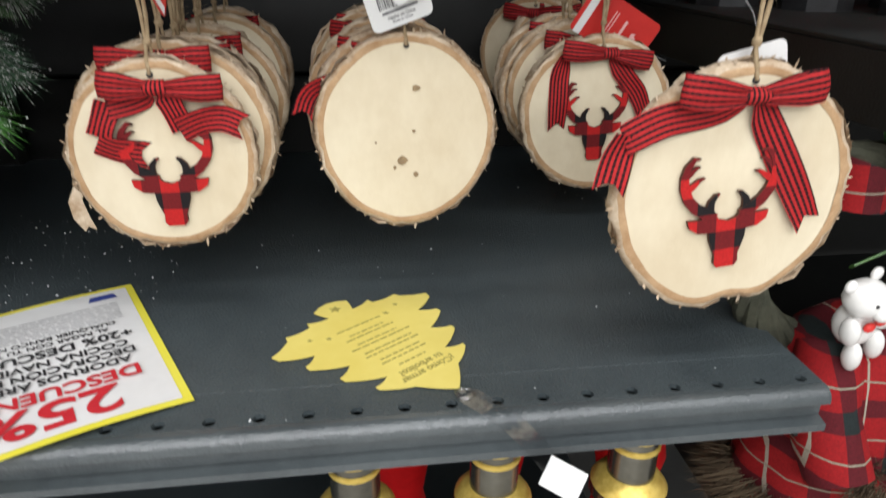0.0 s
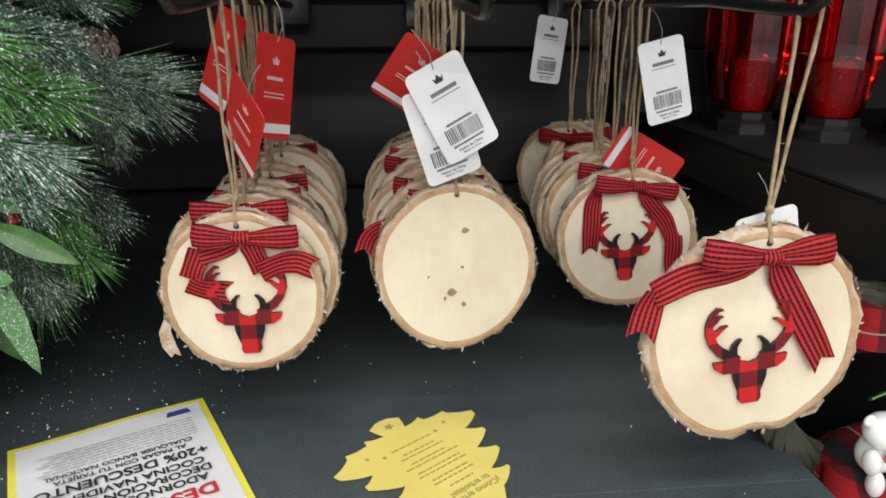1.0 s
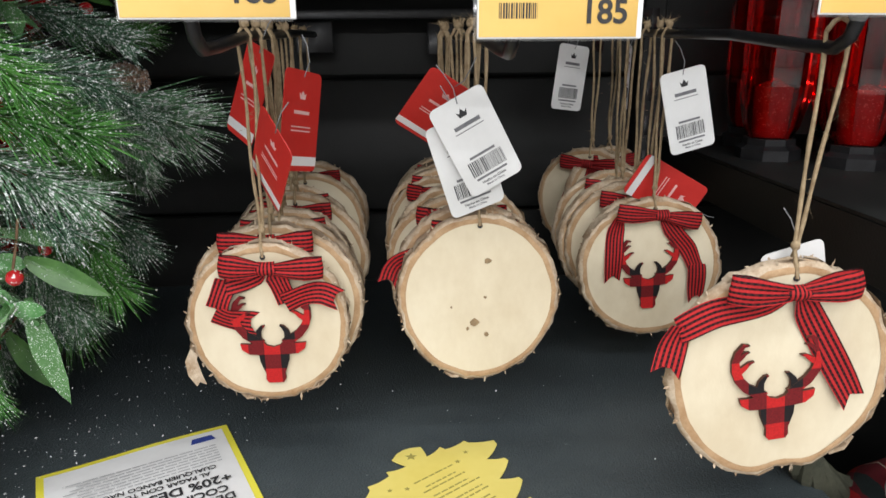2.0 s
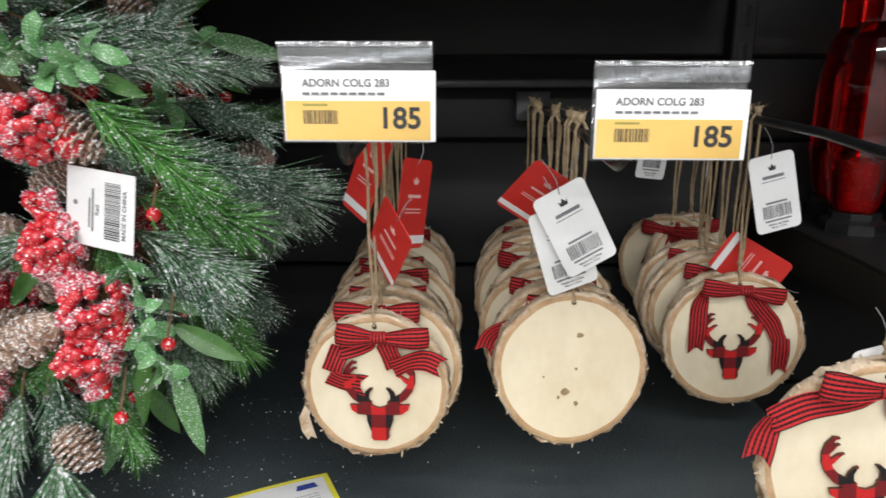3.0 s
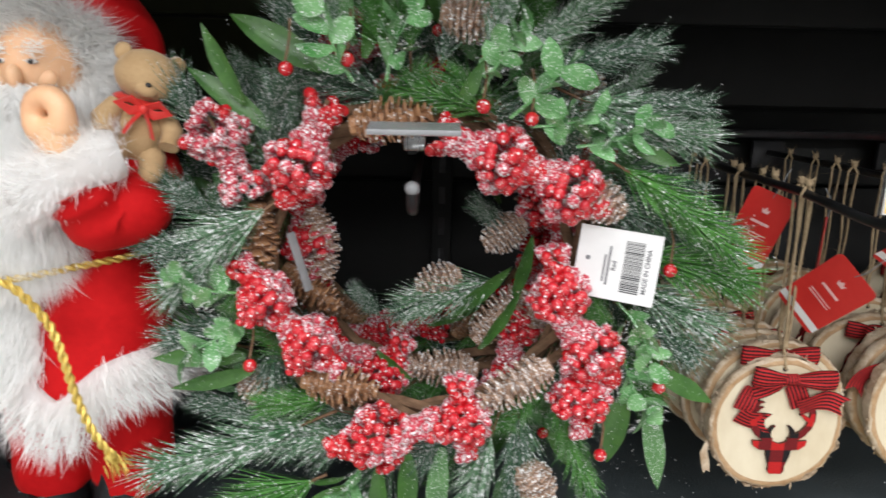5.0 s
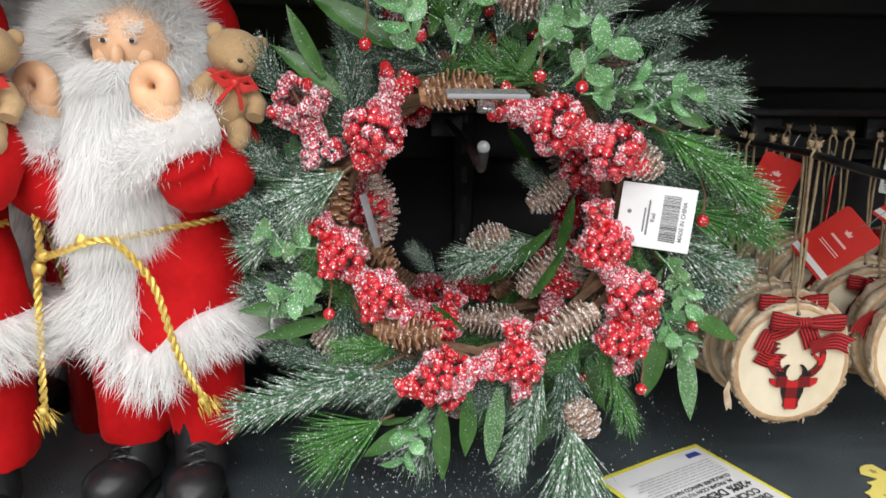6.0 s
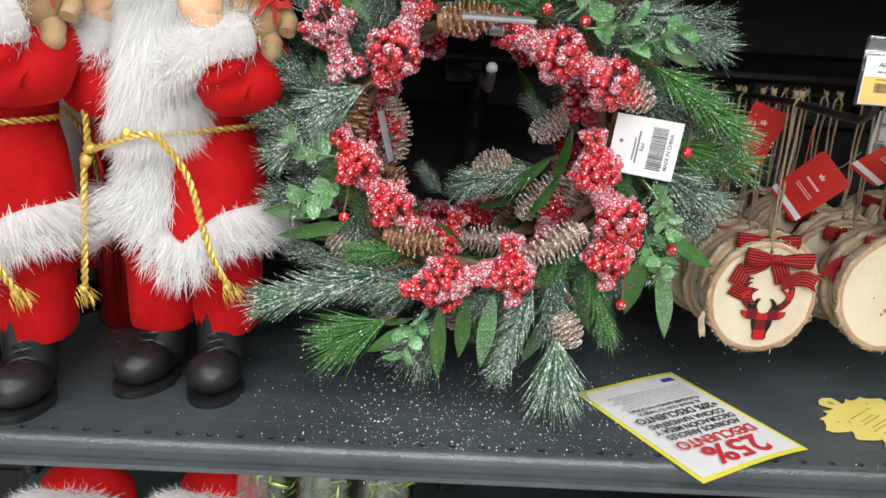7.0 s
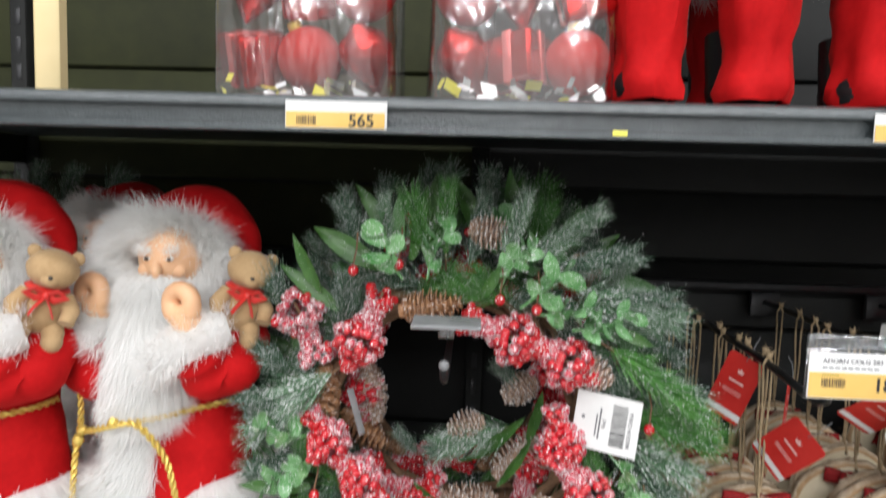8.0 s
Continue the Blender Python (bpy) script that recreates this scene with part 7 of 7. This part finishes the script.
def tartan_figure():
    fig = thing("tartan_wreath", "twig wreath with tartan cloth and a white china bear", "decoration", at=pose(0.232, 0.048, 0.83))
    g = Geo()
    for k in range(6):
        pts = []
        for i in range(40):
            a = 2 * math.pi * i / 40
            r = 0.062 + 0.008 * math.cos(4 * a + k)
            pts.append((r * math.cos(a), 0.016 + 0.008 * math.sin(4 * a + k), 0.215 + r * math.sin(a)))
        g.tube(pts, 0.0052, 7, closed=True)
    part("twig_ring", g, "twig", fig)
    g = Geo()
    g.lathe([(0.060, 0.0), (0.066, 0.01), (0.064, 0.05), (0.056, 0.10), (0.046, 0.135), (0.028, 0.150), (0.0, 0.155)], 30, (0.02, 0.0, 0.03), 0, 1.0, 0.8, 0.12)
    part("tartan_body", g, "tartan", fig, "red tartan cloth body")
    for s in (-1, 1):
        g = Geo()
        g.tube([(0.02 + s * 0.03, -0.01, 0.165), (0.022 + s * 0.044, -0.03, 0.130), (0.02 + s * 0.036, -0.052, 0.095)], [0.020, 0.022, 0.020], 14)
        part("tartan_sleeve", g, "tartan", fig)
    g = Geo()
    pts = [(Vector((0.02 + 0.064 * math.cos(a), 0.05 * math.sin(a), 0.045 + j)), (math.cos(a), math.sin(a), 0)) for a in [k * 0.2 for k in range(32)] for j in (0, 0.012)]
    fur_patch(g, pts, 0.03, 0, 1400, 0.4, 31)
    fur_patch(g, [(Vector((0.02 + 0.018 * math.cos(a), -0.055 + 0.01 * math.sin(a), 0.09)), (math.cos(a), -0.5, math.sin(a))) for a in [k * 0.5 for k in range(12)]], 0.02, 0, 300, 0.2, 32)
    part("fur_trim", g, "brown_fur", fig, "brown plush trim")
    b = Geo()
    for c, r in (((0, 0, 0.030), (0.015, 0.013, 0.017)), ((0, -0.004, 0.056), (0.015, 0.014, 0.0135)), ((-0.011, 0, 0.069), (0.005, 0.003, 0.005)), ((0.011, 0, 0.069), (0.005, 0.003, 0.005)), ((-0.010, -0.010, 0.012), (0.0065, 0.0065, 0.013)), ((0.010, -0.010, 0.012), (0.0065, 0.0065, 0.013)), ((-0.014, -0.008, 0.036), (0.006, 0.007, 0.012)), ((0.014, -0.008, 0.036), (0.006, 0.007, 0.012)), ((0, -0.017, 0.052), (0.007, 0.006, 0.0055))):
        b.ball(c, r, 14, 10)
    for s in (-1, 1):
        b.ball((s * 0.005, -0.016, 0.060), 0.0014, 6, 5, 1)
        b.ball((s * 0.005, -0.014, 0.040), (0.005, 0.003, 0.0035), 8, 6, 2)
    b.ball((0, -0.023, 0.053), 0.002, 6, 5, 1)
    part("china_bear", b, "china ink satin", fig, "white glazed china bear", pose(-0.010, -0.024, 0.168, 8, -16, 14) @ Matrix.Scale(0.86, 4))
    for s, zz, r in ((-1, 0.262, 0.03), (1, 0.262, 0.03)):
        g = Geo()
        pts2 = [(s * 0.034 * (1 - math.cos(t)) / 2, -0.006 - 0.014 * math.sin(t), zz + 0.012 * math.sin(t * 0.5)) for t in [2 * math.pi * k / 18 for k in range(19)]]
        g.strip(pts2, [(0.1, 0.1, 1)] * 19, [0.016 + 0.014 * math.sin(math.pi * k / 18) for k in range(19)])
        part("tartan_bow", g, "tartan", fig, angle=80)
    g = Geo()
    g.tube([(0.03, -0.012, 0.25), (0.010, -0.02, 0.238), (-0.02, -0.02, 0.225)], [(0.001, 0.004)] * 3, 6)
    part("green_ribbon", g, "leaf", fig)
    for k in range(4):
        a = 0.2 + k * 0.4
        part("pine_spray", SPRAYS["needle"][2], "", fig, "", along((0.06 * math.cos(a), 0.215 + 0.06 * math.sin(a)), (0.13 * math.cos(a), 0.215 + 0.13 * math.sin(a)), 0.02, 0.0, k * 50))
    g = Geo()
    for k in range(10):
        g.ball((0.03 + 0.03 * math.cos(k * 2.1), 0.01 * math.sin(k), 0.285 + 0.02 * math.sin(k * 1.3)), 0.006, 10, 7)
    part("berry_cluster", g, "berry", fig)
    return fig


tartan_figure()
fig2 = [o for o in scene.objects if o.name == "tartan_wreath"][0]
tagged(copy_thing(fig2, pose(0.41, 0.13, 0.83, 0, 0, 8)), "twig wreath with tartan cloth standing further along")
